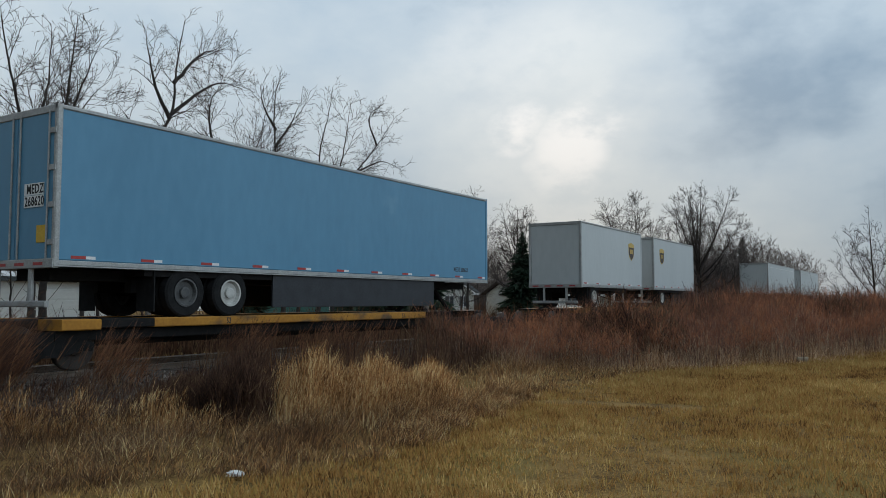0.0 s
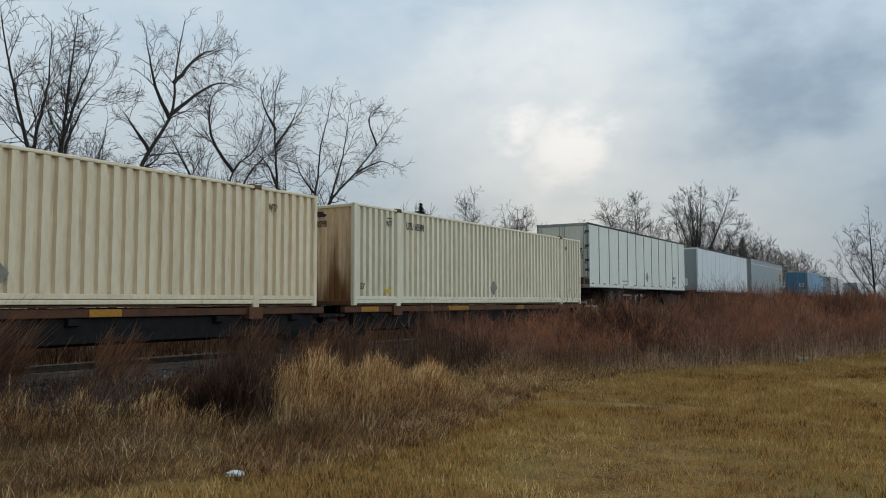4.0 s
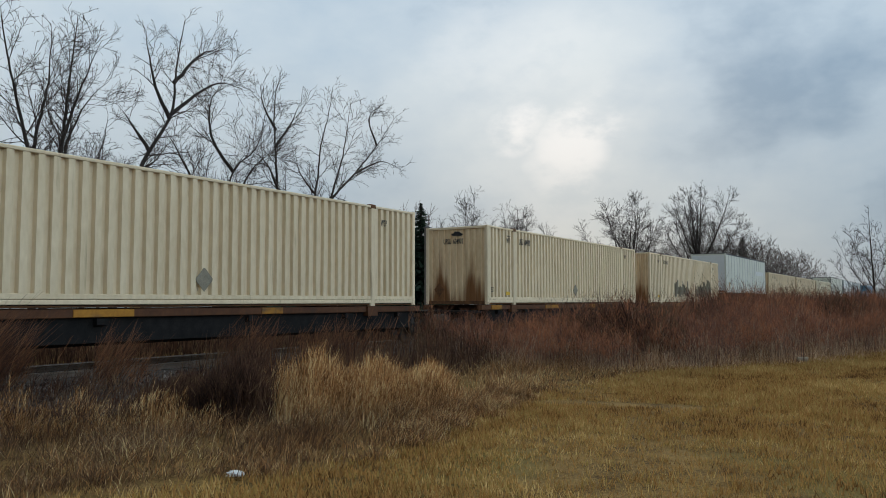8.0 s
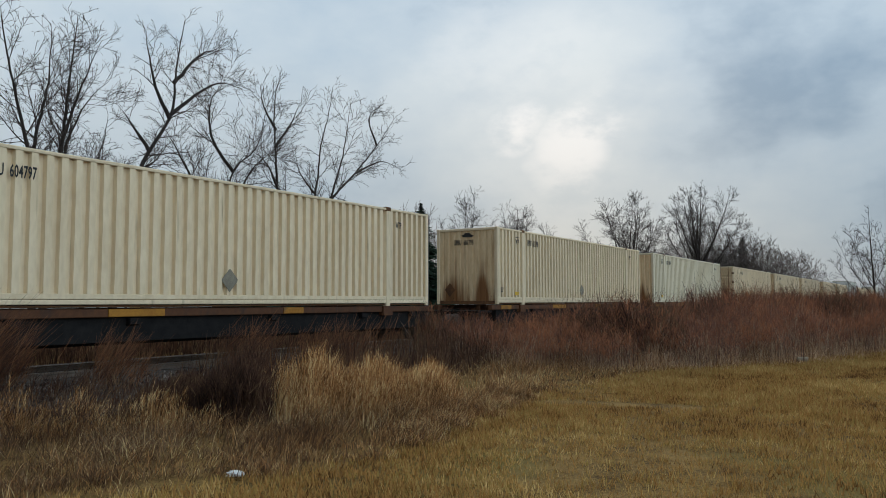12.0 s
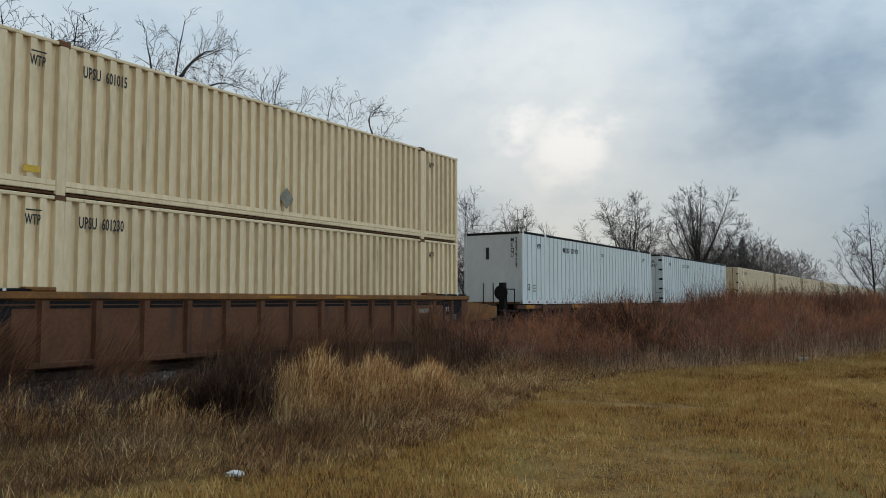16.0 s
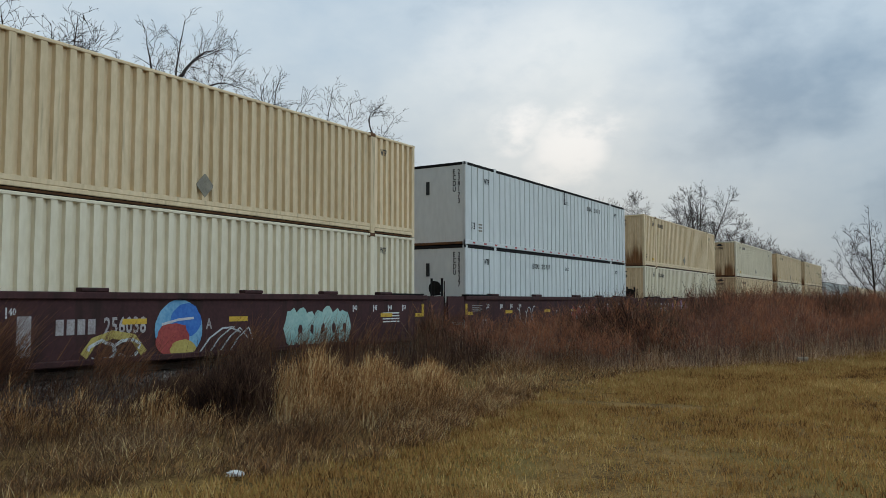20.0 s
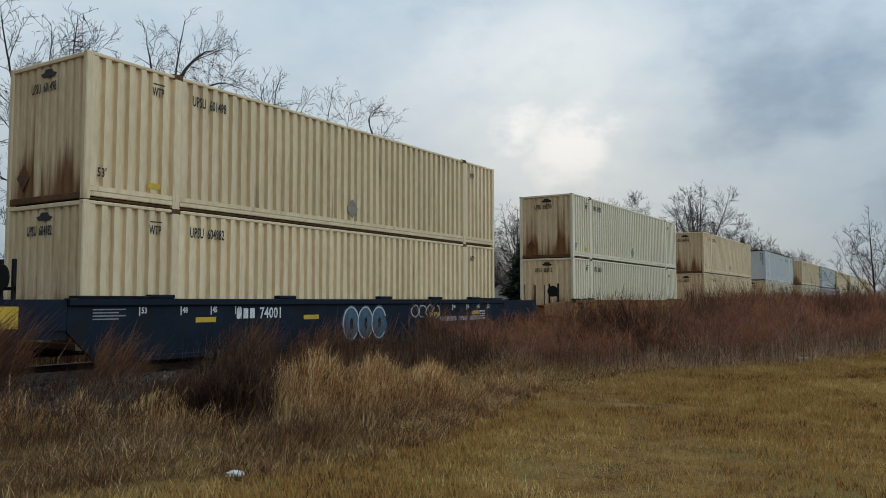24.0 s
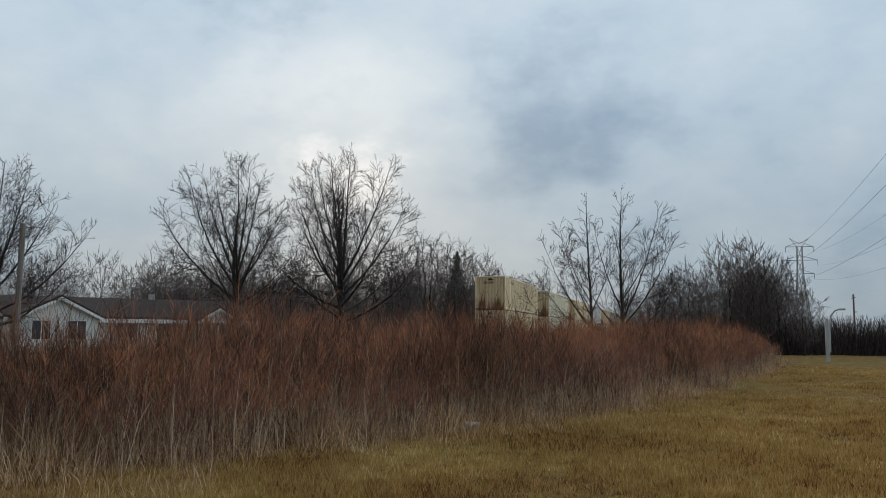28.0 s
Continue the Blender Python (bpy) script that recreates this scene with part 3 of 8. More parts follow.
def well_car(mat, label, front, rear, trim=None, posts=True, bogies=()):
    """A deep well between two end platforms. front and rear: how far the end platforms reach past the load."""
    slots = posts and trim is None and mat is BROWN_STEEL
    trim = trim or (OCHRE_RUST if posts else mat)
    car = thing("well_car", label, "railcar", "cars of the train")
    z0, z1 = 0.16, 1.36 if mat in (NAVY_STEEL, YELLOW_STEEL) else 1.48
    for s in (-1, 1):
        x0, x1 = sorted((s * 1.40, s * 1.46))
        outline = [(-0.35, z1), (16.5, z1), (16.5, 0.75), (15.9, z0), (0.25, z0), (-0.35, 0.75)]
        part("side_wall", Shape().extrude(outline, x0, x1, "x"), mat, car)
        a, b = sorted((s * 1.33, s * 1.53))
        part("top_chord", Shape().beam(a, b, -0.35, 16.5, z1 - 0.14, z1, 0.02), trim, car)
        part("bottom_chord", Shape().beam(a, b, 0.3, 15.85, z0 - 0.03, z0 + 0.09, 0.02), mat, car)
        if posts:
            for k in range(15):
                y = 0.7 + k * 1.05
                part("side_post", POST_MESH[mat.name if not slots else "plain"], mat, car, "", Matrix.Translation((s * 1.50, y, 0.72)))
                if slots and k < 14:
                    # black strip just proud of the wall paints the recess in shadow
                    part("side_slot", Shape().box(*sorted((s * 1.452, s * 1.466)), y + 0.13, y + 0.92, z1 - 0.30, z1 - 0.165), BLACK_STEEL, car, "black strip painted as the shadowed slot under the top chord")
                    part("slot_bar", Shape().beam(*sorted((s * 1.464, s * 1.482)), y + 0.13, y + 0.92, z1 - 0.245, z1 - 0.225, 0.004), mat, car)
        if posts:
            for y in (0.05, 14.95):
                part("black_panel", Shape().box(*sorted((s * 1.455, s * 1.468)), y, y + 1.15, 0.62, z1 - 0.13), BLACK_STEEL, car, "black painted panel")
            if s > 0:
                words_on(car, "53", 0.14, WHITE_PAINT, (1.47, 0.75, 1.0), name="stencil")
                words_on(car, "3  53", 0.14, WHITE_PAINT, (1.47, 15.1, 1.0), name="stencil")
                for k in range(3):
                    part("small_print", Shape().box(1.46, 1.471, 15.2, 15.75, 0.70 + 0.07 * k, 0.73 + 0.07 * k), PALE_PRINT, car)
                for y in (0.3, 1.0, 15.0, 15.7):
                    part("walkway_stripe", Shape().box(1.50, 1.534, y, y + 0.06, z1 + 0.004, z1 + 0.056), WHITE_PAINT, car)
        for y in ((1.6, 14.1) if posts else (1.6, 5.2, 9.2, 11.9, 14.3)):
            part("guide_block", Shape().beam(a, b, y - 0.2, y + 0.35, z1, z1 + 0.08, 0.02), trim, car)
        for y0 in (-0.2, 14.6):
            part("walkway_board", Shape().beam(min(a, s * 1.25), max(b, s * 1.25), y0, y0 + 1.7, z1 + 0.002, z1 + 0.05, 0.01), BLACK_STEEL, car)
    if not posts:
        for y0, y1 in ((-rear + 0.2, -0.36), (16.51, 16.15 + front - 0.2)):
            for s in (-1, 1):
                part("end_side", Shape().box(*sorted((s * 1.40, s * 1.458)), y0, y1, 0.78, z1 - 0.02), mat, car)
    part("well_floor", Shape().box(-1.4, 1.4, 0.3, 15.8, 0.30, 0.375), mat, car)
    for y0, y1, which in ((-rear, -0.35, "rear"), (16.5, 16.15 + front, "front")):
        shear = Shape().extrude([(y0, 0.72), (y1, 0.62), (y1, 1.30), (y0, 1.12)] if which == "rear" else [(y0, 0.62), (y1, 0.72), (y1, 1.12), (y0, 1.30)], -1.42, -0.9, "x")
        part("end_sill", shear, trim, car)
        shear = Shape().extrude([(y0, 0.72), (y1, 0.62), (y1, 1.30), (y0, 1.12)] if which == "rear" else [(y0, 0.62), (y1, 0.72), (y1, 1.12), (y0, 1.30)], 0.9, 1.42, "x")
        part("end_sill", shear, trim, car)
        part("end_platform", Shape().beam(-1.4, 1.4, y0, y1, 1.06, 1.14, 0.02), trim, car, "open steel end platform")
        part("coupler_beam", Shape().beam(-0.25, 0.25, y0 - 0.25, y1, 0.62, 0.95, 0.04), BLACK_STEEL, car)
        end = y0 + 0.15 if which == "rear" else y1 - 0.15
        ladder = Shape()
        for x in (0.95, 1.35):
            ladder.tube((x, end, 0.45), (x, end, 1.95), 0.02)
        for z in (0.5, 0.8, 1.1):
            ladder.tube((0.95, end, z), (1.35, end, z), 0.016)
        part("end_ladder", ladder, BLACK_STEEL, car)
    for y in bogies:
        bogie(car, y)
    return car


POST_MESH = {m.name: Shape().extrude([(-0.04, -0.09), (0.04, -0.06), (0.04, 0.06), (-0.04, 0.09)], -0.54, 0.60, "z").mesh("side_post", OCHRE_RUST if m is BROWN_STEEL else m) for m in (BROWN_STEEL, MAROON_STEEL, NAVY_STEEL, YELLOW_STEEL)}
POST_MESH["plain"] = Shape().extrude([(-0.04, -0.10), (0.04, -0.06), (0.04, 0.06), (-0.04, 0.10)], -0.54, 0.60, "z").mesh("side_post", BROWN_STEEL)


def steel_container(paint, end, label, height=2.83, group="containers of the train"):
    """A 53-foot corrugated container, its origin under the middle of its rear end."""
    box = thing("shipping_container", label, "container", group)
    hx, h = WID / 2, height
    sections = [(0.14, 2.02), (2.22, 13.93), (14.13, 16.01)]
    for s in (-1, 1):
        for y0, y1 in sections:
            part("side_wall", Shape().ribbed(y0, y1, 0.27, h - 0.07, s * (hx - 0.012), side=s), paint, box)
            a, b = sorted((s * (hx - 0.10), s * (hx - 0.004)))
            part("bottom_rail", Shape().beam(a, b, y0, y1, 0.075, 0.165, 0.010), paint, box)
            part("bottom_rail", Shape().beam(*sorted((s * (hx - 0.11), s * (hx - 0.012))), y0, y1, 0.172, 0.275, 0.010), paint, box)
            # dark rust stands in for the shadow line below the bottom rail
            part("sill", Shape().beam(*sorted((s * (hx - 0.13), s * (hx - 0.055))), y0, y1, 0.02, 0.072, 0.012), RUST, box, "recessed sill, rust-dark for the shadow gap")
        a, b = sorted((s * (hx - 0.07), s * hx))
        part("top_rail", Shape().beam(a, b, 0.0, LEN, h - 0.075, h - 0.005, 0.012), paint, box)
        for y0, y1 in ((0.0, 0.15), (16.0, 16.15)):
            part("corner_post", Shape().beam(*sorted((s * (hx - 0.13), s * hx)), y0, y1, 0.02, h, 0.02), paint, box)
        for y0, y1 in ((2.02, 2.22), (13.93, 14.13)):
            part("lifting_post", Shape().beam(*sorted((s * (hx - 0.13), s * (hx + 0.004))), y0, y1, 0.0, h + 0.01, 0.02), paint, box)
            part("corner_casting", Shape().beam(*sorted((s * (hx - 0.16), s * (hx + 0.008))), y0 - 0.01, y1 + 0.01, h - 0.10, h + 0.03, 0.02), RUST, box, "rusted lifting casting")
    part("roof", Shape().box(-hx + 0.06, hx - 0.06, 0.02, LEN - 0.02, h - 0.05, h - 0.012), paint, box)
    part("floor", Shape().box(-hx + 0.05, hx - 0.05, 0.1, LEN - 0.1, 0.06, 0.14), BLACK_STEEL, box)
    ends = (("rear", end), ("front", "plain"))
    for which, style in ends:
        y = 0.0 if which == "rear" else LEN
        s = -1 if which == "rear" else 1
        if style == "plain":
            wall = Shape().ribbed(-hx + 0.13, hx - 0.13, 0.14, h - 0.10, LEN / 2 - 0.03, depth=0.04, pitch=0.255)
            turn = Matrix.Translation((0, LEN / 2, 0)) @ Matrix.Rotation(radians(90 * s), 4, "Z")
            part("end_wall", wall.turned(turn), RUSTY_END, box, "end wall streaked with brown rust")
            part("end_header", Shape().beam(-hx + 0.13, hx - 0.13, *sorted((y - s * 0.09, y - s * 0.006)), h - 0.10, h - 0.01, 0.012), paint, box)
            part("end_sill", Shape().beam(-hx + 0.13, hx - 0.13, *sorted((y - s * 0.10, y - s * 0.006)), 0.02, 0.15, 0.012), RUST, box, "rusted end sill")
        else:
            for x0, x1 in ((-hx + 0.13, -0.01), (0.01, hx - 0.13)):
                leaf = Shape().box(x0, x1, 0.05, 0.11, 0.14, h - 0.10)
                for z0_, z1_ in ((0.20, 0.72), (0.86, 1.36), (1.50, 1.98), (2.12, h - 0.18)):
                    leaf.beam(x0 + 0.04, x1 - 0.04, 0.02, 0.06, z0_, z1_, 0.02)
                door = part("door", leaf, RUSTY_END, box, "rust-stained door leaf with pressed panels")
                for x in (x0 + 0.28, x1 - 0.28):
                    part("lock_rod", Shape().tube((x, 0.0, 0.08), (x, 0.0, h - 0.06), 0.022, 6).box(x - 0.02, x + 0.26, -0.015, 0.012, 1.02, 1.07), RUST, door)
            part("end_header", Shape().beam(-hx + 0.13, hx - 0.13, 0.005, 0.10, h - 0.10, h - 0.005, 0.012), paint, box)
            part("end_sill", Shape().beam(-hx + 0.13, hx - 0.13, 0.005, 0.10, 0.02, 0.13, 0.012), RUST, box, "rusted end sill")
            for s2 in (-1, 1):
                for z in (0.35, 0.95, 1.6, 2.3):
                    part("hinge", Shape().box(*sorted((s2 * (hx - 0.16), s2 * (hx + 0.006))), -0.02, 0.05, z - 0.06, z + 0.06), RUST, box)
    # placard, stickers, stencils
    part("placard", Shape().extrude([(0.0, -0.26), (0.22, -0.03), (0.23, 0.03), (0.02, 0.25), (-0.02, 0.25), (-0.23, 0.02), (-0.22, -0.03)], 0, 0.01, "x").turned(Matrix.Translation((hx - 0.012, 8.0, 0.60))), GREY_PLACARD, box, "grey diamond placard frame")
    part("yellow_sticker", Shape().box(hx - 0.012, hx - 0.004, 1.42, 1.72, 0.36, 0.48), YELLOW_PAINT, box)
    words_on(box, "WTP", 0.21, BLACK_PAINT, (hx - 0.006, 1.48, h - 0.55), name="stencil", narrow=0.5)
    part("stencil_arrow", Shape().box(hx - 0.012, hx - 0.005, 1.50, 1.78, h - 0.31, h - 0.285), BLACK_PAINT, box)
    words_on(box, "53'", 0.2, BLACK_PAINT, (hx - 0.006, 0.28, 0.46), name="stencil", narrow=0.65)
    words_on(box, "WTP", 0.21, BLACK_PAINT, (hx - 0.006, 14.4, h - 0.55), name="stencil", narrow=0.5)
    return box


def number_container(box, text, height=2.83, rear=True):
    hx = WID / 2
    words_on(box, text[:4] + "  " + text[5:], 0.25, BLACK_PAINT, (hx - 0.006, 2.5, height - 0.55), name="number_stencil", narrow=0.5)
    if rear:
        words_on(box, text[:4] + "  " + text[5:], 0.22, BLACK_PAINT, (-0.55, 0.024, height - 0.62), REAR, 0.5, "number_stencil")
        part("emblem", Shape().extrude([(-0.27, 0.0), (-0.20, -0.07), (0.16, -0.08), (0.26, -0.02), (0.13, 0.02), (0.10, 0.075), (-0.12, 0.085), (-0.15, 0.02)], 0.012, 0.024, "y")
             .turned(Matrix.Translation((0.05, 0, height - 0.26))), BLACK_PAINT, box, "black painted emblem")
        part("placard", Shape().extrude([(0.0, -0.26), (0.22, 0.0), (0.0, 0.26), (-0.22, 0.0)], 0.010, 0.022, "y").turned(Matrix.Translation((-0.72, 0, 0.55))), RUST, box, "rusted diamond placard frame")


def post_container(end, label, height=2.83):
    """A white 53-foot container of smooth plates with narrow posts."""
    box = thing("shipping_container", label, "container", "containers of the train")
    hx, h = WID / 2, height
    for s in (-1, 1):
        part("side_wall", Shape().box(*sorted((s * (hx - 0.05), s * (hx - 0.018))), 0.1, LEN - 0.1, 0.16, h - 0.08), WHITE, box)
        for k in range(38):
            y = 0.45 + 0.413 * k
            if not (1.9 < y < 2.35 or 13.8 < y < 14.25):
                part("side_post", WHITE_POST, WHITE, box, "", Matrix.Translation((s * (hx - 0.012), y, 0)))
        part("bottom_rail", Shape().beam(*sorted((s * (hx - 0.08), s * hx)), 0, LEN, 0.02, 0.17, 0.012), WHITE, box)
        part("top_rail", Shape().beam(*sorted((s * (hx - 0.07), s * hx)), 0, LEN, h - 0.10, h - 0.005, 0.012), BLACK_STEEL if s > 0 else WHITE, box, "dirty dark top rail")
        for y0, y1 in ((0.0, 0.16), (15.99, 16.15)):
            part("corner_post", Shape().beam(*sorted((s * (hx - 0.13), s * (hx + 0.002))), y0, y1, 0.02, h, 0.02), WHITE, box)
        for y0, y1 in ((2.02, 2.22), (13.93, 14.13)):
            part("lifting_post", Shape().beam(*sorted((s * (hx - 0.13), s * (hx + 0.004))), y0, y1, 0.0, h + 0.02, 0.02), WHITE, box)
        if s > 0:
            for k in range(20):
                part("reflector", RED_DASH, RED_REFLECTOR, box, "", Matrix.Translation((hx + 0.001, 0.5 + 0.8 * k, 0.09)))
    part("roof", Shape().box(-hx + 0.06, hx - 0.06, 0.02, LEN - 0.02, h - 0.06, h - 0.012), WHITE, box)
    part("floor", Shape().box(-hx + 0.05, hx - 0.05, 0.1, LEN - 0.1, 0.05, 0.14), BLACK_STEEL, box)
    part("front_wall", Shape().box(-hx + 0.1, hx - 0.1, LEN - 0.06, LEN - 0.02, 0.1, h - 0.05), WHITE, box)
    if end == "doors":
        for x0, x1 in ((-hx + 0.13, -0.01), (0.01, hx - 0.13)):
            door = part("door", Shape().box(x0, x1, 0.03, 0.09, 0.12, h - 0.1).box(x0 + 0.05, x1 - 0.05, 0.02, 0.04, 0.2, h - 0.2), WHITE, box)
            for x in (x0 + 0.3, x1 - 0.3):
                part("lock_rod", Shape().tube((x, -0.01, 0.05), (x, -0.01, h - 0.06), 0.02, 6).box(x - 0.02, x + 0.28, -0.03, 0.0, 0.6, 0.65), ALUMINIUM, door)
        for s2 in (-1, 1):
            for z in (0.3, 0.85, 1.4, 1.95, 2.5):
                part("hinge", Shape().box(*sorted((s2 * (hx - 0.24), s2 * (hx - 0.02))), -0.02, 0.02, z - 0.05, z + 0.05), BLACK_STEEL, box)
    else:
        part("end_wall", Shape().box(-hx + 0.13, hx - 0.13, 0.02, 0.06, 0.1, h - 0.08), WHITE, box)
        part("document_box", Shape().beam(-0.30, -0.16, -0.01, 0.03, h - 1.05, h - 0.60), BLACK_PAINT, box, "black document holder")
        part("end_sill", Shape().beam(-hx + 0.13, hx - 0.13, 0.0, 0.08, 0.02, 0.11), RUST, box)
    part("end_header", Shape().beam(-hx + 0.13, hx - 0.13, 0.0, 0.09, h - 0.10, h - 0.005, 0.012), BLACK_STEEL, box)
    words_on(box, "WTP", 0.22, BLACK_PAINT, (hx + 0.001, 1.25, h - 0.62), name="stencil")
    words_on(box, "53", 0.28, BLACK_PAINT, (hx + 0.001, 0.40, 0.55), name="stencil")
    words_on(box, "53/102", 0.16, BLACK_PAINT, (hx + 0.001, 8.4, h - 0.62), name="stencil")
    words_on(box, "WTP", 0.22, BLACK_PAINT, (hx + 0.001, 14.55, h - 0.62), name="stencil")
    for k in range(3):
        part("small_print", Shape().box(hx - 0.012, hx + 0.002, 0.85, 1.15, 0.5 + 0.11 * k, 0.55 + 0.11 * k), GREY_PLACARD, box)
    return box


WHITE_POST = Shape().extrude([(-0.022, -0.024), (0.024, -0.016), (0.024, 0.016), (-0.022, 0.024)], 0.17, 2.73, "z").mesh("side_post", WHITE)
RED_DASH = Shape().box(-0.004, 0.004, 0, 0.16, -0.03, 0.03).mesh("reflector", RED_REFLECTOR)
RED_TAPE = Shape().box(-0.003, 0.004, 0, 0.30, -0.028, 0.028).mesh("reflector_tape", RED_REFLECTOR)
WHITE_TAPE = Shape().box(-0.003, 0.004, 0.30, 0.50, -0.028, 0.028).mesh("reflector_tape", WHITE_PAINT)


def tyre_mesh():
    """A tyre with an open middle."""
    prof = [(0.29, -0.11), (0.34, -0.13), (0.47, -0.125), (0.51, -0.09), (0.51, 0.09), (0.47, 0.125), (0.34, 0.13), (0.29, 0.11)]
    n, v = 24, []
    for r, x in prof:
        v += [(x, r * math.cos(2 * math.pi * k / n), r * math.sin(2 * math.pi * k / n)) for k in range(n)]
    m = len(prof)
    return Shape().add(v, [(j * n + k, j * n + (k + 1) % n, (j + 1) % m * n + (k + 1) % n, (j + 1) % m * n + k) for j in range(m) for k in range(n)]).mesh("tyre", RUBBER)


TYRE = tyre_mesh()


def rim_mesh():
    """A dished wheel rim: a bright ring, a sunk disc and a hub."""
    prof = [(0.30, 0.128), (0.30, 0.138), (0.265, 0.138), (0.235, 0.06), (0.12, 0.055), (0.12, 0.12), (0.09, 0.13), (0.0, 0.13)]
    n, v, f = 20, [], []
    for side in (-1, 1):
        k0 = len(v)
        for r, x in prof:
            v += [(side * x, r * math.cos(2 * math.pi * k / n), r * math.sin(2 * math.pi * k / n)) for k in range(n)]
        f += [(k0 + j * n + k, k0 + j * n + (k + 1) % n, k0 + (j + 1) * n + (k + 1) % n, k0 + (j + 1) * n + k) for j in range(len(prof) - 1) for k in range(n)]
    return Shape().add(v, f).mesh("rim", PALE_RIM)


PALE_RIM = material("pale_wheel_paint", (0.36, 0.35, 0.32), (0.52, 0.51, 0.47), 6.0, 0.6, bump=0.05)
DARK_RIM = material("dirty_dark_rim", (0.05, 0.05, 0.05), (0.10, 0.10, 0.095), 6.0, 0.6, bump=0.05)
RIM = rim_mesh()
RIM_DARK = RIM.copy()
RIM_DARK.materials.clear()
RIM_DARK.materials.append(DARK_RIM)


def road_trailer(skin, label, length=LEN, seams=0, skirt=None, rim=True, rear_style="doors", rail=None, stripe=False, top=None, nose=None, base=None, tape=True):
    """A box van trailer with its doors at y = 0 and its nose at +y; its origin lies under its tyres, at the rear."""
    rail = rail or ALUMINIUM
    van = thing("road_trailer", label, "trailer", "trailers of the train")
    hx, z0, z1 = 1.295, 0.95, 3.92
    top = top or rail
    part("front_wall", Shape().beam(-hx + 0.06, hx - 0.06, length - 0.03, length - 0.008, z0 + 0.1, z1 - 0.14, 0.008), nose or skin, van)
    part("box_body", Shape().beam(-hx + 0.02, hx - 0.02, 0.06, length - 0.02, z0 + 0.12, z1 - 0.03, 0.02), skin, van)
    for s in (-1, 1):
        part("bottom_rail", Shape().beam(*sorted((s * (hx - 0.06), s * (hx + 0.006))), 0.0, length, z0 + 0.03, z0 + 0.12, 0.01), base or rail, van, "riveted bottom rail")
        part("bottom_lip", Shape().beam(*sorted((s * (hx - 0.05), s * (hx + 0.012))), 0.0, length, z0, z0 + 0.028, 0.008), rail, van)
        part("top_rail", Shape().beam(*sorted((s * (hx - 0.06), s * (hx + 0.006))), 0.0, length, z1 - 0.085, z1, 0.02), top, van)
        if stripe:
            part("trim_strip", Shape().beam(*sorted((s * (hx - 0.04), s * (hx + 0.0))), 0.1, length - 0.15, z1 - 0.42, z1 - 0.37, 0.01), WHITE_PAINT, van)
        for y0 in (0.0, length - 0.10):
            part("corner_post", Shape().beam(*sorted((s * (hx - 0.10), s * (hx + 0.004))), y0, y0 + 0.12, z0, z1, 0.02), rail if y0 == 0 else skin, van)
        n = max(3, int(length / (0.85 if stripe else 1.35)))
        for k in range(n if tape else 0):
            at = Matrix.Translation((s * (hx - (0.018 if not stripe else -0.008)), 0.35 + k * (length - 1.0) / (n - 1), z0 + (0.185 if not stripe else 0.06)))
            part("reflector_tape", RED_TAPE, RED_REFLECTOR, van, "", at)
            part("reflector_tape", WHITE_TAPE, WHITE_PAINT, van, "", at)
        if seams:
            for k in range(1, seams):
                y = length * k / seams
                part("panel_joint", SEAM[skin.name], skin, van, "", Matrix.Translation((s * (hx - 0.014), y, 0)))
        if skirt:
            part("side_skirt", Shape().beam(*sorted((s * (hx - 0.10), s * (hx - 0.06))), 5.6, length - 3.4, 0.18, z0, 0.01), skirt, van, "aerodynamic side skirt")
    part("roof", Shape().box(-hx + 0.05, hx - 0.05, 0.05, length - 0.05, z1 - 0.035, z1 - 0.008), top, van)
    part("underframe", Shape().box(-0.55, 0.55, 0.4, length - 0.4, z0 - 0.22, z0 - 0.002).box(-1.2, 1.2, 2.0, 6.2, z0 - 0.12, z0 - 0.004), BLACK_STEEL, van)
    # rear: two doors with rods, or a roll-up door
    if rear_style == "doors":
        for x0, x1 in ((-hx + 0.12, -0.01), (0.01, hx - 0.12)):
            door = part("door", Shape().beam(x0, x1, 0.02, 0.08, z0 + 0.16, z1 - 0.14, 0.01), skin, van)
            for x in (x0 + 0.12, x1 - 0.12):
                part("lock_rod", Shape().tube((x, 0.0, z0 + 0.05), (x, 0.0, z1 - 0.10), 0.02, 6), rail, door)
        for s in (-1, 1):
            for k in range(4):
                z = z0 + 0.45 + k * 0.68
                part("hinge", Shape().box(*sorted((s * (hx - 0.20), s * (hx - 0.01))), -0.015, 0.02, z - 0.05, z + 0.05), rail, van)
    else:
        roll = Shape()
        roll.beam(-hx + 0.12, hx - 0.12, 0.035, 0.055, z0 + 0.15, z1 - 0.15, 0.008)
        part("roll_up_door", roll, skin, van)
    part("rear_header", Shape().beam(-hx + 0.10, hx - 0.10, 0.0, 0.10, z1 - 0.14, z1 - 0.005, 0.01), rail, van)
    part("rear_sill", Shape().beam(-hx, hx, -0.02, 0.10, z0 - 0.02, z0 + 0.15, 0.01), rail, van)
    for k in range(4):
        part("reflector_tape", REAR_TAPE, RED_REFLECTOR, van, "", Matrix.Translation((-1.1 + k * 0.6, -0.022, z0 + 0.06)))
    guard = Shape().beam(-1.1, 1.1, -0.02, 0.06, 0.22, 0.34)
    for x in (-0.55, 0.55):
        guard.beam(x - 0.05, x + 0.05, 0.0, 0.08, 0.3, z0)
    part("underride_guard", guard, rail, van)
    # running gear
    axles = (3.0, 4.25) if length > 10 else (1.6,)
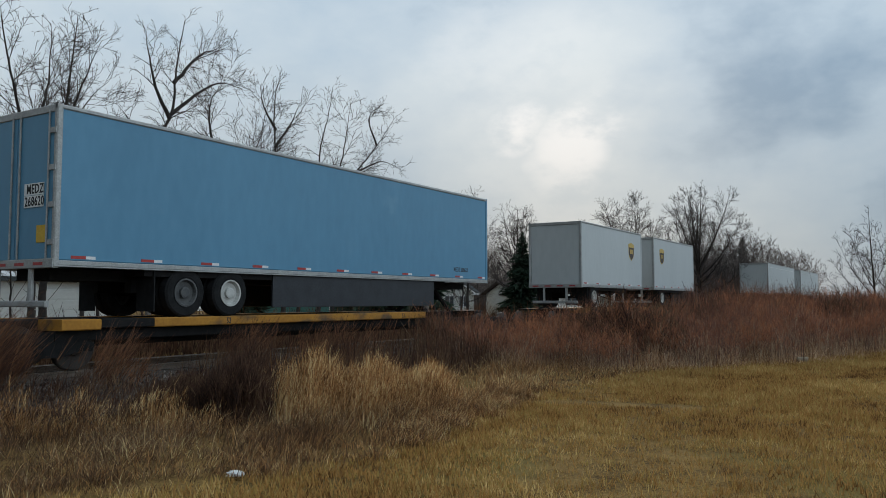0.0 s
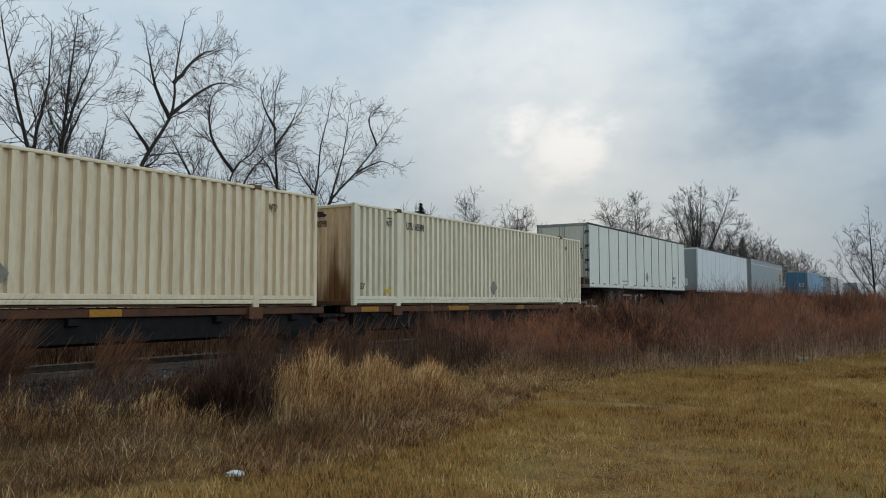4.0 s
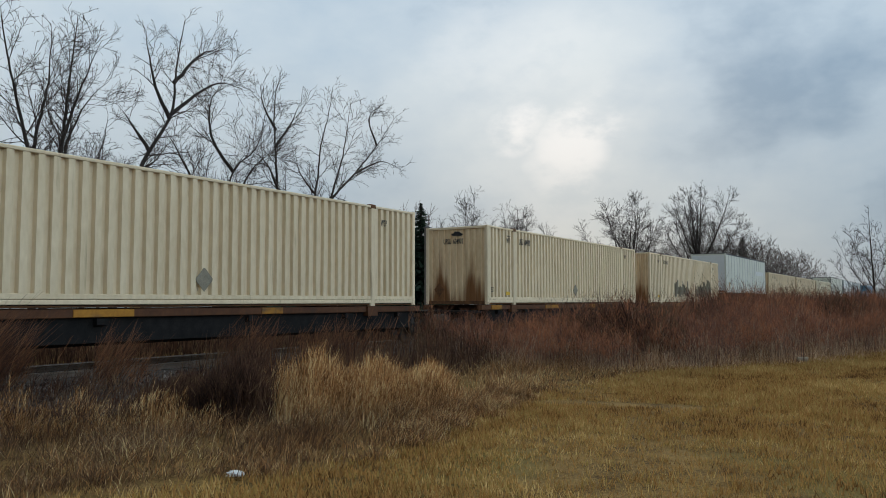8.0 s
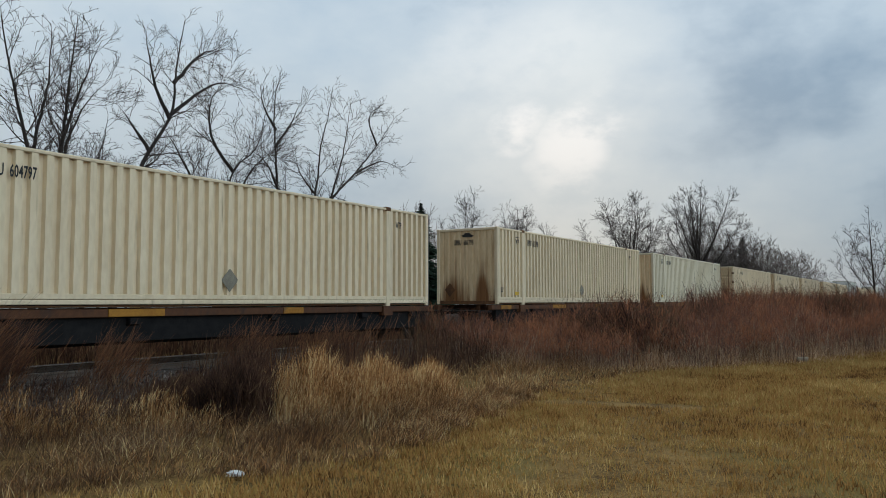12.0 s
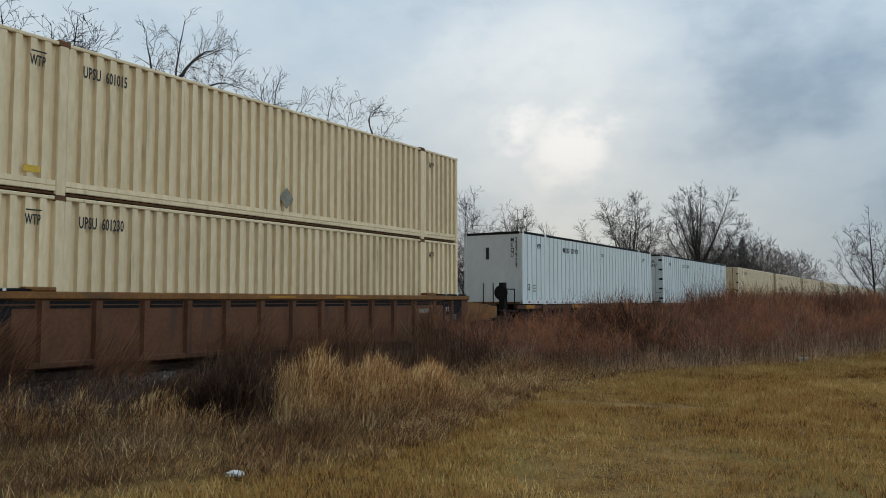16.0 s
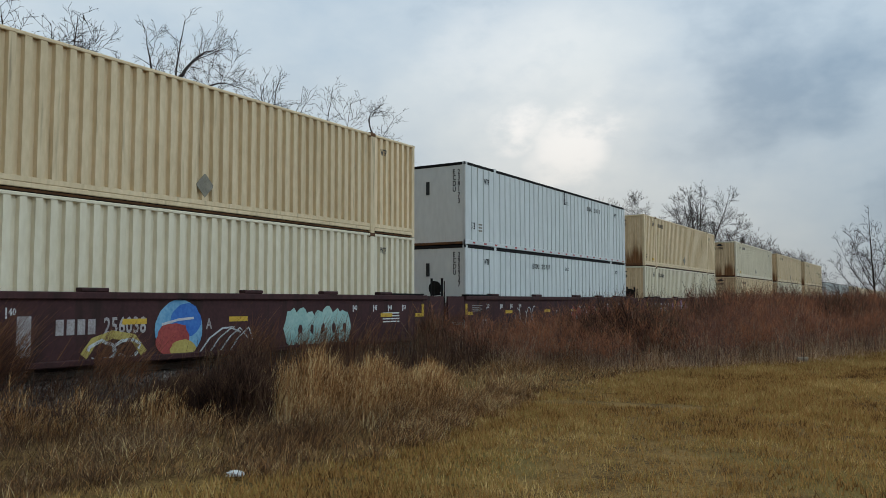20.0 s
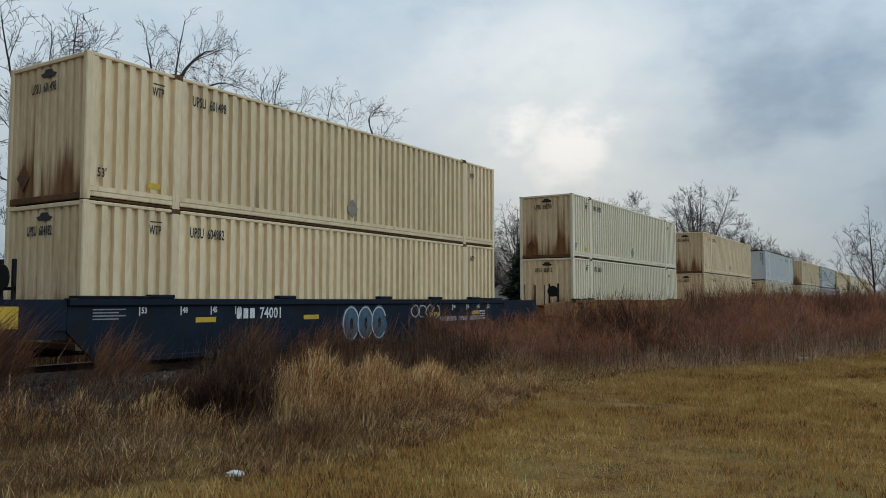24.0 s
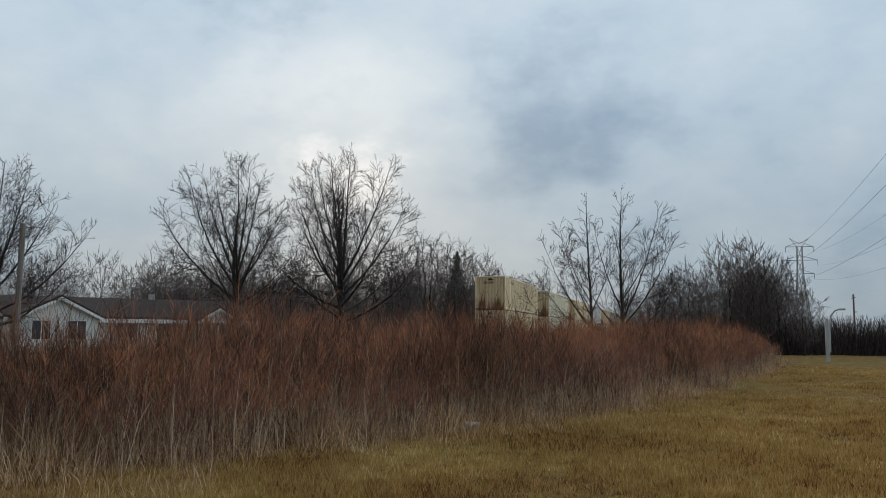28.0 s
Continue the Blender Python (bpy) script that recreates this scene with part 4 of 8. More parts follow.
    for y in axles:
        part("axle", Shape().tube((-1.1, y, 0.51), (1.1, y, 0.51), 0.06, 8), BLACK_STEEL, van)
        for s in (-1, 1):
            for x in (0.83, 1.13):
                tyre = part("tyre", TYRE, RUBBER, van, "", Matrix.Translation((s * x, y, 0.51)))
            if rim and (rim != "one" or y == axles[-1]):
                part("rim", RIM, PALE_RIM, tyre)
            else:
                part("rim", RIM_DARK, DARK_RIM, tyre)
    part("suspension", Shape().box(-0.65, -0.45, axles[0] - 0.9, axles[-1] + 0.9, 0.5, 0.75).box(0.45, 0.65, axles[0] - 0.9, axles[-1] + 0.9, 0.5, 0.75), BLACK_STEEL, van)
    for s in (-1, 1):
        part("mud_flap", Shape().box(*sorted((s * 0.70, s * 1.25)), axles[0] - 0.80, axles[0] - 0.77, 0.12, z0), RUBBER, van)
        leg = Shape().beam(s * 0.62 - 0.06, s * 0.62 + 0.06, length - 3.2, length - 3.08, 0.10, z0, 0.01)
        leg.box(s * 0.62 - 0.13, s * 0.62 + 0.13, length - 3.26, length - 3.02, 0.04, 0.09)
        leg.tube((s * 0.62, length - 3.14, 0.45), (s * 0.62, length - 4.3, z0 - 0.03), 0.03)
        part("landing_leg", leg, BLACK_STEEL, van)
    part("landing_brace", Shape().tube((-0.62, length - 3.14, 0.4), (0.62, length - 3.14, 0.85), 0.025).tube((0.62, length - 3.14, 0.4), (-0.62, length - 3.14, 0.85), 0.025), BLACK_STEEL, van)
    part("kingpin_plate", Shape().beam(-0.6, 0.6, length - 1.6, length - 0.5, z0 - 0.10, z0 - 0.01), BLACK_STEEL, van)
    # nose fittings
    part("gladhand_box", Shape().beam(-0.35, 0.10, length - 0.02, length + 0.04, z0 + 0.25, z0 + 0.52), BLACK_PAINT, van, "black connector box")
    return van


SEAM = {m.name: Shape().beam(-0.02, 0.016, -0.03, 0.03, 1.13, 3.80, 0.008).mesh("panel_joint", {TRAILER_CREAM.name: GREY_PLACARD, TRAILER_SAGE.name: WHITE_PAINT}.get(m.name, ALUMINIUM)) for m in (TRAILER_WHITE, TRAILER_CREAM, TRAILER_SAGE, TRAILER_GREY, TRAILER_PALE, TRAILER_BLUE)}
REAR_TAPE = Shape().box(0, 0.30, -0.003, 0.004, -0.028, 0.028).mesh("reflector_tape", RED_REFLECTOR)


def runs(ob, s, z, turned=False, length=LEN):
    """Puts a thing on the train at s metres along it, its base at height z."""
    MOVING.append((ob, s, z, turned, length))
    return ob


# ---- the train ----
def build_train():
    deck, flat_z, well_z = RAIL_TOP + 0.98, RAIL_TOP + 1.17, RAIL_TOP + 0.38
    stack = 2.835
    # cars that carry road trailers
    bright, dull = spine_car("trailer", True, True), spine_car("trailer", True, True, BROWN_STEEL)
    taken = set()
    for s in (100.5, 79.5, 57.0, 33.2, 8.32, -9.1, -26.49, -44.39, -63.9, -134.14):
        source = bright if -30 < s < 60 else dull
        car = copy_thing(source, Matrix()) if source in taken else source
        taken.add(source)
        if s in (-44.39, -134.14):
            brake_stand(car, -0.75)
        if s == -63.9:
            words_on(car, "TTAX   553672", 0.15, PALE_PAINT, (1.303, 5.7, 0.81), name="number_stencil")
        if s == -134.14:
            words_on(car, "TTAX   553872", 0.15, WHITE_PAINT, (1.303, 4.0, 0.81), name="number_stencil")
        if s == -9.1:
            words_on(car, "ALL PURPOSE SPINE CAR", 0.11, WHITE_PAINT, (1.303, 12.4, 0.84), name="stencil")
            words_on(car, "53", 0.15, RUST, (1.303, 4.9, 0.81), name="stencil")
        runs(car, s, RAIL_TOP)
    spine_c = spine_car("container", True, True)
    braked = spine_car("container", True, True)
    brake_stand(braked, -0.75)
    used = set()
    for k, s in enumerate((-81.04, -98.7, -116.0, -152.83, -171.51, -192.22, -210.95, -229.49, -250.16, -268.77, -289.49, -307.93, -325.9, -346.42, -364.73)):
        src = braked if s in (-134.14, -192.22, -364.73) else spine_c
        runs(copy_thing(src, Matrix()) if src in used else src, s, RAIL_TOP)
        used.add(src)
    # trailers
    grey = road_trailer(TRAILER_PALE, "plain grey box trailer on a railcar", rear_style="roll", stripe=True)
    runs(grey, 100.5, deck)
    runs(copy_thing(grey, Matrix()), 79.5, deck)
    for s in (33.2, 43.9):
        pup = road_trailer(TRAILER_PALE, "short grey box trailer with a brown and gold shield", length=8.53, rear_style="roll")
        shield(pup, 6.9 if s < 40 else 1.6, 2.9, 0.75)
        runs(pup, s, deck, length=8.53)
    blue = road_trailer(TRAILER_BLUE, "faded blue box trailer with black skirt on a railcar", skirt=DARK_GREY, seams=0, rim="one")
    for z in (2.29, 2.06):
        part("white_patch", Shape().box(0.30, 0.92, 0.004, 0.0185, z, z + 0.22), WHITE_PAINT, blue, "white number patch")
    words_on(blue, "MEDZ", 0.20, BLACK_PAINT, (0.38, 0.002, 2.32), REAR, 0.8, "number_stencil")
    words_on(blue, "268620", 0.20, BLACK_PAINT, (0.33, 0.002, 2.09), REAR, 0.8, "number_stencil")
    part("yellow_sticker", Shape().box(0.72, 1.0, 0.010, 0.019, 1.40, 1.72), YELLOW_PAINT, blue)
    words_on(blue, "MEDZ 268620", 0.16, BLACK_PAINT, (1.277, 13.9, 1.30), name="number_stencil")
    runs(blue, 8.32, deck)
    ups = road_trailer(TRAILER_GREY, "long grey box trailer with a brown and gold shield", rear_style="roll", skirt=TRAILER_PALE, stripe=True, rim=False)
    shield(ups, 14.65, 2.68, 0.98)
    part("yellow_sticker", Shape().box(0.55, 0.95, 0.02, 0.029, 1.6, 1.95), YELLOW_PAINT, ups)
    words_on(ups, "53'", 0.18, BLACK_PAINT, (1.277, 15.55, 1.5), name="stencil")
    runs(ups, -26.49, deck)
    white = road_trailer(TRAILER_WHITE, "plain white box trailer with white wheels", seams=0, top=DARK_GREY, nose=TRAILER_GREY, tape=False)
    part("white_plate", Shape().beam(-0.2, 0.9, LEN - 0.03, LEN - 0.012, 2.7, 3.5, 0.005), TRAILER_WHITE, white)
    part("sign", Shape().beam(0.0, 0.72, LEN - 0.012, LEN - 0.002, 2.42, 2.78, 0.004), BLACK_PAINT, white, "white sign in a black frame")
    part("sign_field", Shape().beam(0.03, 0.69, LEN - 0.004, LEN + 0.003, 2.45, 2.75, 0.003), WHITE_PAINT, white)
    part("sign_lettering", Shape().box(0.10, 0.62, LEN, LEN + 0.006, 2.58, 2.67), BLACK_PAINT, white, "black lettering, a plain bar")
    part("panel_sticker", Shape().box(-0.6, -0.15, LEN - 0.01, LEN + 0.004, 1.35, 1.85), WHITE_PAINT, white)
    words_on(white, "PIFZ539347", 0.17, BLACK_PAINT, (0.80, LEN - 0.004, 2.86), Matrix.Rotation(radians(180), 4, "Z") @ REAR, 0.8, "number_stencil")
    part("arrow_mark", Shape().extrude([(3.6, 1.28), (3.75, 1.34), (3.75, 1.29), (4.0, 1.29), (4.0, 1.27), (3.75, 1.27), (3.75, 1.22)], -1.280, -1.272, "x"), RED_REFLECTOR, white, "small red arrow")
    for k in range(1, 13):
        part("panel_joint", Shape().box(-1.279, -1.2745, 1.24 * k - 0.008, 1.24 * k + 0.008, 1.10, 3.80), ALUMINIUM, white, "fine panel joint")
    runs(white, -44.39, deck, True)
    cream = road_trailer(TRAILER_CREAM, "weathered off-white panelled trailer with rust at its doors", seams=12, rim=False, top=DARK_GREY, base=TRAILER_CREAM)
    words_on(cream, "MECZ", 0.24, BLACK_PAINT, (0.35, 0.018, 2.55), REAR, 0.8, "number_stencil")
    words_on(cream, "467092", 0.24, BLACK_PAINT, (0.28, 0.018, 2.28), REAR, 0.8, "number_stencil")
    words_on(cream, "MECZ", 0.22, BLACK_PAINT, (1.277, 13.6, 1.58), name="number_stencil")
    words_on(cream, "467092", 0.22, BLACK_PAINT, (1.277, 13.5, 1.34), name="number_stencil")
    part("placard", diamond(0.3), GREY_PLACARD, cream, "grey diamond placard", Matrix.Translation((1.275, 8.6, 1.62)))
    for z in (1.25, 1.75, 2.2, 2.85, 3.5):
        part("hinge", Shape().beam(1.12, 1.312, -0.02, 0.02, z - 0.055, z + 0.055, 0.012), DARK_RIM, cream, "dark worn hinge")
    part("rust_patch", Shape().beam(1.10, 1.303, -0.012, 0.06, 0.97, 1.30, 0.02), RUST, cream, "rusted foot of the corner post")
    part("small_print", Shape().box(1.275, 1.2785, 4.55, 5.35, 1.30, 1.35), GREY_PLACARD, cream)
    part("rust_patch", Shape().beam(0.75, 1.28, -0.006, 0.03, 0.98, 1.42, 0.005), RUST, cream, "rusted corner of the door frame")
    runs(cream, -63.9, deck)
    sage = road_trailer(TRAILER_SAGE, "pale sage trailer with narrow wall posts and faded lettering", seams=16, rim=False, top=DARK_GREY, nose=TRAILER_WHITE, base=TRAILER_SAGE)
    part("yellow_sticker", Shape().box(-1.279, -1.272, 14.75, 15.1, 1.32, 1.72), YELLOW_PAINT, sage)
    rot = Matrix.Rotation(radians(180), 4, "Z")
    words_on(sage, "MECZ", 0.22, BLACK_PAINT, (1.12, LEN - 0.004, 2.05), rot @ REAR, 0.8, "number_stencil")
    words_on(sage, "463203", 0.22, BLACK_PAINT, (1.12, LEN - 0.004, 1.80), rot @ REAR, 0.8, "number_stencil")
    words_on(sage, "MECZ", 0.22, BLACK_PAINT, (-1.277, 14.6, 1.85), rot @ SIDE, 0.8, "number_stencil")
    words_on(sage, "463203", 0.22, BLACK_PAINT, (-1.277, 14.7, 1.60), rot @ SIDE, 0.8, "number_stencil")
    part("faded_lettering", Shape().box(-1.279, -1.274, 1.0, 4.6, 2.55, 2.90), WHITE_PAINT, sage, "faded white lettering, a plain bar")
    part("placard", diamond(0.3), GREY_PLACARD, sage, "", Matrix.Translation((-1.278, 7.2, 1.62)))
    part("placard", diamond(0.3).turned(Matrix.Rotation(radians(90), 4, "Z")), GREY_PLACARD, sage, "", Matrix.Translation((0.95, LEN - 0.003, 1.45)))
    for k in range(9):
        for z in (2.05, 2.85):
            part("vent_cap", Shape().disc((0, 0, 0), "x", 0.055, 0.02, 10), WHITE_PAINT, sage, "round white cap", Matrix.Translation((-1.283, 0.5 + 1.01 * k, z)))
    part("corner_radius", Shape().beam(-1.303, -1.16, LEN - 0.13, LEN + 0.004, 1.0, 3.88, 0.045), ALUMINIUM, sage, "rounded aluminium nose corner")
    part("rust_edge", Shape().beam(-1.2, 1.2, LEN - 0.02, LEN + 0.006, 0.97, 1.09, 0.01), RUST, sage, "rusted lower edge of the nose")
    part("vent_hood", Shape().extrude([(0.10, 3.02), (0.48, 3.02), (0.56, 3.10), (0.48, 3.20), (0.14, 3.20)], LEN - 0.01, LEN + 0.05, "y"), BLACK_PAINT, sage, "black vent hood")
    runs(sage, -134.14, deck, True)

    # corrugated containers: one of each look, then copies
    looks = {
        ("beige", "plain"): steel_container(BEIGE, "plain", "beige corrugated container with rust-streaked end"),
        ("beige", "doors"): steel_container(BEIGE, "doors", "beige corrugated container with rust-stained doors"),
        ("sand", "plain"): steel_container(SAND, "plain", "sand-coloured corrugated container with rust-streaked end"),
        ("sand", "doors"): steel_container(SAND, "doors", "sand-coloured corrugated container with rust-stained doors"),
        ("cream", "plain"): steel_container(CREAM, "plain", "pale cream corrugated container with rusty end"),
        ("cream", "doors"): steel_container(CREAM, "doors", "pale cream corrugated container with stained doors"),
    }

    def load(look, s, z, number):
        box = copy_thing(looks[look], Matrix())
        number_container(box, number, rear=look[1] == "plain")
        if look[1] == "doors":
            words_on(box, number[:4], 0.2, BLACK_PAINT, (-1.05, 0.018, 2.2), REAR, 0.7, "number_stencil")
            words_on(box, number[5:], 0.2, BLACK_PAINT, (-1.08, 0.018, 1.95), REAR, 0.7, "number_stencil")
        runs(box, s, z)
        return box

    load(("cream", "plain"), -81.04, flat_z, "UPSU 605998")
    load(("sand", "plain"), -98.7, flat_z, "UPSU 604210")
    load(("sand", "plain"), -116.0, flat_z, "UPSU 605451")
    tagged_box = load(("sand", "plain"), -152.83, flat_z, "UPSU 604661")
    smears(tagged_box, 5.0, 8.2)
    smears(tagged_box, 9.9, 14.1)
    for s, look, number in ((-171.51, ("sand", "plain"), "UPSU 604902"), (-192.22, ("sand", "plain"), "UPSU 604394"), (-210.95, ("sand", "plain"), "UPSU 608178"),
                            (-229.49, ("sand", "doors"), "UPSU 602854"), (-250.16, ("cream", "plain"), "UPSU 608101"), (-268.77, ("sand", "plain"), "UPSU 601798"),
                            (-289.49, ("sand", "doors"), "UPSU 604797"), (-307.93, ("sand", "plain"), "UPSU 605112"), (-325.9, ("sand", "doors"), "UPSU 602741")):
        load(look, s, flat_z, number)
    w1 = post_container("doors", "white plate container with black door hinges")
    words_on(w1, "ECDU   238 497", 0.22, BLACK_PAINT, (1.296, 4.2, 2.2), name="number_stencil", narrow=0.85)
    words_on(w1, "ECDU", 0.22, BLACK_PAINT, (0.35, 0.016, 2.35), REAR, 0.7, "number_stencil")
    words_on(w1, "238497", 0.22, BLACK_PAINT, (0.35, 0.016, 2.10), REAR, 0.7, "number_stencil")
    runs(w1, -346.42, flat_z)
    w2 = post_container("plain", "white plate container with a black document holder")
    words_on(w2, "MEQU   237 929", 0.22, BLACK_PAINT, (1.296, 3.9, 2.2), name="number_stencil", narrow=0.85)
    runs(w2, -364.73, flat_z)
    for box, code in ((w2, "MEQU 237929"),):
        upright(box, code)

    # double stacks in well cars: rear of the load, lower box, upper box
    brown, maroon, navy = "rust-brown ribbed well car", "dark maroon smooth-sided well car with yellow panels", "navy blue smooth-sided well car with yellow panels"
    w = 1.6
    cars = [
        (-385.7, BROWN_STEEL, brown, 2.5, w, None, True, (16.15 + 1.2, -w)), (-405.11, BROWN_STEEL, brown, w, w, None, True, (-w,)),
        (-424.44, BROWN_STEEL, brown, w, 3.3, None, True, (-2.1,)),
        (-447.72, MAROON_STEEL, maroon, 3.3, w, None, False, (16.15 + 2.1, -w)), (-467.04, MAROON_STEEL, maroon, w, w, None, False, (-w,)),
        (-486.25, MAROON_STEEL, maroon, w, 3.3, None, False, (-2.1,)),
        (-509.59, BROWN_STEEL, brown, 3.3, 3.3, YELLOW_STEEL, True, (-2.1, 16.15 + 2.1)), (-532.72, BROWN_STEEL, brown, 3.3, 3.3, YELLOW_STEEL, True, (-2.1, 16.15 + 2.1)),
        (-555.73, YELLOW_STEEL, "ochre and rust ribbed well car", 3.3, 3.3, None, True, (-2.1, 16.15 + 2.1)),
        (-579.13, NAVY_STEEL, navy, 3.3, 3.3, None, False, (-2.1, 16.15 + 2.1)),
    ]
    for s, paint, label, front, rear, trim, posts, bogies in cars:
        car = well_car(paint, label, front, rear, trim, posts, bogies)
        runs(car, s, RAIL_TOP)
        marks(car, s, paint)
    b, c = ("beige", "plain"), ("cream", "plain")
    for s, low, high, n1, n2 in ((-385.7, b, b, "UPSU 601230", "UPSU 601015"), (-405.11, ("cream", "doors"), b, "UPSU 160177", "UPSU 604682"),
                                 (-424.44, b, c, "UPSU 604690", "UPSU 605848"), (-447.72, c, b, "UPSU 605804", "UPSU 600742"),
                                 (-486.25, c, b, "UPSU 604460", "UPSU 603713"), (-532.72, b, b, "UPSU 604371", "UPSU 605216"),
                                 (-555.73, c, c, "UPSU 606012", "UPSU 605750"), (-579.13, b, b, "UPSU 604982", "UPSU 601498")):
        load(low, s, well_z, n1)
        load(high, s, well_z + stack, n2)
    load(c, -509.59, well_z, "UPSU 601842")
    for s, z, code, side in ((-467.04, well_z, "ECDU 295937", 5.2), (-467.04, well_z + stack, "ECDU 238173", 11.0), (-509.59, well_z + stack, "MEQU 238245", 11.0)):
        box = post_container("plain", "white plate container with upright black numbers on its end")
        words_on(box, code[:4] + "   " + code[5:8] + " " + code[8:], 0.22, BLACK_PAINT, (1.296, side, 2.2), name="number_stencil", narrow=0.85)
        upright(box, code)
        if s == -467.04 and side > 6:
            for y in (8.3,):
                part("dark_patch", Shape().box(1.285, 1.298, y, y + 0.16, 2.2, 2.72), BLACK_PAINT, box)
        runs(box, s, z)
    for ob in looks.values():
        for o in (*ob.children_recursive, ob):
            bpy.data.objects.remove(o)


def diamond(r):
    return Shape().extrude([(0.0, -r), (r * 0.8, 0.0), (0.0, r), (-r * 0.8, 0.0)], -0.004, 0.006, "x")


def shield(van, y, z, size):
    """A plain brown and gold shield on the trailer's side."""
    def outline(k):
        return [(-0.53 * k, 0.46 * k), (0.0, 0.56 * k), (0.53 * k, 0.46 * k), (0.53 * k, -0.15 * k), (0.38 * k, -0.42 * k), (0.0, -0.62 * k), (-0.38 * k, -0.42 * k), (-0.53 * k, -0.15 * k)]
    at = Matrix.Translation((1.278, y, z))
    part("shield_emblem", Shape().extrude(outline(size * 1.06), -0.003, 0.004, "x"), GOLD, van, "gold shield edge", at)
    part("shield_field", Shape().extrude([(a, b if b < 0.3 * size else 0.25 * size) for a, b in outline(size * 0.96)], 0.004, 0.008, "x"), DARK_BROWN, van, "dark brown shield", at)
    for k in (-1, 0, 1):
        part("shield_mark", Shape().box(0.008, 0.011, (k * 0.22 - 0.07) * size, (k * 0.22 + 0.07) * size, -0.18 * size, 0.12 * size), GOLD, van, "", at)


GOLD = material("gold_marking", (0.46, 0.30, 0.06), (0.58, 0.40, 0.10), 6.0, 0.5, bump=0)
DARK_BROWN = material("dark_brown_marking", (0.035, 0.022, 0.014), (0.06, 0.036, 0.022), 6.0, 0.5, bump=0)
SMEAR = material("grey_brown_overpaint", (0.17, 0.145, 0.10), (0.24, 0.21, 0.15), 3.0, 0.8, bump=0)
GRAFFITI = [material("graffiti_" + n, d, l, 2.0, 0.6, bump=0) for n, d, l in (
    ("sky_blue", (0.08, 0.25, 0.42), (0.22, 0.42, 0.55)), ("red", (0.22, 0.03, 0.03), (0.40, 0.08, 0.06)), ("mint", (0.22, 0.38, 0.34), (0.38, 0.52, 0.46)),
    ("white", (0.40, 0.42, 0.42), (0.58, 0.60, 0.60)), ("orange", (0.48, 0.20, 0.03), (0.62, 0.34, 0.08)), ("lilac", (0.28, 0.18, 0.42), (0.45, 0.35, 0.60)),
    ("ochre", (0.35, 0.26, 0.06), (0.50, 0.40, 0.12)), ("deep_blue", (0.02, 0.10, 0.38), (0.06, 0.20, 0.50)))]
FADED_BLUE = material("faded_blue_spray_paint", (0.030, 0.060, 0.085), (0.085, 0.150, 0.20), 4.0, 0.7, bump=0)
PALE_PAINT = material("worn_pale_marking_paint", (0.24, 0.20, 0.19), (0.46, 0.43, 0.41), 5.0, 0.7, bump=0)


def smears(box, y0, y1):
    """Overpainted writing on the ribs: upright grey-brown strokes."""
    rng = random.Random(int(y0 * 10))
    step = (13.93 - 2.22) / 41
    tall = 0.8
    for k in range(int((y0 - 2.22) / step), int((y1 - 2.22) / step)):
        y = 2.22 + k * step
        tall = min(1.1, max(0.45, tall + rng.uniform(-0.35, 0.35)))
        lo = rng.uniform(0.34, 0.55)
        part("overpaint_stroke", Shape().ribbed(y, y + step, lo, lo + tall, WID / 2 - 0.008, pitch=step, thick=-0.001), SMEAR, box)


def upright(box, code):
    """The number down the rear end, one character below the other."""
    for k, ch in enumerate(code[5:]):
        words_on(box, ch, 0.20, BLACK_PAINT, (0.98, 0.014, 2.42 - 0.20 * k), REAR, 0.8, "number_stencil")
    for k, ch in enumerate(code[:4]):
        words_on(box, ch, 0.20, BLACK_PAINT, (0.78, 0.014, 2.42 - 0.20 * k), REAR, 0.8, "number_stencil")


def stroke(car, points, width, mat, x=1.462, name="graffiti_stroke"):
    """A painted line on the car's side, drawn through points (y, z)."""
    sh = Shape()
    n = len(points)
    verts = []
    for k, (a, b) in enumerate(points):
        (c, d), (e, f) = points[max(k - 1, 0)], points[min(k + 1, n - 1)]
        g = math.hypot(e - c, f - d) or 1
        u, v = -(f - d) / g * width / 2, (e - c) / g * width / 2
        verts += [(x + 0.006, a + u, b + v), (x + 0.006, a - u, b - v), (x, a - u, b - v), (x, a + u, b + v)]
    sh.add(verts, [(4 * k + j, 4 * k + (j + 1) % 4, 4 * k + 4 + (j + 1) % 4, 4 * k + 4 + j) for k in range(n - 1) for j in range(4)] + [(0, 1, 2, 3), (4 * n - 1, 4 * n - 2, 4 * n - 3, 4 * n - 4)])
    return part(name, sh, mat, car)


def blob(car, y, z, ry, rz, mat, x=1.462, seed=0, n=22, rough=0.12, name="graffiti_field"):
    rng = random.Random(seed)
    o = [(y + ry * math.cos(2 * math.pi * k / n) * (1 + rng.uniform(-rough, rough)), z + rz * math.sin(2 * math.pi * k / n) * (1 + rng.uniform(-rough, rough))) for k in range(n)]
    return part(name, Shape().extrude(o, x, x + 0.004, "x"), mat, car)


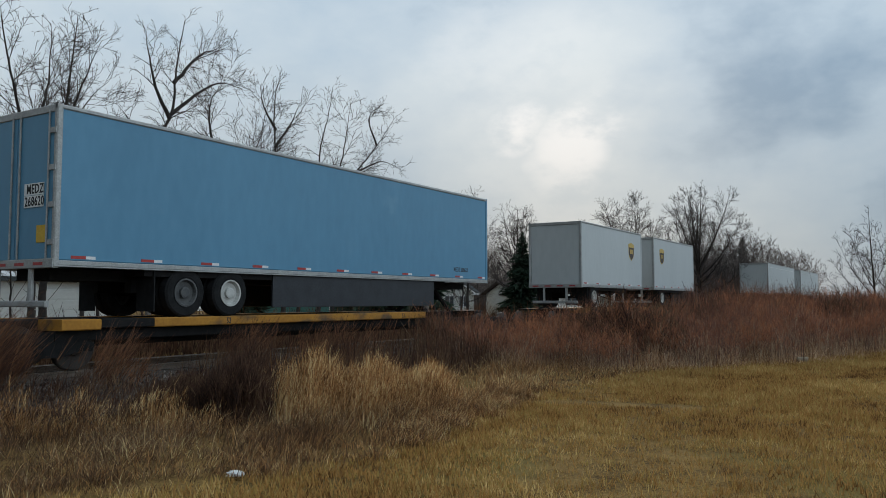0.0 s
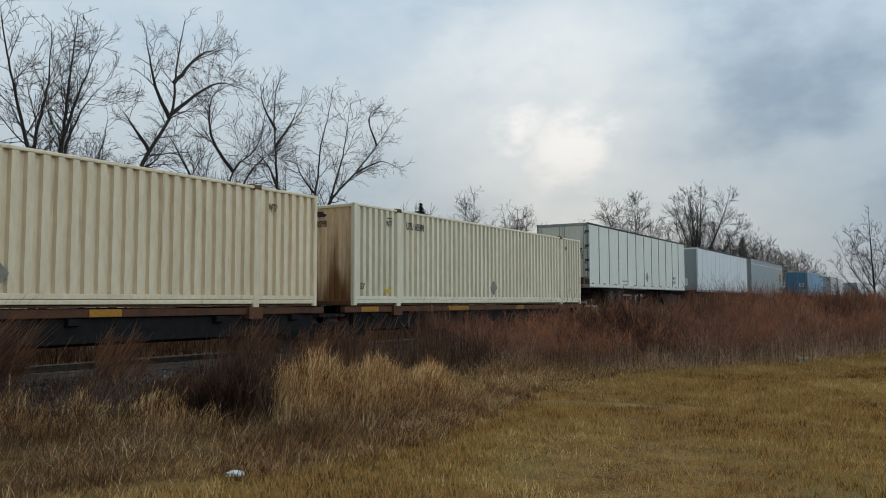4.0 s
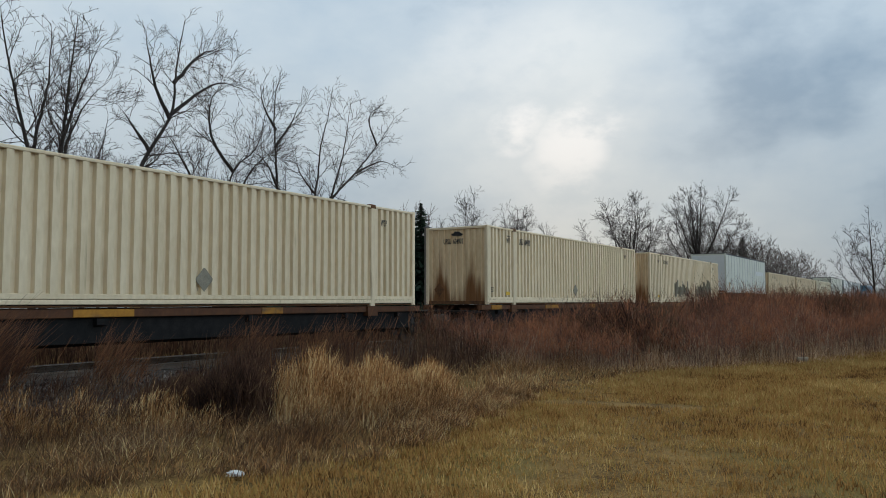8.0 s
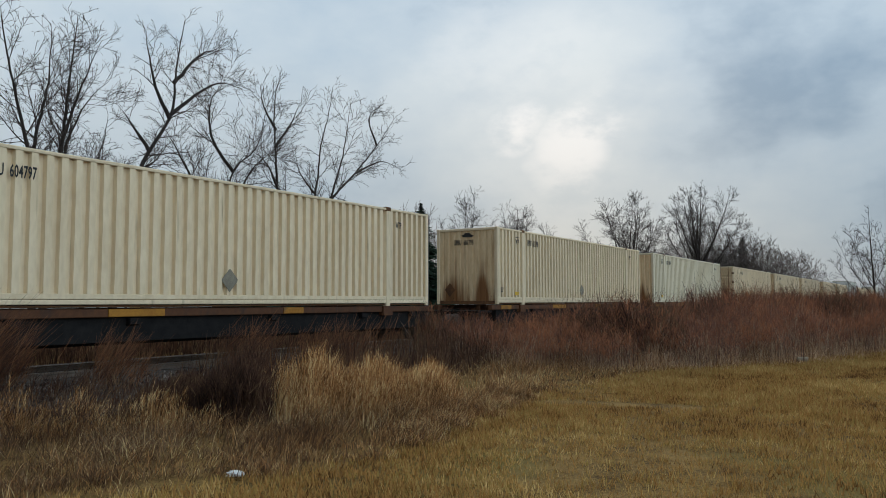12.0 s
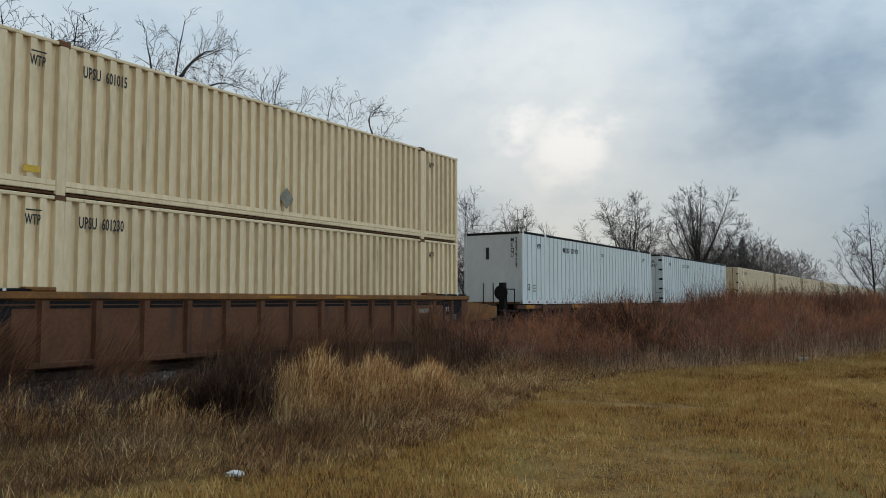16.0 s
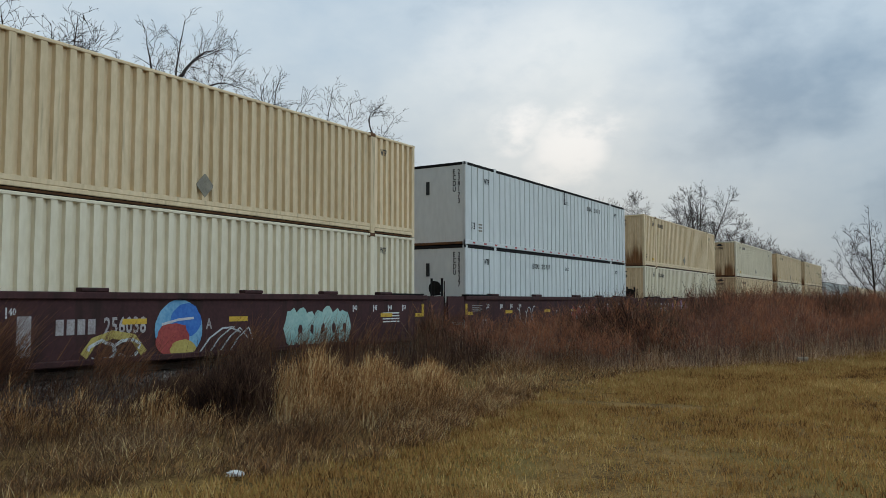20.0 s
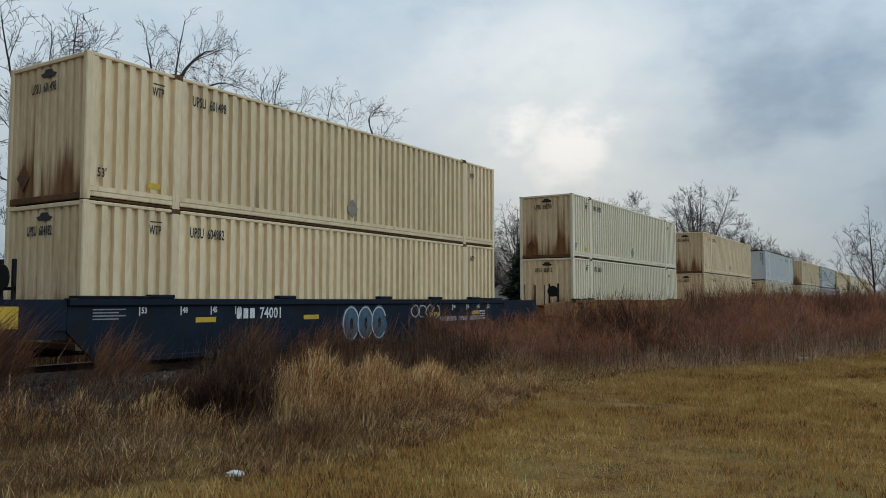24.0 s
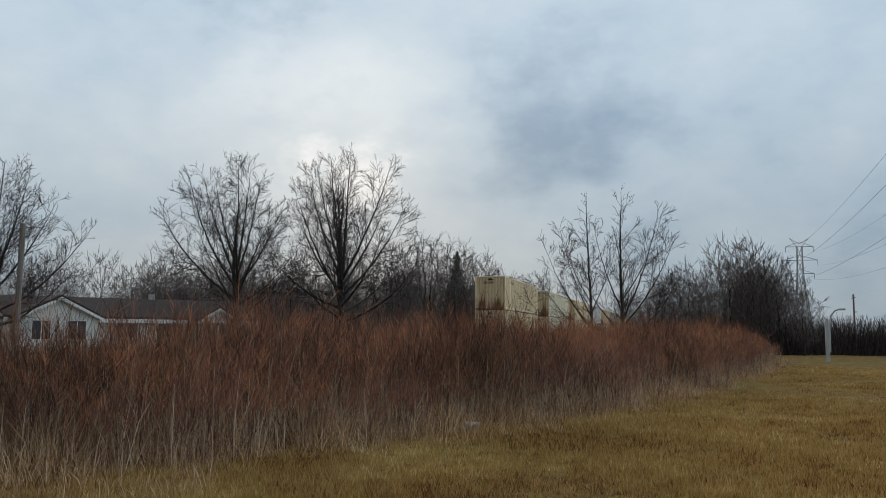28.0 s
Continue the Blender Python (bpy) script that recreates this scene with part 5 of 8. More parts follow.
def scrawl(car, y0, y1, z0, z1, mat, seed, width=0.035, loops=6, x=1.466):
    rng = random.Random(seed)
    for k in range(loops):
        cy, cz = y0 + (y1 - y0) * (k + 0.5) / loops, (z0 + z1) / 2
        ry, rz = (y1 - y0) / loops * 0.55, (z1 - z0) / 2
        a0 = rng.uniform(0, 6.28)
        pts = [(cy + ry * math.cos(a0 + a) * rng.uniform(0.7, 1.1), cz + rz * math.sin(a0 + a) * rng.uniform(0.7, 1.05)) for a in np.linspace(0, rng.uniform(3.5, 6.2), 12)]
        stroke(car, pts, width, mat, x)


def marks(car, s, paint):
    """Panels, numbers and graffiti on a well car's side."""
    x, z_chord = 1.464, 1.265 if paint is YELLOW_STEEL else 1.385
    if paint is not BROWN_STEEL and paint is not YELLOW_STEEL:
        for y in (2.55, 5.9, 8.6, 11.6, 14.2):
            part("yellow_panel", Shape().beam(x - 0.01, x + 0.004, y, y + 0.55, 0.86, 0.97, 0.003), YELLOW_PAINT, car, "yellow reflective panel")
        for y, t in ((1.2, "53"), (2.2, "48"), (3.0, "45"), (3.7, "40"), (13.0, "40"), (13.9, "45"), (14.6, "48"), (15.3, "53")):
            words_on(car, t, 0.14, WHITE_PAINT, (x + 0.002, y, 1.07), name="stencil")
            part("length_mark", Shape().box(x - 0.01, x + 0.003, y - 0.05, y - 0.025, 1.02, 1.20), WHITE_PAINT, car)
        for y, w in ((-0.30, 0.12), (16.28, 0.12)) if paint is MAROON_STEEL else ((-1.7, 0.45),):
            part("yellow_corner", Shape().box(x - 0.01, x + 0.003, y, y + w, 0.84, 1.22), YELLOW_PAINT, car, "yellow corner marking")
        for y in (-0.18, 15.93) if paint is MAROON_STEEL else ():
            part("yellow_corner", Shape().box(x - 0.01, x + 0.003, y, y + 0.34, 0.84, 0.95), YELLOW_PAINT, car)
        for k in range(4):
            part("small_print", Shape().box(x - 0.01, x + 0.002, 0.15, 0.85 - 0.15 * (k % 2), 1.14 - 0.06 * k, 1.165 - 0.06 * k), PALE_PRINT, car)
            part("small_print", Shape().box(x - 0.01, x + 0.002, 14.3, 15.1, 0.95 - 0.08 * k, 0.985 - 0.08 * k), WHITE_PAINT, car)
    if s == -486.25:
        for k in range(4):
            part("company_initial", Shape().box(x - 0.01, x + 0.003, 4.55 + 0.21 * k, 4.70 + 0.21 * k, 0.70, 0.98), PALE_PAINT, car, "white company initials, plain bars")
        words_on(car, "256038", 0.36, PALE_PAINT, (x + 0.002, 5.5, 0.70), name="number_stencil", narrow=0.68)
        words_on(car, "A", 0.26, PALE_PAINT, (x + 0.002, 7.95, 0.72), name="stencil")
        blob(car, 7.25, 0.74, 0.60, 0.60, GRAFFITI[0], x, 3, 28, 0.02)
        blob(car, 7.42, 0.92, 0.38, 0.34, GRAFFITI[7], x + 0.004, 6, 22, 0.08)
        blob(car, 7.1, 0.52, 0.42, 0.36, GRAFFITI[1], x + 0.008, 4, 22, 0.10)
        blob(car, 7.35, 0.34, 0.34, 0.18, GRAFFITI[6], x + 0.012, 9, 18, 0.15)
        stroke(car, [(6.8, 0.84), (7.2, 0.93), (7.6, 0.96)], 0.05, GRAFFITI[3], x + 0.017)
        stroke(car, [(5.1, 0.30), (5.3, 0.56), (5.7, 0.68), (6.15, 0.60), (6.4, 0.30)], 0.16, GRAFFITI[6], x)
        scrawl(car, 5.2, 6.3, 0.2, 0.58, GRAFFITI[3], 5, 0.06, 2, x + 0.006)
        for k in range(4):
            stroke(car, [(7.8 + 0.28 * k, 0.24), (8.05 + 0.28 * k, 0.52), (8.4 + 0.26 * k, 0.72), (8.75 + 0.2 * k, 0.74 - 0.12 * k)], 0.035, GRAFFITI[3], x)
        for k in range(7):
            blob(car, 10.6 + 0.33 * k, 0.66 + 0.05 * math.sin(2 * k), 0.27, 0.46, GRAFFITI[2], x + 0.0006 * k, 20 + k, 14, 0.13)
        for k in range(5):
            blob(car, 10.9 + 0.42 * k, 0.62, 0.07, 0.13, MAROON_STEEL, x + 0.008, 30 + k, 8, 0.3)
        words_on(car, "53", 0.42, PALE_PAINT, (x + 0.002, 0.5, 0.40), name="stencil")
        part("white_streak", Shape().box(x - 0.01, x + 0.003, 3.85, 4.1, 0.35, 1.05), PALE_PAINT, car)
    elif s == -467.04:
        scrawl(car, 3.3, 5.2, 0.4, 1.1, GRAFFITI[3], 12, 0.03, 4)
        words_on(car, "C", 0.26, PALE_PAINT, (x + 0.002, 7.0, 0.72), name="stencil")
        for k in range(8):
            blob(car, 8.9 + 0.60 * k, 0.66, 0.30, 0.42, GRAFFITI[1], x + 0.0004 * k, 40 + k, 16, 0.14)
            scrawl(car, 8.62 + 0.60 * k, 9.18 + 0.60 * k, 0.24, 1.08, GRAFFITI[3], 60 + k, 0.035, 1, x + 0.008)
        scrawl(car, 13.6, 14.4, 0.4, 1.0, GRAFFITI[2], 13, 0.03, 4)
        words_on(car, "53", 0.42, PALE_PAINT, (x + 0.002, 0.8, 0.32), name="stencil")
    elif s == -447.72:
        for k in range(9):
            blob(car, 4.75 + 0.33 * k, 0.74 + 0.2 * (k % 2), 0.36, 0.38, GRAFFITI[(5, 4, 3, 1, 4, 5, 3, 4, 5)[k]], x + 0.0012 * k, 80 + k, 14, 0.22)
        for k in range(6):
            blob(car, 5.0 + 0.45 * k, 0.45 + 0.12 * (k % 2), 0.24, 0.22, GRAFFITI[(2, 3, 4, 5, 1, 4)[k]], x + 0.012 + 0.001 * k, 180 + k, 12, 0.25)
        scrawl(car, 4.7, 7.5, 0.35, 1.12, GRAFFITI[3], 90, 0.035, 7, x + 0.02)
        scrawl(car, 2.0, 4.0, 0.25, 0.95, GRAFFITI[3], 91, 0.045, 5)
        scrawl(car, 9.6, 13.3, 0.62, 1.15, GRAFFITI[2], 92, 0.028, 9)
        words_on(car, "256", 0.34, PALE_PAINT, (x + 0.002, 4.2, 0.66), name="number_stencil", narrow=0.68)
        words_on(car, "53", 0.42, PALE_PAINT, (x + 0.002, 0.6, 0.36), name="stencil")
    elif s == -579.13:
        for k in range(3):
            part("company_initial", Shape().box(x - 0.01, x + 0.003, 3.7 + 0.20 * k, 3.84 + 0.20 * k, 0.92, 1.15), WHITE_PAINT, car, "white company initials, plain bars")
        words_on(car, "74001", 0.29, WHITE_PAINT, (x + 0.002, 4.4, 0.92), name="number_stencil", narrow=0.8)
        for y0, y1 in ((12.2, 13.2), (13.35, 13.9), (14.05, 14.75)):
            part("company_name", Shape().box(x - 0.01, x + 0.003, y0, y1, 0.68, 0.82), PALE_PAINT, car, "white company lettering, a plain bar")
        for k in range(3):
            blob(car, 7.75 + 0.62 * k, 0.72, 0.36, 0.46, FADED_BLUE, x + 0.0008 * k, 195 + k, 16, 0.14)
            stroke(car, [(7.75 + 0.62 * k + 0.33 * math.cos(a), 0.72 + 0.43 * math.sin(a)) for a in np.linspace(0.4, 5.6, 14)], 0.04, GRAFFITI[3], x + 0.006)
            blob(car, 7.77 + 0.62 * k, 0.70, 0.07, 0.17, NAVY_STEEL, x + 0.008, 205 + k, 10, 0.15)
        scrawl(car, 10.6, 12.2, 0.8, 1.2, GRAFFITI[3], 96, 0.035, 4)
    else:
        if s == -509.59:
            scrawl(car, 4.3, 5.0, 0.5, 1.15, GREY_PLACARD, 509, 0.012, 5, 1.47)
            words_on(car, "DTTX", 0.30, PALE_PAINT, (1.463, 1.90, 0.62), name="number_stencil", narrow=0.62)
            words_on(car, "659885", 0.30, PALE_PAINT, (1.463, 2.92, 0.62), name="number_stencil", narrow=0.62)
            part("company_mark", Shape().box(1.455, 1.466, 11.3, 11.95, 0.66, 0.88), PALE_PAINT, car, "worn company mark, a plain bar")
        elif s == -405.11:
            words_on(car, "1257", 0.28, PALE_PAINT, (1.463, 1.9, 0.58), name="number_stencil", narrow=0.55)
        else:
            part("company_mark", Shape().box(1.455, 1.466, 13.6, 14.1, 0.95, 1.08), GREY_PLACARD, car, "worn company mark, a plain bar")
        for y in (7.2, 9.6):
            part("chord_stencil", Shape().box(1.52, 1.532, y, y + 0.9, z_chord, z_chord + 0.05), OCHRE_RUST if paint is YELLOW_STEEL else YELLOW_STEEL, car, "faded ochre stencil, a plain bar")
    if s in (-486.25, -467.04, -447.72, -579.13, -555.73):
        part("brake_platform", Shape().beam(0.62, 0.69, -1.15, -1.08, 1.1, 2.05).beam(1.02, 1.09, -1.15, -1.08, 1.1, 2.05).beam(0.62, 1.09, -1.14, -1.09, 1.5, 1.56).disc((0.85, -1.22, 1.72), "y", 0.24, 0.02, 16), BLACK_STEEL, car, "black brake stand")


# ---- dry grass, weeds ----
def stems(name, label, category, mat, x, y, z, height, width, lean, rng, droop=0.3, wind=(0.0, 0.0)):
    """One object of bent blades: arrays of foot places, heights and widths."""
    n = len(x)
    a = rng.uniform(0, 2 * np.pi, n)
    turn = rng.uniform(0, np.pi, n)
    wx, wy = np.cos(turn) * width / 2, np.sin(turn) * width / 2
    lx, ly = (np.cos(a) * lean + wind[0]) * height, (np.sin(a) * lean + wind[1]) * height
    v = np.empty((n, 6, 3), np.float32)
    for k, (f, wk) in enumerate(((0.0, 1.0), (0.55, 0.8), (1.0, 0.25))):
        bend = f ** 1.6
        for j, sgn in enumerate((-1, 1)):
            v[:, 2 * k + j, 0] = x + lx * bend + sgn * wx * wk
            v[:, 2 * k + j, 1] = y + ly * bend + sgn * wy * wk
            v[:, 2 * k + j, 2] = z + height * (f - droop * lean * f * f)
    base = np.arange(n)[:, None] * 6
    idx = np.concatenate([base + np.array([0, 1, 3, 2]), base + np.array([2, 3, 5, 4])], 1)
    return tagged(new(name, quick_mesh(name, v, idx, 4, mat)), label, category, kind="stuff")


def sprays(name, label, category, mat, x, y, z, size, rng, per=7, width=0.006, up=0.9, lean=0.0, spread=0.55):
    """Feathery tops: several fine twigs that fan out from each point."""
    x, y, z, size = (np.repeat(q, per) for q in (x, y, z, size))
    n = len(x)
    a, s = rng.uniform(0, 2 * np.pi, n), rng.uniform(0.1, spread, n)
    f = rng.uniform(0.0, 0.6, n) * size
    dx, dy, dz = np.cos(a) * s, np.sin(a) * s + lean, up
    ln = size * rng.uniform(0.35, 0.7, n)
    t = rng.uniform(0, np.pi, n)
    wx, wy = np.cos(t) * width, np.sin(t) * width
    v = np.empty((n, 4, 3), np.float32)
    for k, (g, wk) in enumerate(((0, 1.0), (1, 0.3))):
        for j, sgn in enumerate((-1, 1)):
            i = 2 * k + (j if k == 0 else 1 - j)
            v[:, i, 0], v[:, i, 1], v[:, i, 2] = x + dx * ln * g + sgn * wx * wk, y + dy * ln * g + sgn * wy * wk, z + f + dz * ln * g
    return tagged(new(name, quick_mesh(name, v, np.arange(4 * n), 4, mat)), label, category, kind="stuff")


def along(front, t, depth, push):
    """Points at fraction t along a line of (x, y), set back by depth along push."""
    front = np.array(front, float)
    seg = np.hypot(*np.diff(front, axis=0).T)
    acc = np.concatenate([[0], np.cumsum(seg)]) / seg.sum()
    return np.interp(t, acc, front[:, 0]) + depth * push[0], np.interp(t, acc, front[:, 1]) + depth * push[1]


STALK = blades("dry_stalks", [(0.085, 0.05, 0.044), (0.19, 0.11, 0.082), (0.36, 0.235, 0.158), (0.6, 0.45, 0.3)], 0.5, clump=5.0, loose=0.45)
RED_TOP = blades("red_brown_seed_heads", [(0.090, 0.054, 0.050), (0.18, 0.088, 0.064), (0.36, 0.148, 0.078), (0.52, 0.23, 0.11)], 0.35, clump=2.6, loose=0.34)
DARK_WEED = blades("dark_dead_weeds", [(0.0351, 0.0218, 0.0174), (0.0663, 0.0359, 0.0255), (0.117, 0.0624, 0.0389), (0.218, 0.14, 0.0805)], 0.8, clump=4.0, loose=0.4)
WEED_TOP = blades("dark_red_seed_heads", [(0.0475, 0.0266, 0.0194), (0.095, 0.0475, 0.0307), (0.19, 0.0836, 0.042), (0.285, 0.142, 0.0727)], 0.5, clump=2.2, loose=0.4)
TAN = blades("tan_dry_grass", [(0.0966, 0.0451, 0.0215), (0.29, 0.142, 0.0562), (0.58, 0.314, 0.129), (0.85, 0.676, 0.354)], 0.6, clump=4.5, loose=0.5)
FRINGE = blades("pale_dry_grass", [(0.114, 0.0571, 0.031), (0.311, 0.172, 0.0894), (0.529, 0.327, 0.178), (0.747, 0.54, 0.358)], 0.6, clump=4.5, loose=0.5)
STRAW = blades("brown_straw", [(0.0404, 0.0227, 0.0169), (0.0888, 0.0484, 0.029), (0.169, 0.0987, 0.0533), (0.323, 0.214, 0.125)], 0.6, clump=3.5, loose=0.5)
BLADE = blades("short_lawn_grass", [(0.125, 0.064, 0.024), (0.315, 0.172, 0.057), (0.49, 0.285, 0.100), (0.335, 0.236, 0.072), (0.64, 0.45, 0.19)], 0.42, clump=2.4, loose=0.42)
FRONT_A = [(-8.7, 16.4), (-7.4, 17.4), (-5.4, 19.4), (-3.4, 23.4), (-1.6, 31.4)]
FRONT_B = [(-10.2, 38.8), (-7.0, 41.0), (-3.2, 47.0), (0.0, 56.5), (3.2, 72.0), (5.6, 88.0)]


def build_thickets():
    rng = np.random.default_rng(4)
    for front, push, n, deep, h0, h1 in ((FRONT_A, (-0.93, 0.36), 17000, 4.4, 1.15, 1.95), (FRONT_B, (-0.9, 0.43), 34000, 9.0, 1.75, 2.0)):
        t = rng.uniform(0, 1, n)
        d = rng.uniform(0, 1, n) ** 1.5 * deep
        x, y = along(front, t, d, push)
        jag = 0.45 * np.sin(t * 37) + 0.35 * np.sin(t * 91 + 1) + rng.normal(0, 0.25, n)
        x, y = x + jag * push[0], y + jag * push[1]
        keep = (x > -12.0) & (np.sin(x * 3.7 + np.sin(y * 2.9)) * np.sin(y * 3.3) + rng.normal(0, 0.5, n) > -0.75)
        x, y, t, d = x[keep], y[keep], t[keep], d[keep]
        m = len(x)
        mound = 1 + 0.12 * np.sin(x * 0.9 + y * 0.7) + 0.10 * np.sin(x * 2.3 - y * 1.6) + 0.07 * np.sin(x * 5.1 + y * 4.3)
        h = (h0 + (h1 - h0) * t) * (0.62 + 0.38 * np.minimum(1, d / 1.8)) * rng.beta(3.2, 1.6, m) * 1.16 * mound
        stems("thicket", "tall thicket of dry brown weeds beside the lawn", "weeds", STALK, x, y, np.zeros(m), h * 0.85, rng.uniform(0.006, 0.014, m), rng.uniform(0.02, 0.55, m) ** 1.3, rng)
        pick = rng.uniform(0, 1, m) < 0.62
        sprays("seed_heads", "feathery red-brown seed heads on tall weeds", "weeds", RED_TOP, x[pick], y[pick], h[pick] * rng.uniform(0.36, 0.80, pick.sum()), h[pick] * 0.36, rng, 9 if front is FRONT_A else 12, 0.0045, 0.7, lean=0.12, spread=1.0)
        # dark brush inside the weeds
        pick = (d > 0.5) & (np.sin(x * 0.8 + 2.0 * np.sin(y * 0.33)) + rng.normal(0, 0.3, m) > 0.25)
        sprays("purple_brush", "dark purple-brown twiggy patches among the weeds", "weeds", DARK_WEED, x[pick], y[pick], h[pick] * 0.35, h[pick] * 0.72, rng, 4, 0.006)
        # pale broken stalks that show at the front
        pick = (d < 2.2) & (np.sin(x * 4.1 + y * 2.2) + np.sin(x * 1.3 - y * 3.1) + rng.normal(0, 0.9, m) > (0.3 if front is FRONT_A else -0.5))
        q = pick.sum()
        stems("pale_stalks", "pale bent stalks at the front of the weeds", "weeds", PALE, x[pick] + rng.normal(0, 0.2, q), y[pick] + rng.normal(0, 0.2, q), np.zeros(q),
              rng.uniform(0.15, 0.92, q) * h[pick], rng.uniform(0.006, 0.014, q), rng.uniform(0.05, 0.6, q), rng)
    # sparse weeds between the lawn and the rails, leaning with the wind
    n = 5200
    y = rng.uniform(1, 34, n)
    x = np.where(y > 13, rng.uniform(-12.7, -10.3, n), rng.uniform(-13.1, -11.5, n)) + 0.3 * np.sin(y * 1.7)
    clump = np.sin(y * 2.3 + x) + np.sin(y * 0.9 + 2) + rng.normal(0, 0.35, n) > 0.40
    x, y = x[clump], y[clump]
    m = len(x)
    h = rng.beta(2.0, 2.3, m) * 1.25 * (1 + 0.18 * np.sin(y * 1.3) + 0.12 * np.sin(y * 3.1 + 1)) + 0.15
    stems("trackside_weeds", "sparse dead red-brown weeds along the ballast", "weeds", DARK_WEED, x, y, np.full(m, 0.02), h, rng.uniform(0.005, 0.010, m), rng.uniform(0.05, 0.45, m), rng, wind=(-0.02, 0.45))
    sprays("trackside_seed_heads", "wispy red-brown tops of dead weeds", "weeds", WEED_TOP, x, y + 0.3 * h, h * 0.38, h * 0.72, rng, 9, 0.005, lean=0.7)
    # dark dead weeds in a thick stand on the slope, and thinner ones behind it
    n = 6500
    t, d = rng.uniform(0, 1, n), rng.uniform(0, 1, n) ** 1.2 * 2.0
    x, y = along([(-8.9, 6.7), (-7.9, 7.1), (-7.45, 7.6)], t, d, (-0.72, 0.69))
    x, y = x + rng.normal(0, 0.10, n), y + rng.normal(0, 0.08, n)
    h = rng.uniform(0.25, 0.88, n) * (0.45 + 0.6 * t) * (1 + 0.18 * np.sin(x * 5 + y * 3))
    stems("dark_weeds", "stand of dark brown dead weeds on the stony slope", "weeds", DARK_WEED, x, y, np.zeros(n), h, rng.uniform(0.005, 0.012, n), rng.uniform(0.05, 0.4, n), rng, wind=(0.0, 0.08))
    pick = rng.uniform(0, 1, n) < 0.35
    sprays("dark_weed_heads", "dark twiggy heads of dead weeds", "weeds", DARK_WEED, x[pick], y[pick], h[pick] * 0.5, h[pick] * 0.45, rng, 6, 0.006, spread=0.9)
    n = 3800
    x, y = rng.uniform(-11.4, -8.6, n), rng.uniform(9.4, 17.0, n)
    stems("dark_weeds", "dark brown dead weeds behind the tall grass", "weeds", DARK_WEED, x, y, np.zeros(n), rng.uniform(0.3, 1.0, n) * (1 + 0.2 * np.sin(y * 2)), rng.uniform(0.005, 0.012, n), rng.uniform(0.05, 0.3, n), rng, wind=(0.0, 0.12))
    # grey-brown weeds between the stones
    n = 7000
    x, y = rng.uniform(-12.0, -8.3, n), rng.uniform(1.5, 8.5, n)
    keep = np.sin(x * 2.1 + y * 1.1) + np.sin(x * 1.1 - y * 2.3) + rng.normal(0, 0.5, n) > 0.1
    x, y = x[keep], y[keep]
    m = len(x)
    stems("slope_weeds", "brown dead weeds between the stones", "weeds", STRAW, x, y, np.zeros(m), rng.uniform(0.08, 0.5, m) * (1 + 0.4 * np.sin(x * 3 + y * 2)), rng.uniform(0.005, 0.010, m), rng.uniform(0.1, 0.7, m), rng, wind=(0.0, 0.2))
    sprays("slope_weed_heads", "brown twiggy heads of weeds between the stones", "weeds", DARK_WEED, x[::3], y[::3], np.full(len(x[::3]), 0.12), rng.uniform(0.15, 0.5, len(x[::3])), rng, 5, 0.005, spread=0.9, lean=0.2)
    # tall pale grass by the lawn: a thick stand with a steep end, and a smaller one on the slope
    for line, n, deep, push, tall, fall in (([(-7.35, 7.55), (-6.5, 8.3), (-6.0, 9.2), (-6.3, 10.6)], 12000, 2.6, (-0.63, 0.77), 0.86, 0.52),
                                            ([(-9.3, 4.9), (-8.2, 5.7), (-7.4, 6.9)], 2400, 0.9, (-0.75, 0.66), 0.52, 0.1)):
        t = rng.uniform(0, 1, n)
        d = rng.uniform(0, 1, n) ** 0.8 * deep
        x, y = along(line, t, d, push)
        x, y = x + 0.12 * np.sin(y * 5) + rng.normal(0, 0.07, n), y + rng.normal(0, 0.08, n)
        tuft = 1 + 0.22 * np.sin(x * 6 + y * 4) + 0.16 * np.sin(x * 11 - y * 9)
        h = rng.uniform(0.30, 1.0, n) * tall * (0.40 + 0.60 * np.minimum(1, d / 0.7)) * (1.05 - fall * t) * tuft
        stems("dry_grass", "tall tan dry grass along the lawn edge", "grass", TAN, x, y, np.zeros(n), h * 0.92, rng.uniform(0.004, 0.009, n), rng.uniform(0.02, 0.5, n), rng, wind=(0.08, 0.06))
        sprays("grass_heads", "pale feathery heads of tall dry grass", "grass", TAN, x[::3], y[::3], h[::3] * 0.6, h[::3] * 0.36, rng, 4, 0.004, lean=0.2)
    # matted straw from the tall stands down to the mown lawn
    n = 64000
    y = rng.uniform(2.2, 12.5, n)
    front = np.interp(y, [2.2, 3.9, 5.4, 6.6, 8.0, 9.6, 12.5], [-7.0, -6.1, -5.35, -5.0, -4.95, -5.2, -6.0])
    back = np.interp(y, [2.2, 5.0, 7.5, 9.0, 12.5], [-10.5, -9.3, -7.2, -6.2, -6.6])
    f = rng.uniform(0, 1, n) ** 1.15
    x = front + (back - front) * f + 0.18 * np.sin(y * 6) + rng.normal(0, 0.10, n)
    keep = np.sin(x * 3.1 + y * 2.2) + 0.6 * np.sin(x * 7 - y * 5) + rng.normal(0, 0.7, n) > -0.55
    x, y, f = x[keep], y[keep], f[keep]
    m = len(x)
    tuft = 1 + 0.4 * np.sin(x * 5 + y * 4) * np.sin(x * 3 - y * 6)
    h = rng.uniform(0.05, 0.24, m) * (0.6 + 1.0 * f) * tuft
    pick = rng.uniform(0, 1, m) < np.interp(x, [-9, -6.5, -5.5], [0.10, 0.30, 0.45]) + np.interp(y, [7.5, 10], [0, 0.25])
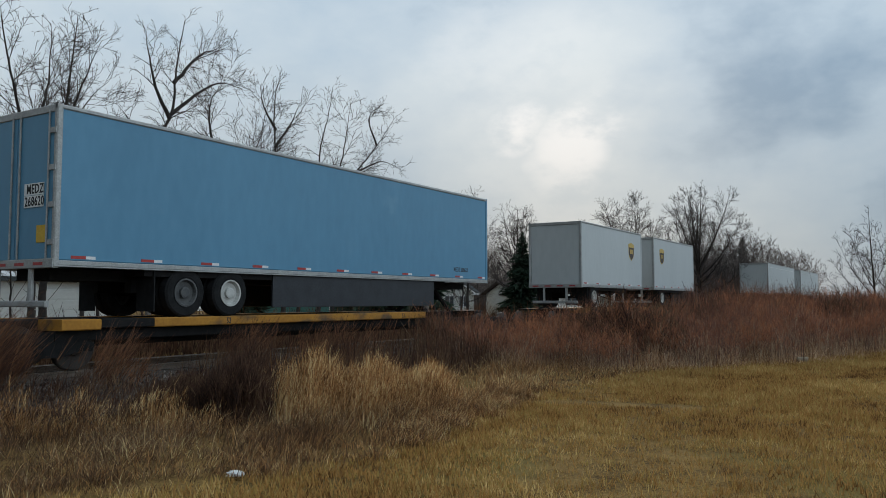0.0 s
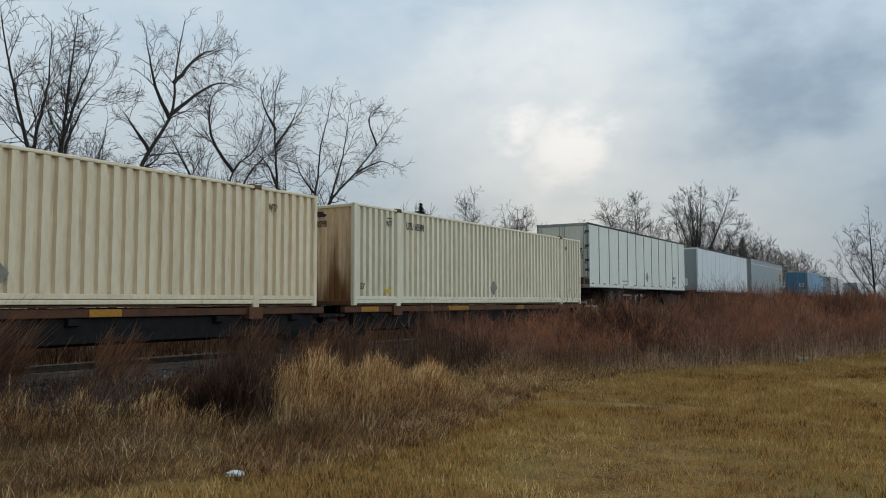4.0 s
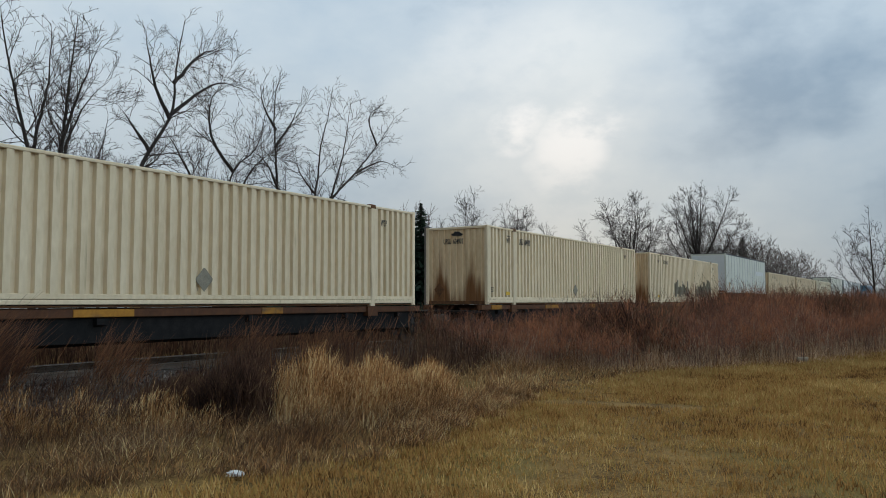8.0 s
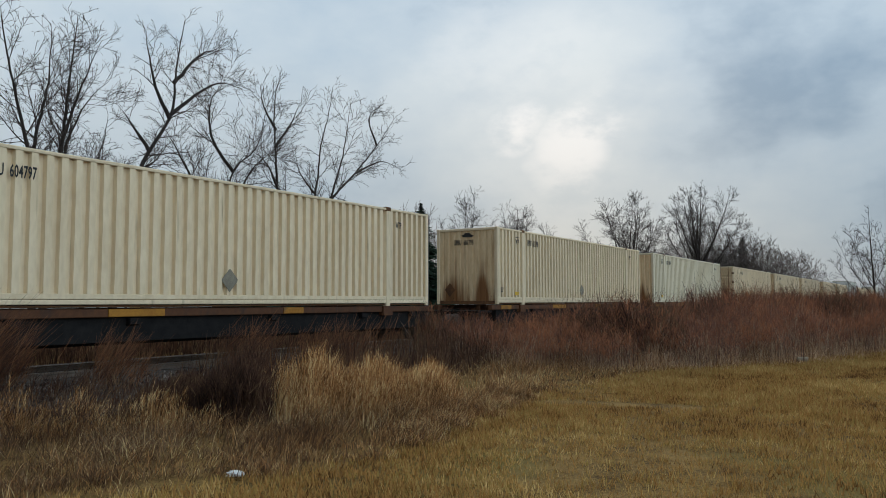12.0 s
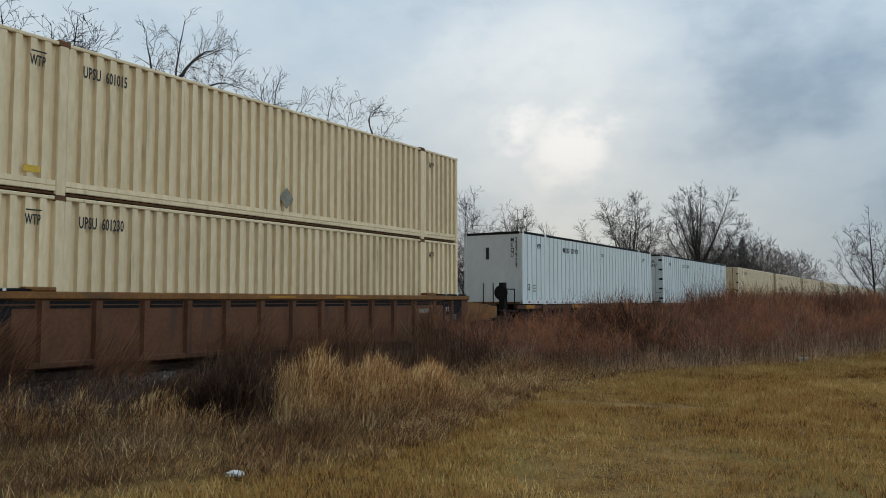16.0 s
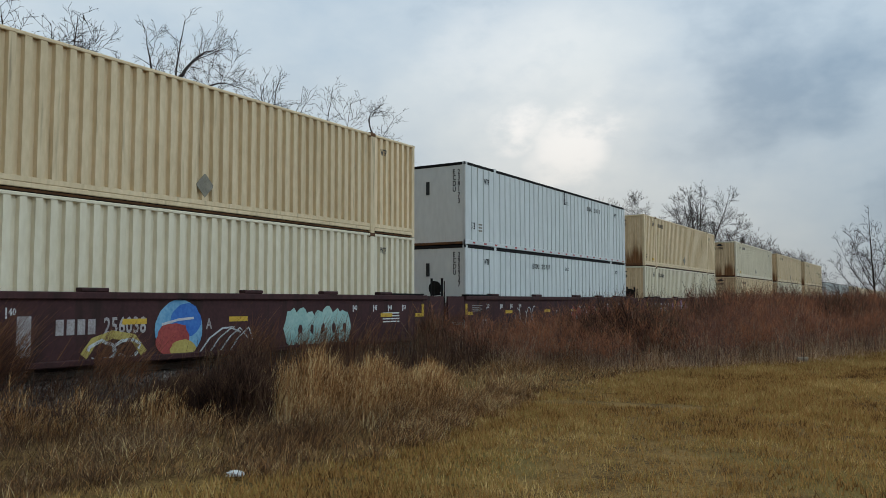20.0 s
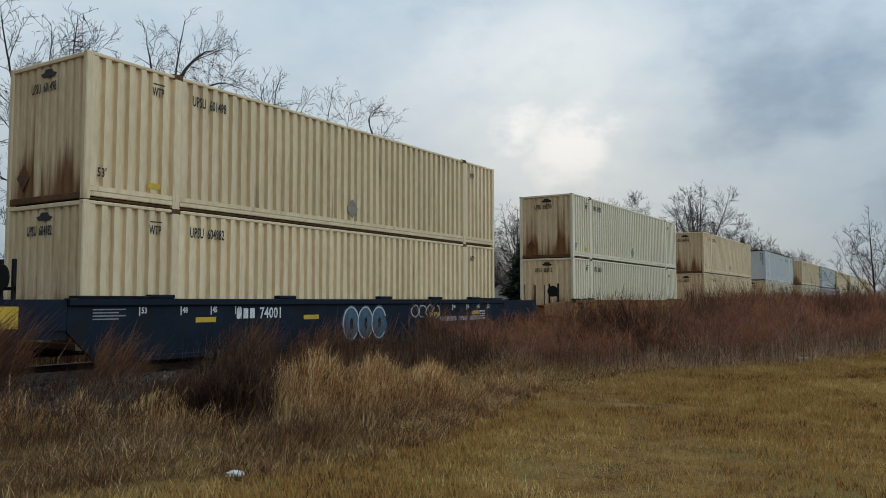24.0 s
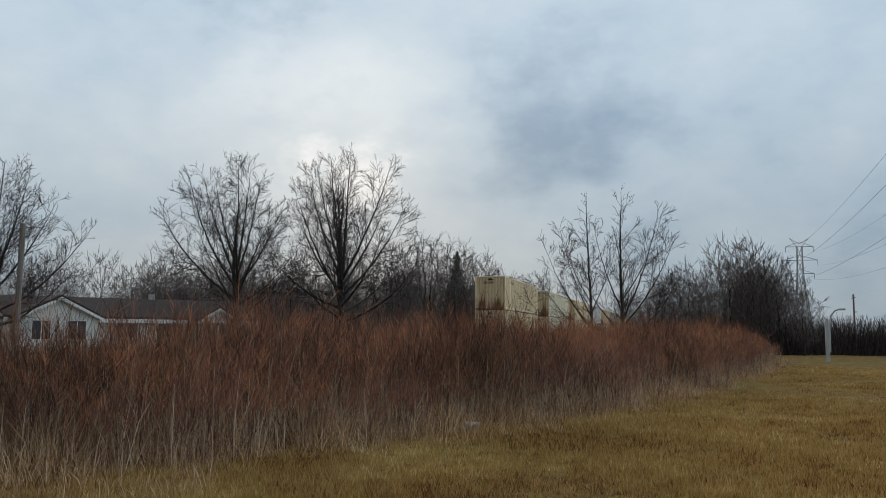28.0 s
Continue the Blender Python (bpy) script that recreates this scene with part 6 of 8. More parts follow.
    for sel, mat, label in ((pick, TAN, "straw-coloured tufts of fallen grass"), (~pick, STRAW, "brown matted tufts of dead grass")):
        k = sel.sum()
        stems("straw_tufts", label, "grass", mat, x[sel], y[sel], np.zeros(k), h[sel], rng.uniform(0.003, 0.0065, k), rng.uniform(0.2, 1.2, k), rng, wind=(0.15, 0.0))
    n = 24000
    y = rng.uniform(9.6, 21.0, n)
    front = np.interp(y, [9.6, 12.2, 14.0, 17.4, 21.0], [-5.4, -6.0, -5.6, -5.4, -4.0])
    f = rng.uniform(0, 1, n) ** 1.3
    x = front - 3.4 * f + 0.2 * np.sin(y * 5) + rng.normal(0, 0.15, n)
    keep = np.sin(x * 2.7 + y * 1.9) + 0.6 * np.sin(x * 6 - y * 5) + rng.normal(0, 0.6, n) > -0.6
    x, y, f = x[keep], y[keep], f[keep]
    m = len(x)
    h = rng.uniform(0.05, 0.22, m) * (0.55 + 1.5 * f) * (1 + 0.4 * np.sin(x * 5 + y * 4) * np.sin(x * 3 - y * 6))
    pick = rng.uniform(0, 1, m) < 0.55
    for sel, mat, label in ((pick, TAN, "straw-coloured tufts before the weeds"), (~pick, STRAW, "brown matted tufts before the weeds")):
        k = sel.sum()
        stems("straw_tufts", label, "grass", mat, x[sel], y[sel], np.zeros(k), h[sel], rng.uniform(0.005, 0.010, k), rng.uniform(0.2, 1.0, k), rng, wind=(0.12, 0.0))
    for front, n, push in ((FRONT_A, 9000, (0.93, -0.36)), (FRONT_B, 24000, (0.9, -0.43))):
        t = rng.uniform(0, 1, n)
        d = rng.uniform(0, 1, n) ** 1.4 * 1.7 - 0.4
        x, y = along(front, t, d, push)
        x, y = x + rng.normal(0, 0.2, n), y + rng.normal(0, 0.2, n)
        stems("grass_fringe", "tan tufts of dry grass in front of the weeds", "grass", FRINGE, x, y, np.zeros(n), rng.uniform(0.06, 0.46, n) * np.clip(1.25 - 0.8 * d, 0.25, 1.2) * (1 + 0.4 * np.sin(x * 3 + y * 2)), rng.uniform(0.006, 0.013, n), rng.uniform(0.15, 0.8, n), rng)
    n = 9000
    x, y = rng.uniform(-10.5, -2.4, n), rng.uniform(32.5, 41.8, n)
    keep = x < -2.4 - (y - 32.5) * 0.2
    x, y = x[keep], y[keep]
    m = len(x)
    stems("low_dry_grass", "low tangled dry grass by the weeds", "grass", FRINGE, x, y, np.zeros(m), rng.uniform(0.06, 0.36, m), rng.uniform(0.005, 0.012, m), rng.uniform(0.2, 0.8, m), rng)
    # weeds along the far side of the track
    n = 26000
    y = rng.uniform(-15, 75, n)
    x = rng.uniform(-23.5, -17.6, n)
    stems("far_side_weeds", "brown weeds along the far side of the track", "weeds", DARK_WEED, x, y, np.zeros(n), rng.uniform(0.3, 1.2, n), rng.uniform(0.015, 0.035, n), rng.uniform(0.1, 0.4, n), rng)
    # lawn blades in tufts, thickest where the camera stands near
    n = 40000
    r = rng.uniform(0, 1, n) ** 0.75
    y = 2.0 + r * 39
    x = -8.0 + rng.uniform(0, 1, n) * (6 + r * 17)
    edge = np.interp(y, [2.2, 3.9, 5.4, 6.6, 8, 9.6, 14, 19.4, 23.4, 31.4, 35, 40], [-6.9, -6.0, -5.3, -5.0, -5.0, -5.4, -6.0, -5.2, -3.0, -1.2, -6.0, -8.0])
    keep = x > edge
    n2 = 34000
    y2 = 39.0 + rng.uniform(0, 1, n2) ** 1.7 * 40
    x2 = 0.3 + (y2 - 34.4) * rng.uniform(-1.0, 0.27, n2)
    keep2 = x2 > np.interp(y2, [38, 41, 47, 56.5, 72], [-10, -6.8, -3.1, 0.1, 3.4])
    tx, ty = np.concatenate([x[keep], x2[keep2]]), np.concatenate([y[keep], y2[keep2]])
    each = rng.integers(0, len(tx), 720000)
    wild2 = rng.uniform(0, 1, len(tx))[each]
    loose = rng.uniform(0.03, 0.20, len(tx))[each]
    x, y = tx[each] + rng.normal(0, 1, len(each)) * loose, ty[each] + rng.normal(0, 1, len(each)) * loose
    worn = np.sin(x * 0.9 + 1.7 * np.sin(y * 0.55)) * np.sin(y * 0.8 + np.sin(x * 0.6)) + 0.35 * np.sin(x * 2.7 + y * 1.9)
    keep = (rng.uniform(0, 1, len(x)) < np.clip(1.05 + 0.4 * worn, 0.72, 1)) & ~((np.abs(y - 11.6 - 0.3 * (x + 5)) < 0.3) & (np.abs(x + 4.6) < 1.6))
    x, y, wild2, worn = x[keep], y[keep], wild2[keep], worn[keep]
    n = len(x)
    h = rng.uniform(0.03, 0.085, n) * (0.55 + 0.9 * wild2) * (1 + 0.25 * worn)
    a, t, k = rng.uniform(0, 6.283, n), rng.uniform(0, 3.1416, n), rng.uniform(0.15, 0.9, n)
    wide = rng.uniform(0.005, 0.012, n) * np.where(y > 34, 1.0 + (y - 38) / 30, 1.0 + (y - 6) / 24).clip(1, 2.4)
    v = np.stack([np.stack([x - np.cos(t) * wide, y - np.sin(t) * wide, np.full(n, -0.02)], 1), np.stack([x + np.cos(t) * wide, y + np.sin(t) * wide, np.full(n, -0.02)], 1),
                  np.stack([x + np.cos(a) * k * h, y + np.sin(a) * k * h, h], 1)], 1)
    tagged(new("lawn_grass", quick_mesh("lawn_grass", v, np.arange(3 * n), 3, BLADE)), "short dry golden-brown lawn grass with green patches", "grass", kind="stuff")
    # loose stones of the railway's shoulder
    n = 7000
    y = 1.0 + rng.uniform(0, 1, n) ** 1.4 * 24
    x = rng.uniform(-13.3, -9.2, n)
    s = rng.uniform(0.018, 0.042, n)
    base = np.array([(1, 0, 0), (0, 1, 0), (-1, 0, 0), (0, -1, 0), (0, 0, 1), (0, 0, -1)], float)
    v = base[None] * s[:, None, None] * rng.uniform(0.6, 1.3, (n, 6, 1))
    c, q = np.cos(rng.uniform(0, 6.28, n)), rng.uniform(-0.5, 0.5, n)
    v[:, :, 2] += v[:, :, 0] * q[:, None]
    v += np.stack([x, y, np.interp(x, [-13.3, -12.3, -11.6, -9.7, -9.2], [0.17, 0.17, 0.10, 0.0, 0.0]) + 0.01], 1)[:, None, :]
    tri = np.array([(0, 1, 4), (1, 2, 4), (2, 3, 4), (3, 0, 4), (1, 0, 5), (2, 1, 5), (3, 2, 5), (0, 3, 5)])
    idx = (np.arange(n)[:, None, None] * 6 + tri[None]).reshape(-1)
    tagged(new("ballast_stones", quick_mesh("ballast_stones", v, idx, 3, STONE)), "loose grey crushed stones beside the rails", "stones", kind="stuff")


PALE = blades("pale_stalks", [(0.30, 0.19, 0.115), (0.48, 0.33, 0.21), (0.66, 0.51, 0.34)], 0.9, through_light=0.25)
STONE = blades("crushed_stones", [(0.0322, 0.0242, 0.0207), (0.069, 0.054, 0.046), (0.121, 0.0989, 0.0862), (0.253, 0.213, 0.184)], 1.5, through_light=0.0, loose=0.6)


# ---- trees ----
def tree_segments(seed, height, radius=3.0, base=0.3, trunk=0.2, lean=(0, 0), points=640, step=0.34, rise=0.10, twigs=3, flat=1.0, low=0.35):
    """Segments (start, end, radius, radius, level, limb) of a bare tree grown towards points of its crown, its foot at the origin."""
    rng = np.random.default_rng(seed)
    # points to reach: a dome over a narrowing foot
    u = rng.uniform(0, 1, points * 4)
    prof = np.where(u < 0.5, low + (1 - low) * (u / 0.5) ** 0.8, np.sqrt(np.maximum(0, 1 - ((u - 0.5) / 0.5) ** 2)))
    rad, ang = np.sqrt(rng.uniform(0, 1, points * 4)), rng.uniform(0, 2 * np.pi, points * 4)
    keep = rng.uniform(0, 1, points * 4) < prof ** 2
    u, prof, rad, ang = u[keep][:points], prof[keep][:points], rad[keep][:points], ang[keep][:points]
    bump = 1 + 0.16 * np.sin(3 * ang + seed) + 0.12 * np.sin(5 * ang + 7 * u)
    z = height * (base + (1 - base) * u)
    goal = np.stack([np.cos(ang) * rad * prof * radius * bump + lean[0] * z, np.sin(ang) * rad * prof * radius * bump * flat + lean[1] * z, z], 1)
    # trunk
    node, parent = [np.zeros(3)], [-1]
    way = np.array([lean[0], lean[1], 1.0])
    while node[-1][2] < height * base * 1.05:
        w = way + rng.normal(0, 0.10, 3) * (1, 1, 0)
        node.append(node[-1] + w / np.linalg.norm(w) * step)
        parent.append(len(node) - 2)
    node = np.array(node)
    kids = np.zeros(len(node), int)
    diff = np.linalg.norm(goal[:, None] - node[None], axis=2)
    near, dist = diff.argmin(1), diff.min(1)
    alive = dist > step * 0.9
    for turn in range(110):
        alive &= kids[near] < 3
        if not alive.any():
            break
        pull = np.zeros((len(node), 3))
        to = goal[alive] - node[near[alive]]
        np.add.at(pull, near[alive], to / np.linalg.norm(to, axis=1)[:, None])
        grown = np.unique(near[alive])
        d = pull[grown]
        d /= np.linalg.norm(d, axis=1)[:, None] + 1e-6
        back = node[grown] - node[np.maximum(np.array(parent)[grown], 0)]
        d = d + 0.75 * back / step + np.array([0, 0, rise]) + rng.normal(0, 0.10, d.shape)
        fresh = node[grown] + d / np.linalg.norm(d, axis=1)[:, None] * step
        kids[grown] += 1
        first = len(node)
        node, kids = np.concatenate([node, fresh]), np.concatenate([kids, np.zeros(len(fresh), int)])
        parent += list(grown)
        diff = np.linalg.norm(goal[:, None] - fresh[None], axis=2)
        k, m = diff.argmin(1), diff.min(1)
        better = m < dist
        near[better], dist[better] = first + k[better], m[better]
        alive &= dist > step * 0.9
    parent = np.array(parent)
    # smooth curves along the branches
    for turn in range(4):
        total, count = np.zeros_like(node), np.zeros(len(node))
        np.add.at(total, parent[1:], node[1:])
        np.add.at(count, parent[1:], 1)
        inner = count > 0
        inner[0] = False
        i = np.flatnonzero(inner)
        node[i] = 0.5 * node[i] + 0.25 * node[parent[i]] + 0.25 * total[i] / count[i][:, None]
    # thickness from the tips down
    tips = np.ones(len(node))
    has = np.zeros(len(node), bool)
    has[parent[parent >= 0]] = True
    for i in range(len(node) - 1, 0, -1):
        if not has[i]:
            tips[i] = 1
        tips[parent[i]] += tips[i]
    size = np.maximum(trunk * (tips / tips[0]) ** 0.52, 0.007)
    size[0] *= 1.25
    # the leading shoot is the trunk; each branch off it is a limb
    heavy = np.zeros(len(node))
    lead = np.full(len(node), -1)
    for i in range(1, len(node)):
        p = parent[i]
        if tips[i] > heavy[p]:
            heavy[p], lead[p] = tips[i], i
    level, limb = np.zeros(len(node), int), np.zeros(len(node), int)
    count = 0
    for i in range(1, len(node)):
        p = parent[i]
        if level[p] == 0 and lead[p] == i and size[i] > trunk * 0.3:
            continue
        level[i] = 1 if size[i] > 0.022 else 2
        limb[i] = limb[p]
        if level[p] == 0:
            count += 1
            limb[i] = count
    out = []
    for i in range(1, len(node)):
        p = parent[i]
        thick = size[p] if lead[p] == i else min(size[p], size[i] * 1.15)
        out.append((node[p], node[i], thick, size[i], level[i], limb[i]))
    # fine twigs
    for i in range(1, len(node)):
        if size[i] > 0.03 or node[i][2] < height * base * 0.8:
            continue
        d = node[i] - node[parent[i]]
        for k in range(twigs if not has[i] else (1 if rng.random() < 0.5 else 0)):
            w = d / step + rng.normal(0, 0.38, 3) + np.array([0, 0, rise])
            w = w / np.linalg.norm(w) * rng.uniform(0.6, 1.8) * step * 1.45
            mid = node[i] + w * 0.5 + rng.normal(0, 0.015, 3)
            end = mid + w * 0.5 + np.array([0, 0, 0.05 * step])
            out.append((node[i], mid, 0.006, 0.005, 3, limb[i]))
            out.append((mid, end, 0.005, 0.003, 3, limb[i]))
    return out


def grow_tree(seed, stems_of, reach=2.0, bare=0.3, gap=0.38, up=0.03, drift=0.10, orders=2):
    """Segments of a bare tree: stems_of holds (radius at the foot, control points) of the trunk and then of its great limbs, its foot at the origin."""
    rng = random.Random(seed)
    gauss, segs = rng.gauss, []

    def shoot(p, d, length, r, group, left):
        step = 0.24 if left else 0.17
        n = max(2, round(length / step))
        owed = rng.uniform(-0.3, 0.6)
        for k in range(n):
            f = (k + 1) / n
            d = (d + Vector((gauss(0, drift), gauss(0, drift), gauss(0, drift) + up))).normalized()
            q = p + d * (length / n)
            r1 = max(r * (1 - 0.75 * f), 0.004)
            segs.append((tuple(p), tuple(q), max(r * (1 - 0.75 * k / n), 0.004), r1, 2 if left else 3, group))
            p = q
            owed += length / n / (gap * (0.62 if left == orders else 0.36))
            while left and owed > 1:
                owed -= 1
                side = d.cross(Vector((gauss(0, 1), gauss(0, 1), gauss(0, 1)))).normalized()
                a = rng.uniform(0.45, 1.0)
                shoot(p, d * math.cos(a) + side * math.sin(a), (0.25 + 0.5 * (1 - f)) * length * rng.uniform(0.55, 1.1) * (1 if left > 1 else 0.75) + 0.08, r1 * 0.6, group, left - 1)

    for number, (radius, points) in enumerate(stems_of):
        pts = [Vector(p) for p in points]
        pts = [pts[0] * 2 - pts[1]] + pts + [pts[-1] * 2 - pts[-2]]
        line = []
        for a, b, c, d in zip(pts, pts[1:], pts[2:], pts[3:]):
            n = max(1, round((c - b).length / 0.32))
            for k in range(n):
                t = k / n
                line.append(0.5 * (2 * b + (c - a) * t + (2 * a - 5 * b + 4 * c - d) * t * t + (3 * b - a - 3 * c + d) * t ** 3))
        line.append(pts[-2])
        line = [p + Vector((gauss(0, 0.014), gauss(0, 0.014), 0)) if 0 < k < len(line) - 1 else p for k, p in enumerate(line)]
        n, owed = len(line) - 1, 0.0
        for k in range(n):
            f = k / n
            r0, r1 = (max(radius * (1 - 0.93 * g ** 0.9), 0.011) for g in (f, (k + 1) / n))
            segs.append((tuple(line[k]), tuple(line[k + 1]), r0 * (1.25 if number == 0 and k == 0 else 1), r1, 0 if number == 0 else 1, number))
            d = (line[k + 1] - line[k])
            if f < (bare if number == 0 else 0.12):
                continue
            owed += d.length / gap
            while owed > 1:
                owed -= 1
                d.normalize()
                side = d.cross(Vector((gauss(0, 1), gauss(0, 1), gauss(0, 1)))).normalized()
                a = rng.uniform(0.5, 1.05)
                shoot(line[k + 1], d * math.cos(a) + side * math.sin(a), reach * (0.14 + 1.05 * math.sin(math.pi * (0.12 + 0.80 * f))) * rng.uniform(0.4, 1.15), max(r1 * 0.5, 0.008), number, orders)
    return segs


def limbs(height, fork, specs, radius, seed, trunk_lean=(0.0, 0.0)):
    """Stems for a broad tree: a trunk, and limbs of (start as a share of the height, azimuth, tilt from upright, length), arching upwards."""
    rng = random.Random(seed)
    top = Vector((trunk_lean[0] * height, trunk_lean[1] * height, height))
    out = [(radius, [(0, 0, 0), tuple(top * fork), tuple(top * (0.5 + fork / 2) + Vector((rng.gauss(0, 0.2), rng.gauss(0, 0.2), 0))), tuple(top)])]
    for start, azimuth, tilt, length in specs:
        p, a, t = top * start, radians(azimuth), radians(tilt)
        pts = [tuple(p)]
        for k in range(3):
            d = Vector((math.cos(a) * math.sin(t), math.sin(a) * math.sin(t), math.cos(t)))
            p = p + d * length / 3
            pts.append(tuple(p))
            t *= 0.78
            a += rng.gauss(0, 0.15)
        out.append((radius * (0.16 + 0.035 * length), pts))
    return out


def dome(height, radius, base, count, trunk, seed, side=0.0, towards=180.0, flat=0.5):
    """Stems for a round-headed tree: limbs that fan out from a low fork and end on a dome, wider towards one side."""
    rng = random.Random(seed)
    specs = []
    for k in range(count):
        f = (k + 0.5) / count
        azimuth, tilt, start = 137.5 * k + rng.gauss(0, 12), 74 - 66 * f ** 1.15 + rng.gauss(0, 4), base + 0.34 * f
        wide = radius * (1 + side * math.cos(radians(azimuth - towards)))
        t = radians(tilt * 0.80)
        length = 1 / math.sqrt((math.sin(t) / wide) ** 2 + (math.cos(t) / (height * (1 - start * flat))) ** 2)
        specs.append((start, azimuth, tilt, length * rng.uniform(0.82, 1.0)))
    return limbs(height * 0.96, base, specs, trunk, seed)


def tubes(name, segs, mat, sides):
    p, q = np.array([s[0] for s in segs]), np.array([s[1] for s in segs])
    r0, r1 = np.array([s[2] for s in segs]), np.array([s[3] for s in segs])
    d = q - p
    d /= np.linalg.norm(d, axis=1)[:, None] + 1e-9
    h = np.where(np.abs(d[:, 2:3]) < 0.9, [[0, 0, 1.0]], [[1.0, 0, 0]])
    u = np.cross(d, h)
    u /= np.linalg.norm(u, axis=1)[:, None]
    w = np.cross(d, u)
    n = len(segs)
    v = np.empty((n, 2 * sides, 3))
    for k in range(sides):
        c, s = math.cos(2 * math.pi * k / sides), math.sin(2 * math.pi * k / sides)
        o = u * c + w * s
        v[:, k], v[:, sides + k] = p + o * r0[:, None], q + o * r1[:, None]
    base = np.arange(n)[:, None] * 2 * sides
    idx = np.concatenate([base + np.array([k, (k + 1) % sides, sides + (k + 1) % sides, sides + k]) for k in range(sides)], 1)
    return quick_mesh(name, v, idx, 4, mat)


def grown_tree(x, y, seed, stems_of, label="tall bare leafless tree with grey-brown bark", group="bare trees", thin=0.010, **shape):
    segs = grow_tree(seed, stems_of, **shape)
    t = thing("bare_tree", label, "tree", group, Matrix.Translation((x, y, -0.05)))
    part("trunk", tubes("trunk", [s for s in segs if s[4] == 0], BARK, 8), BARK, t)
    fine = [(a, b, max(r, thin * (0.8 if l == 3 else 1)), max(q, thin * (0.6 if l == 3 else 0.85)), l, g) for a, b, r, q, l, g in segs if l >= 1]
    for g in sorted({s[5] for s in fine}):
        stout, twigs = [s for s in fine if s[5] == g and s[4] == 1], [s for s in fine if s[5] == g and s[4] > 1]
        limb = part("limb", tubes("limb", stout, BARK, 5), BARK, t) if stout else t
        if twigs:
            tagged(part("twig_spray", tubes("twig_spray", twigs, TWIG, 3), TWIG, limb), kind="stuff")
    return t


def bare_tree(x, y, height, seed, label="bare tree of the wood's edge", group="bare trees", thin=0.011, **shape):
    segs = tree_segments(seed, height, **shape)
    t = thing("bare_tree", label, "tree", group, Matrix.Translation((x, y, -0.05)))
    part("trunk", tubes("trunk", [s for s in segs if s[4] == 0], BARK, 8), BARK, t)
    fine = [(a, b, max(r, thin * (0.85 if l == 3 else 1)), max(q, thin * (0.55 if l == 3 else 0.85)), l, g) for a, b, r, q, l, g in segs if l >= 1]
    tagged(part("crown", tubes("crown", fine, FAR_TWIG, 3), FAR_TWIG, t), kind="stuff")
    return t


# distant twigs paler than dark_twig_bark: haze mixed into the bark colour
FAR_TWIG = material("haze_paled_twig_bark", (0.085, 0.066, 0.058), (0.14, 0.112, 0.10), 3.0, 0.95, bump=0)
UNDER = blades("dark_undergrowth", [(0.028, 0.022, 0.021), (0.050, 0.039, 0.036), (0.085, 0.065, 0.058), (0.12, 0.09, 0.078)], 0.1, through_light=0.1)
NEEDLES = blades("dark_spruce_needles", [(0.016, 0.026, 0.018), (0.031, 0.050, 0.034), (0.052, 0.078, 0.050)], 1.2)


def spruce(x, y, height, width, seed):
    rng = np.random.default_rng(seed)
    t = thing("spruce_tree", "dark green spruce with drooping boughs", "tree", "spruces", Matrix.Translation((x, y, 0)))
    part("trunk", Shape().tube((0, 0, -0.1), (0, 0, height * 0.97), 0.12, 7), BARK, t)
    verts = []
    n = int(height * 150)
    f = rng.uniform(0.06, 1.0, n) ** 0.9
    a = rng.uniform(0, 2 * np.pi, n)
    tier = 0.82 + 0.18 * np.sin(f * height * 5.0)
    r = width * 1.15 * (1.02 - f) ** 0.85 * tier * rng.uniform(0.7, 1.12, n)
    for k in range(7):
        g = ((k + rng.uniform(0, 1, n)) / 7) ** 0.7
        cx, cy, cz = np.cos(a) * r * g, np.sin(a) * r * g, f * height - 0.28 * r * g + 0.1 * r * g * g
        s = (0.15 + 0.14 * rng.uniform(0, 1, n)) * (1.15 - f)
        u = np.stack([np.cos(a + rng.normal(0, 0.5, n)), np.sin(a + rng.normal(0, 0.5, n)), rng.normal(-0.25, 0.25, n)], 1) * (s * 2.2)[:, None]
        w = np.stack([-np.sin(a), np.cos(a), rng.normal(0, 0.5, n)], 1) * (s * 0.45)[:, None]
        c = np.stack([cx, cy, cz], 1)
        verts.append(np.stack([c - u - w * 0.3, c - w, c + u, c + w], 1))
    v = np.concatenate(verts)
    part("crown", quick_mesh("crown", v, np.arange(len(v) * 4), 4, NEEDLES), NEEDLES, t)
    return t


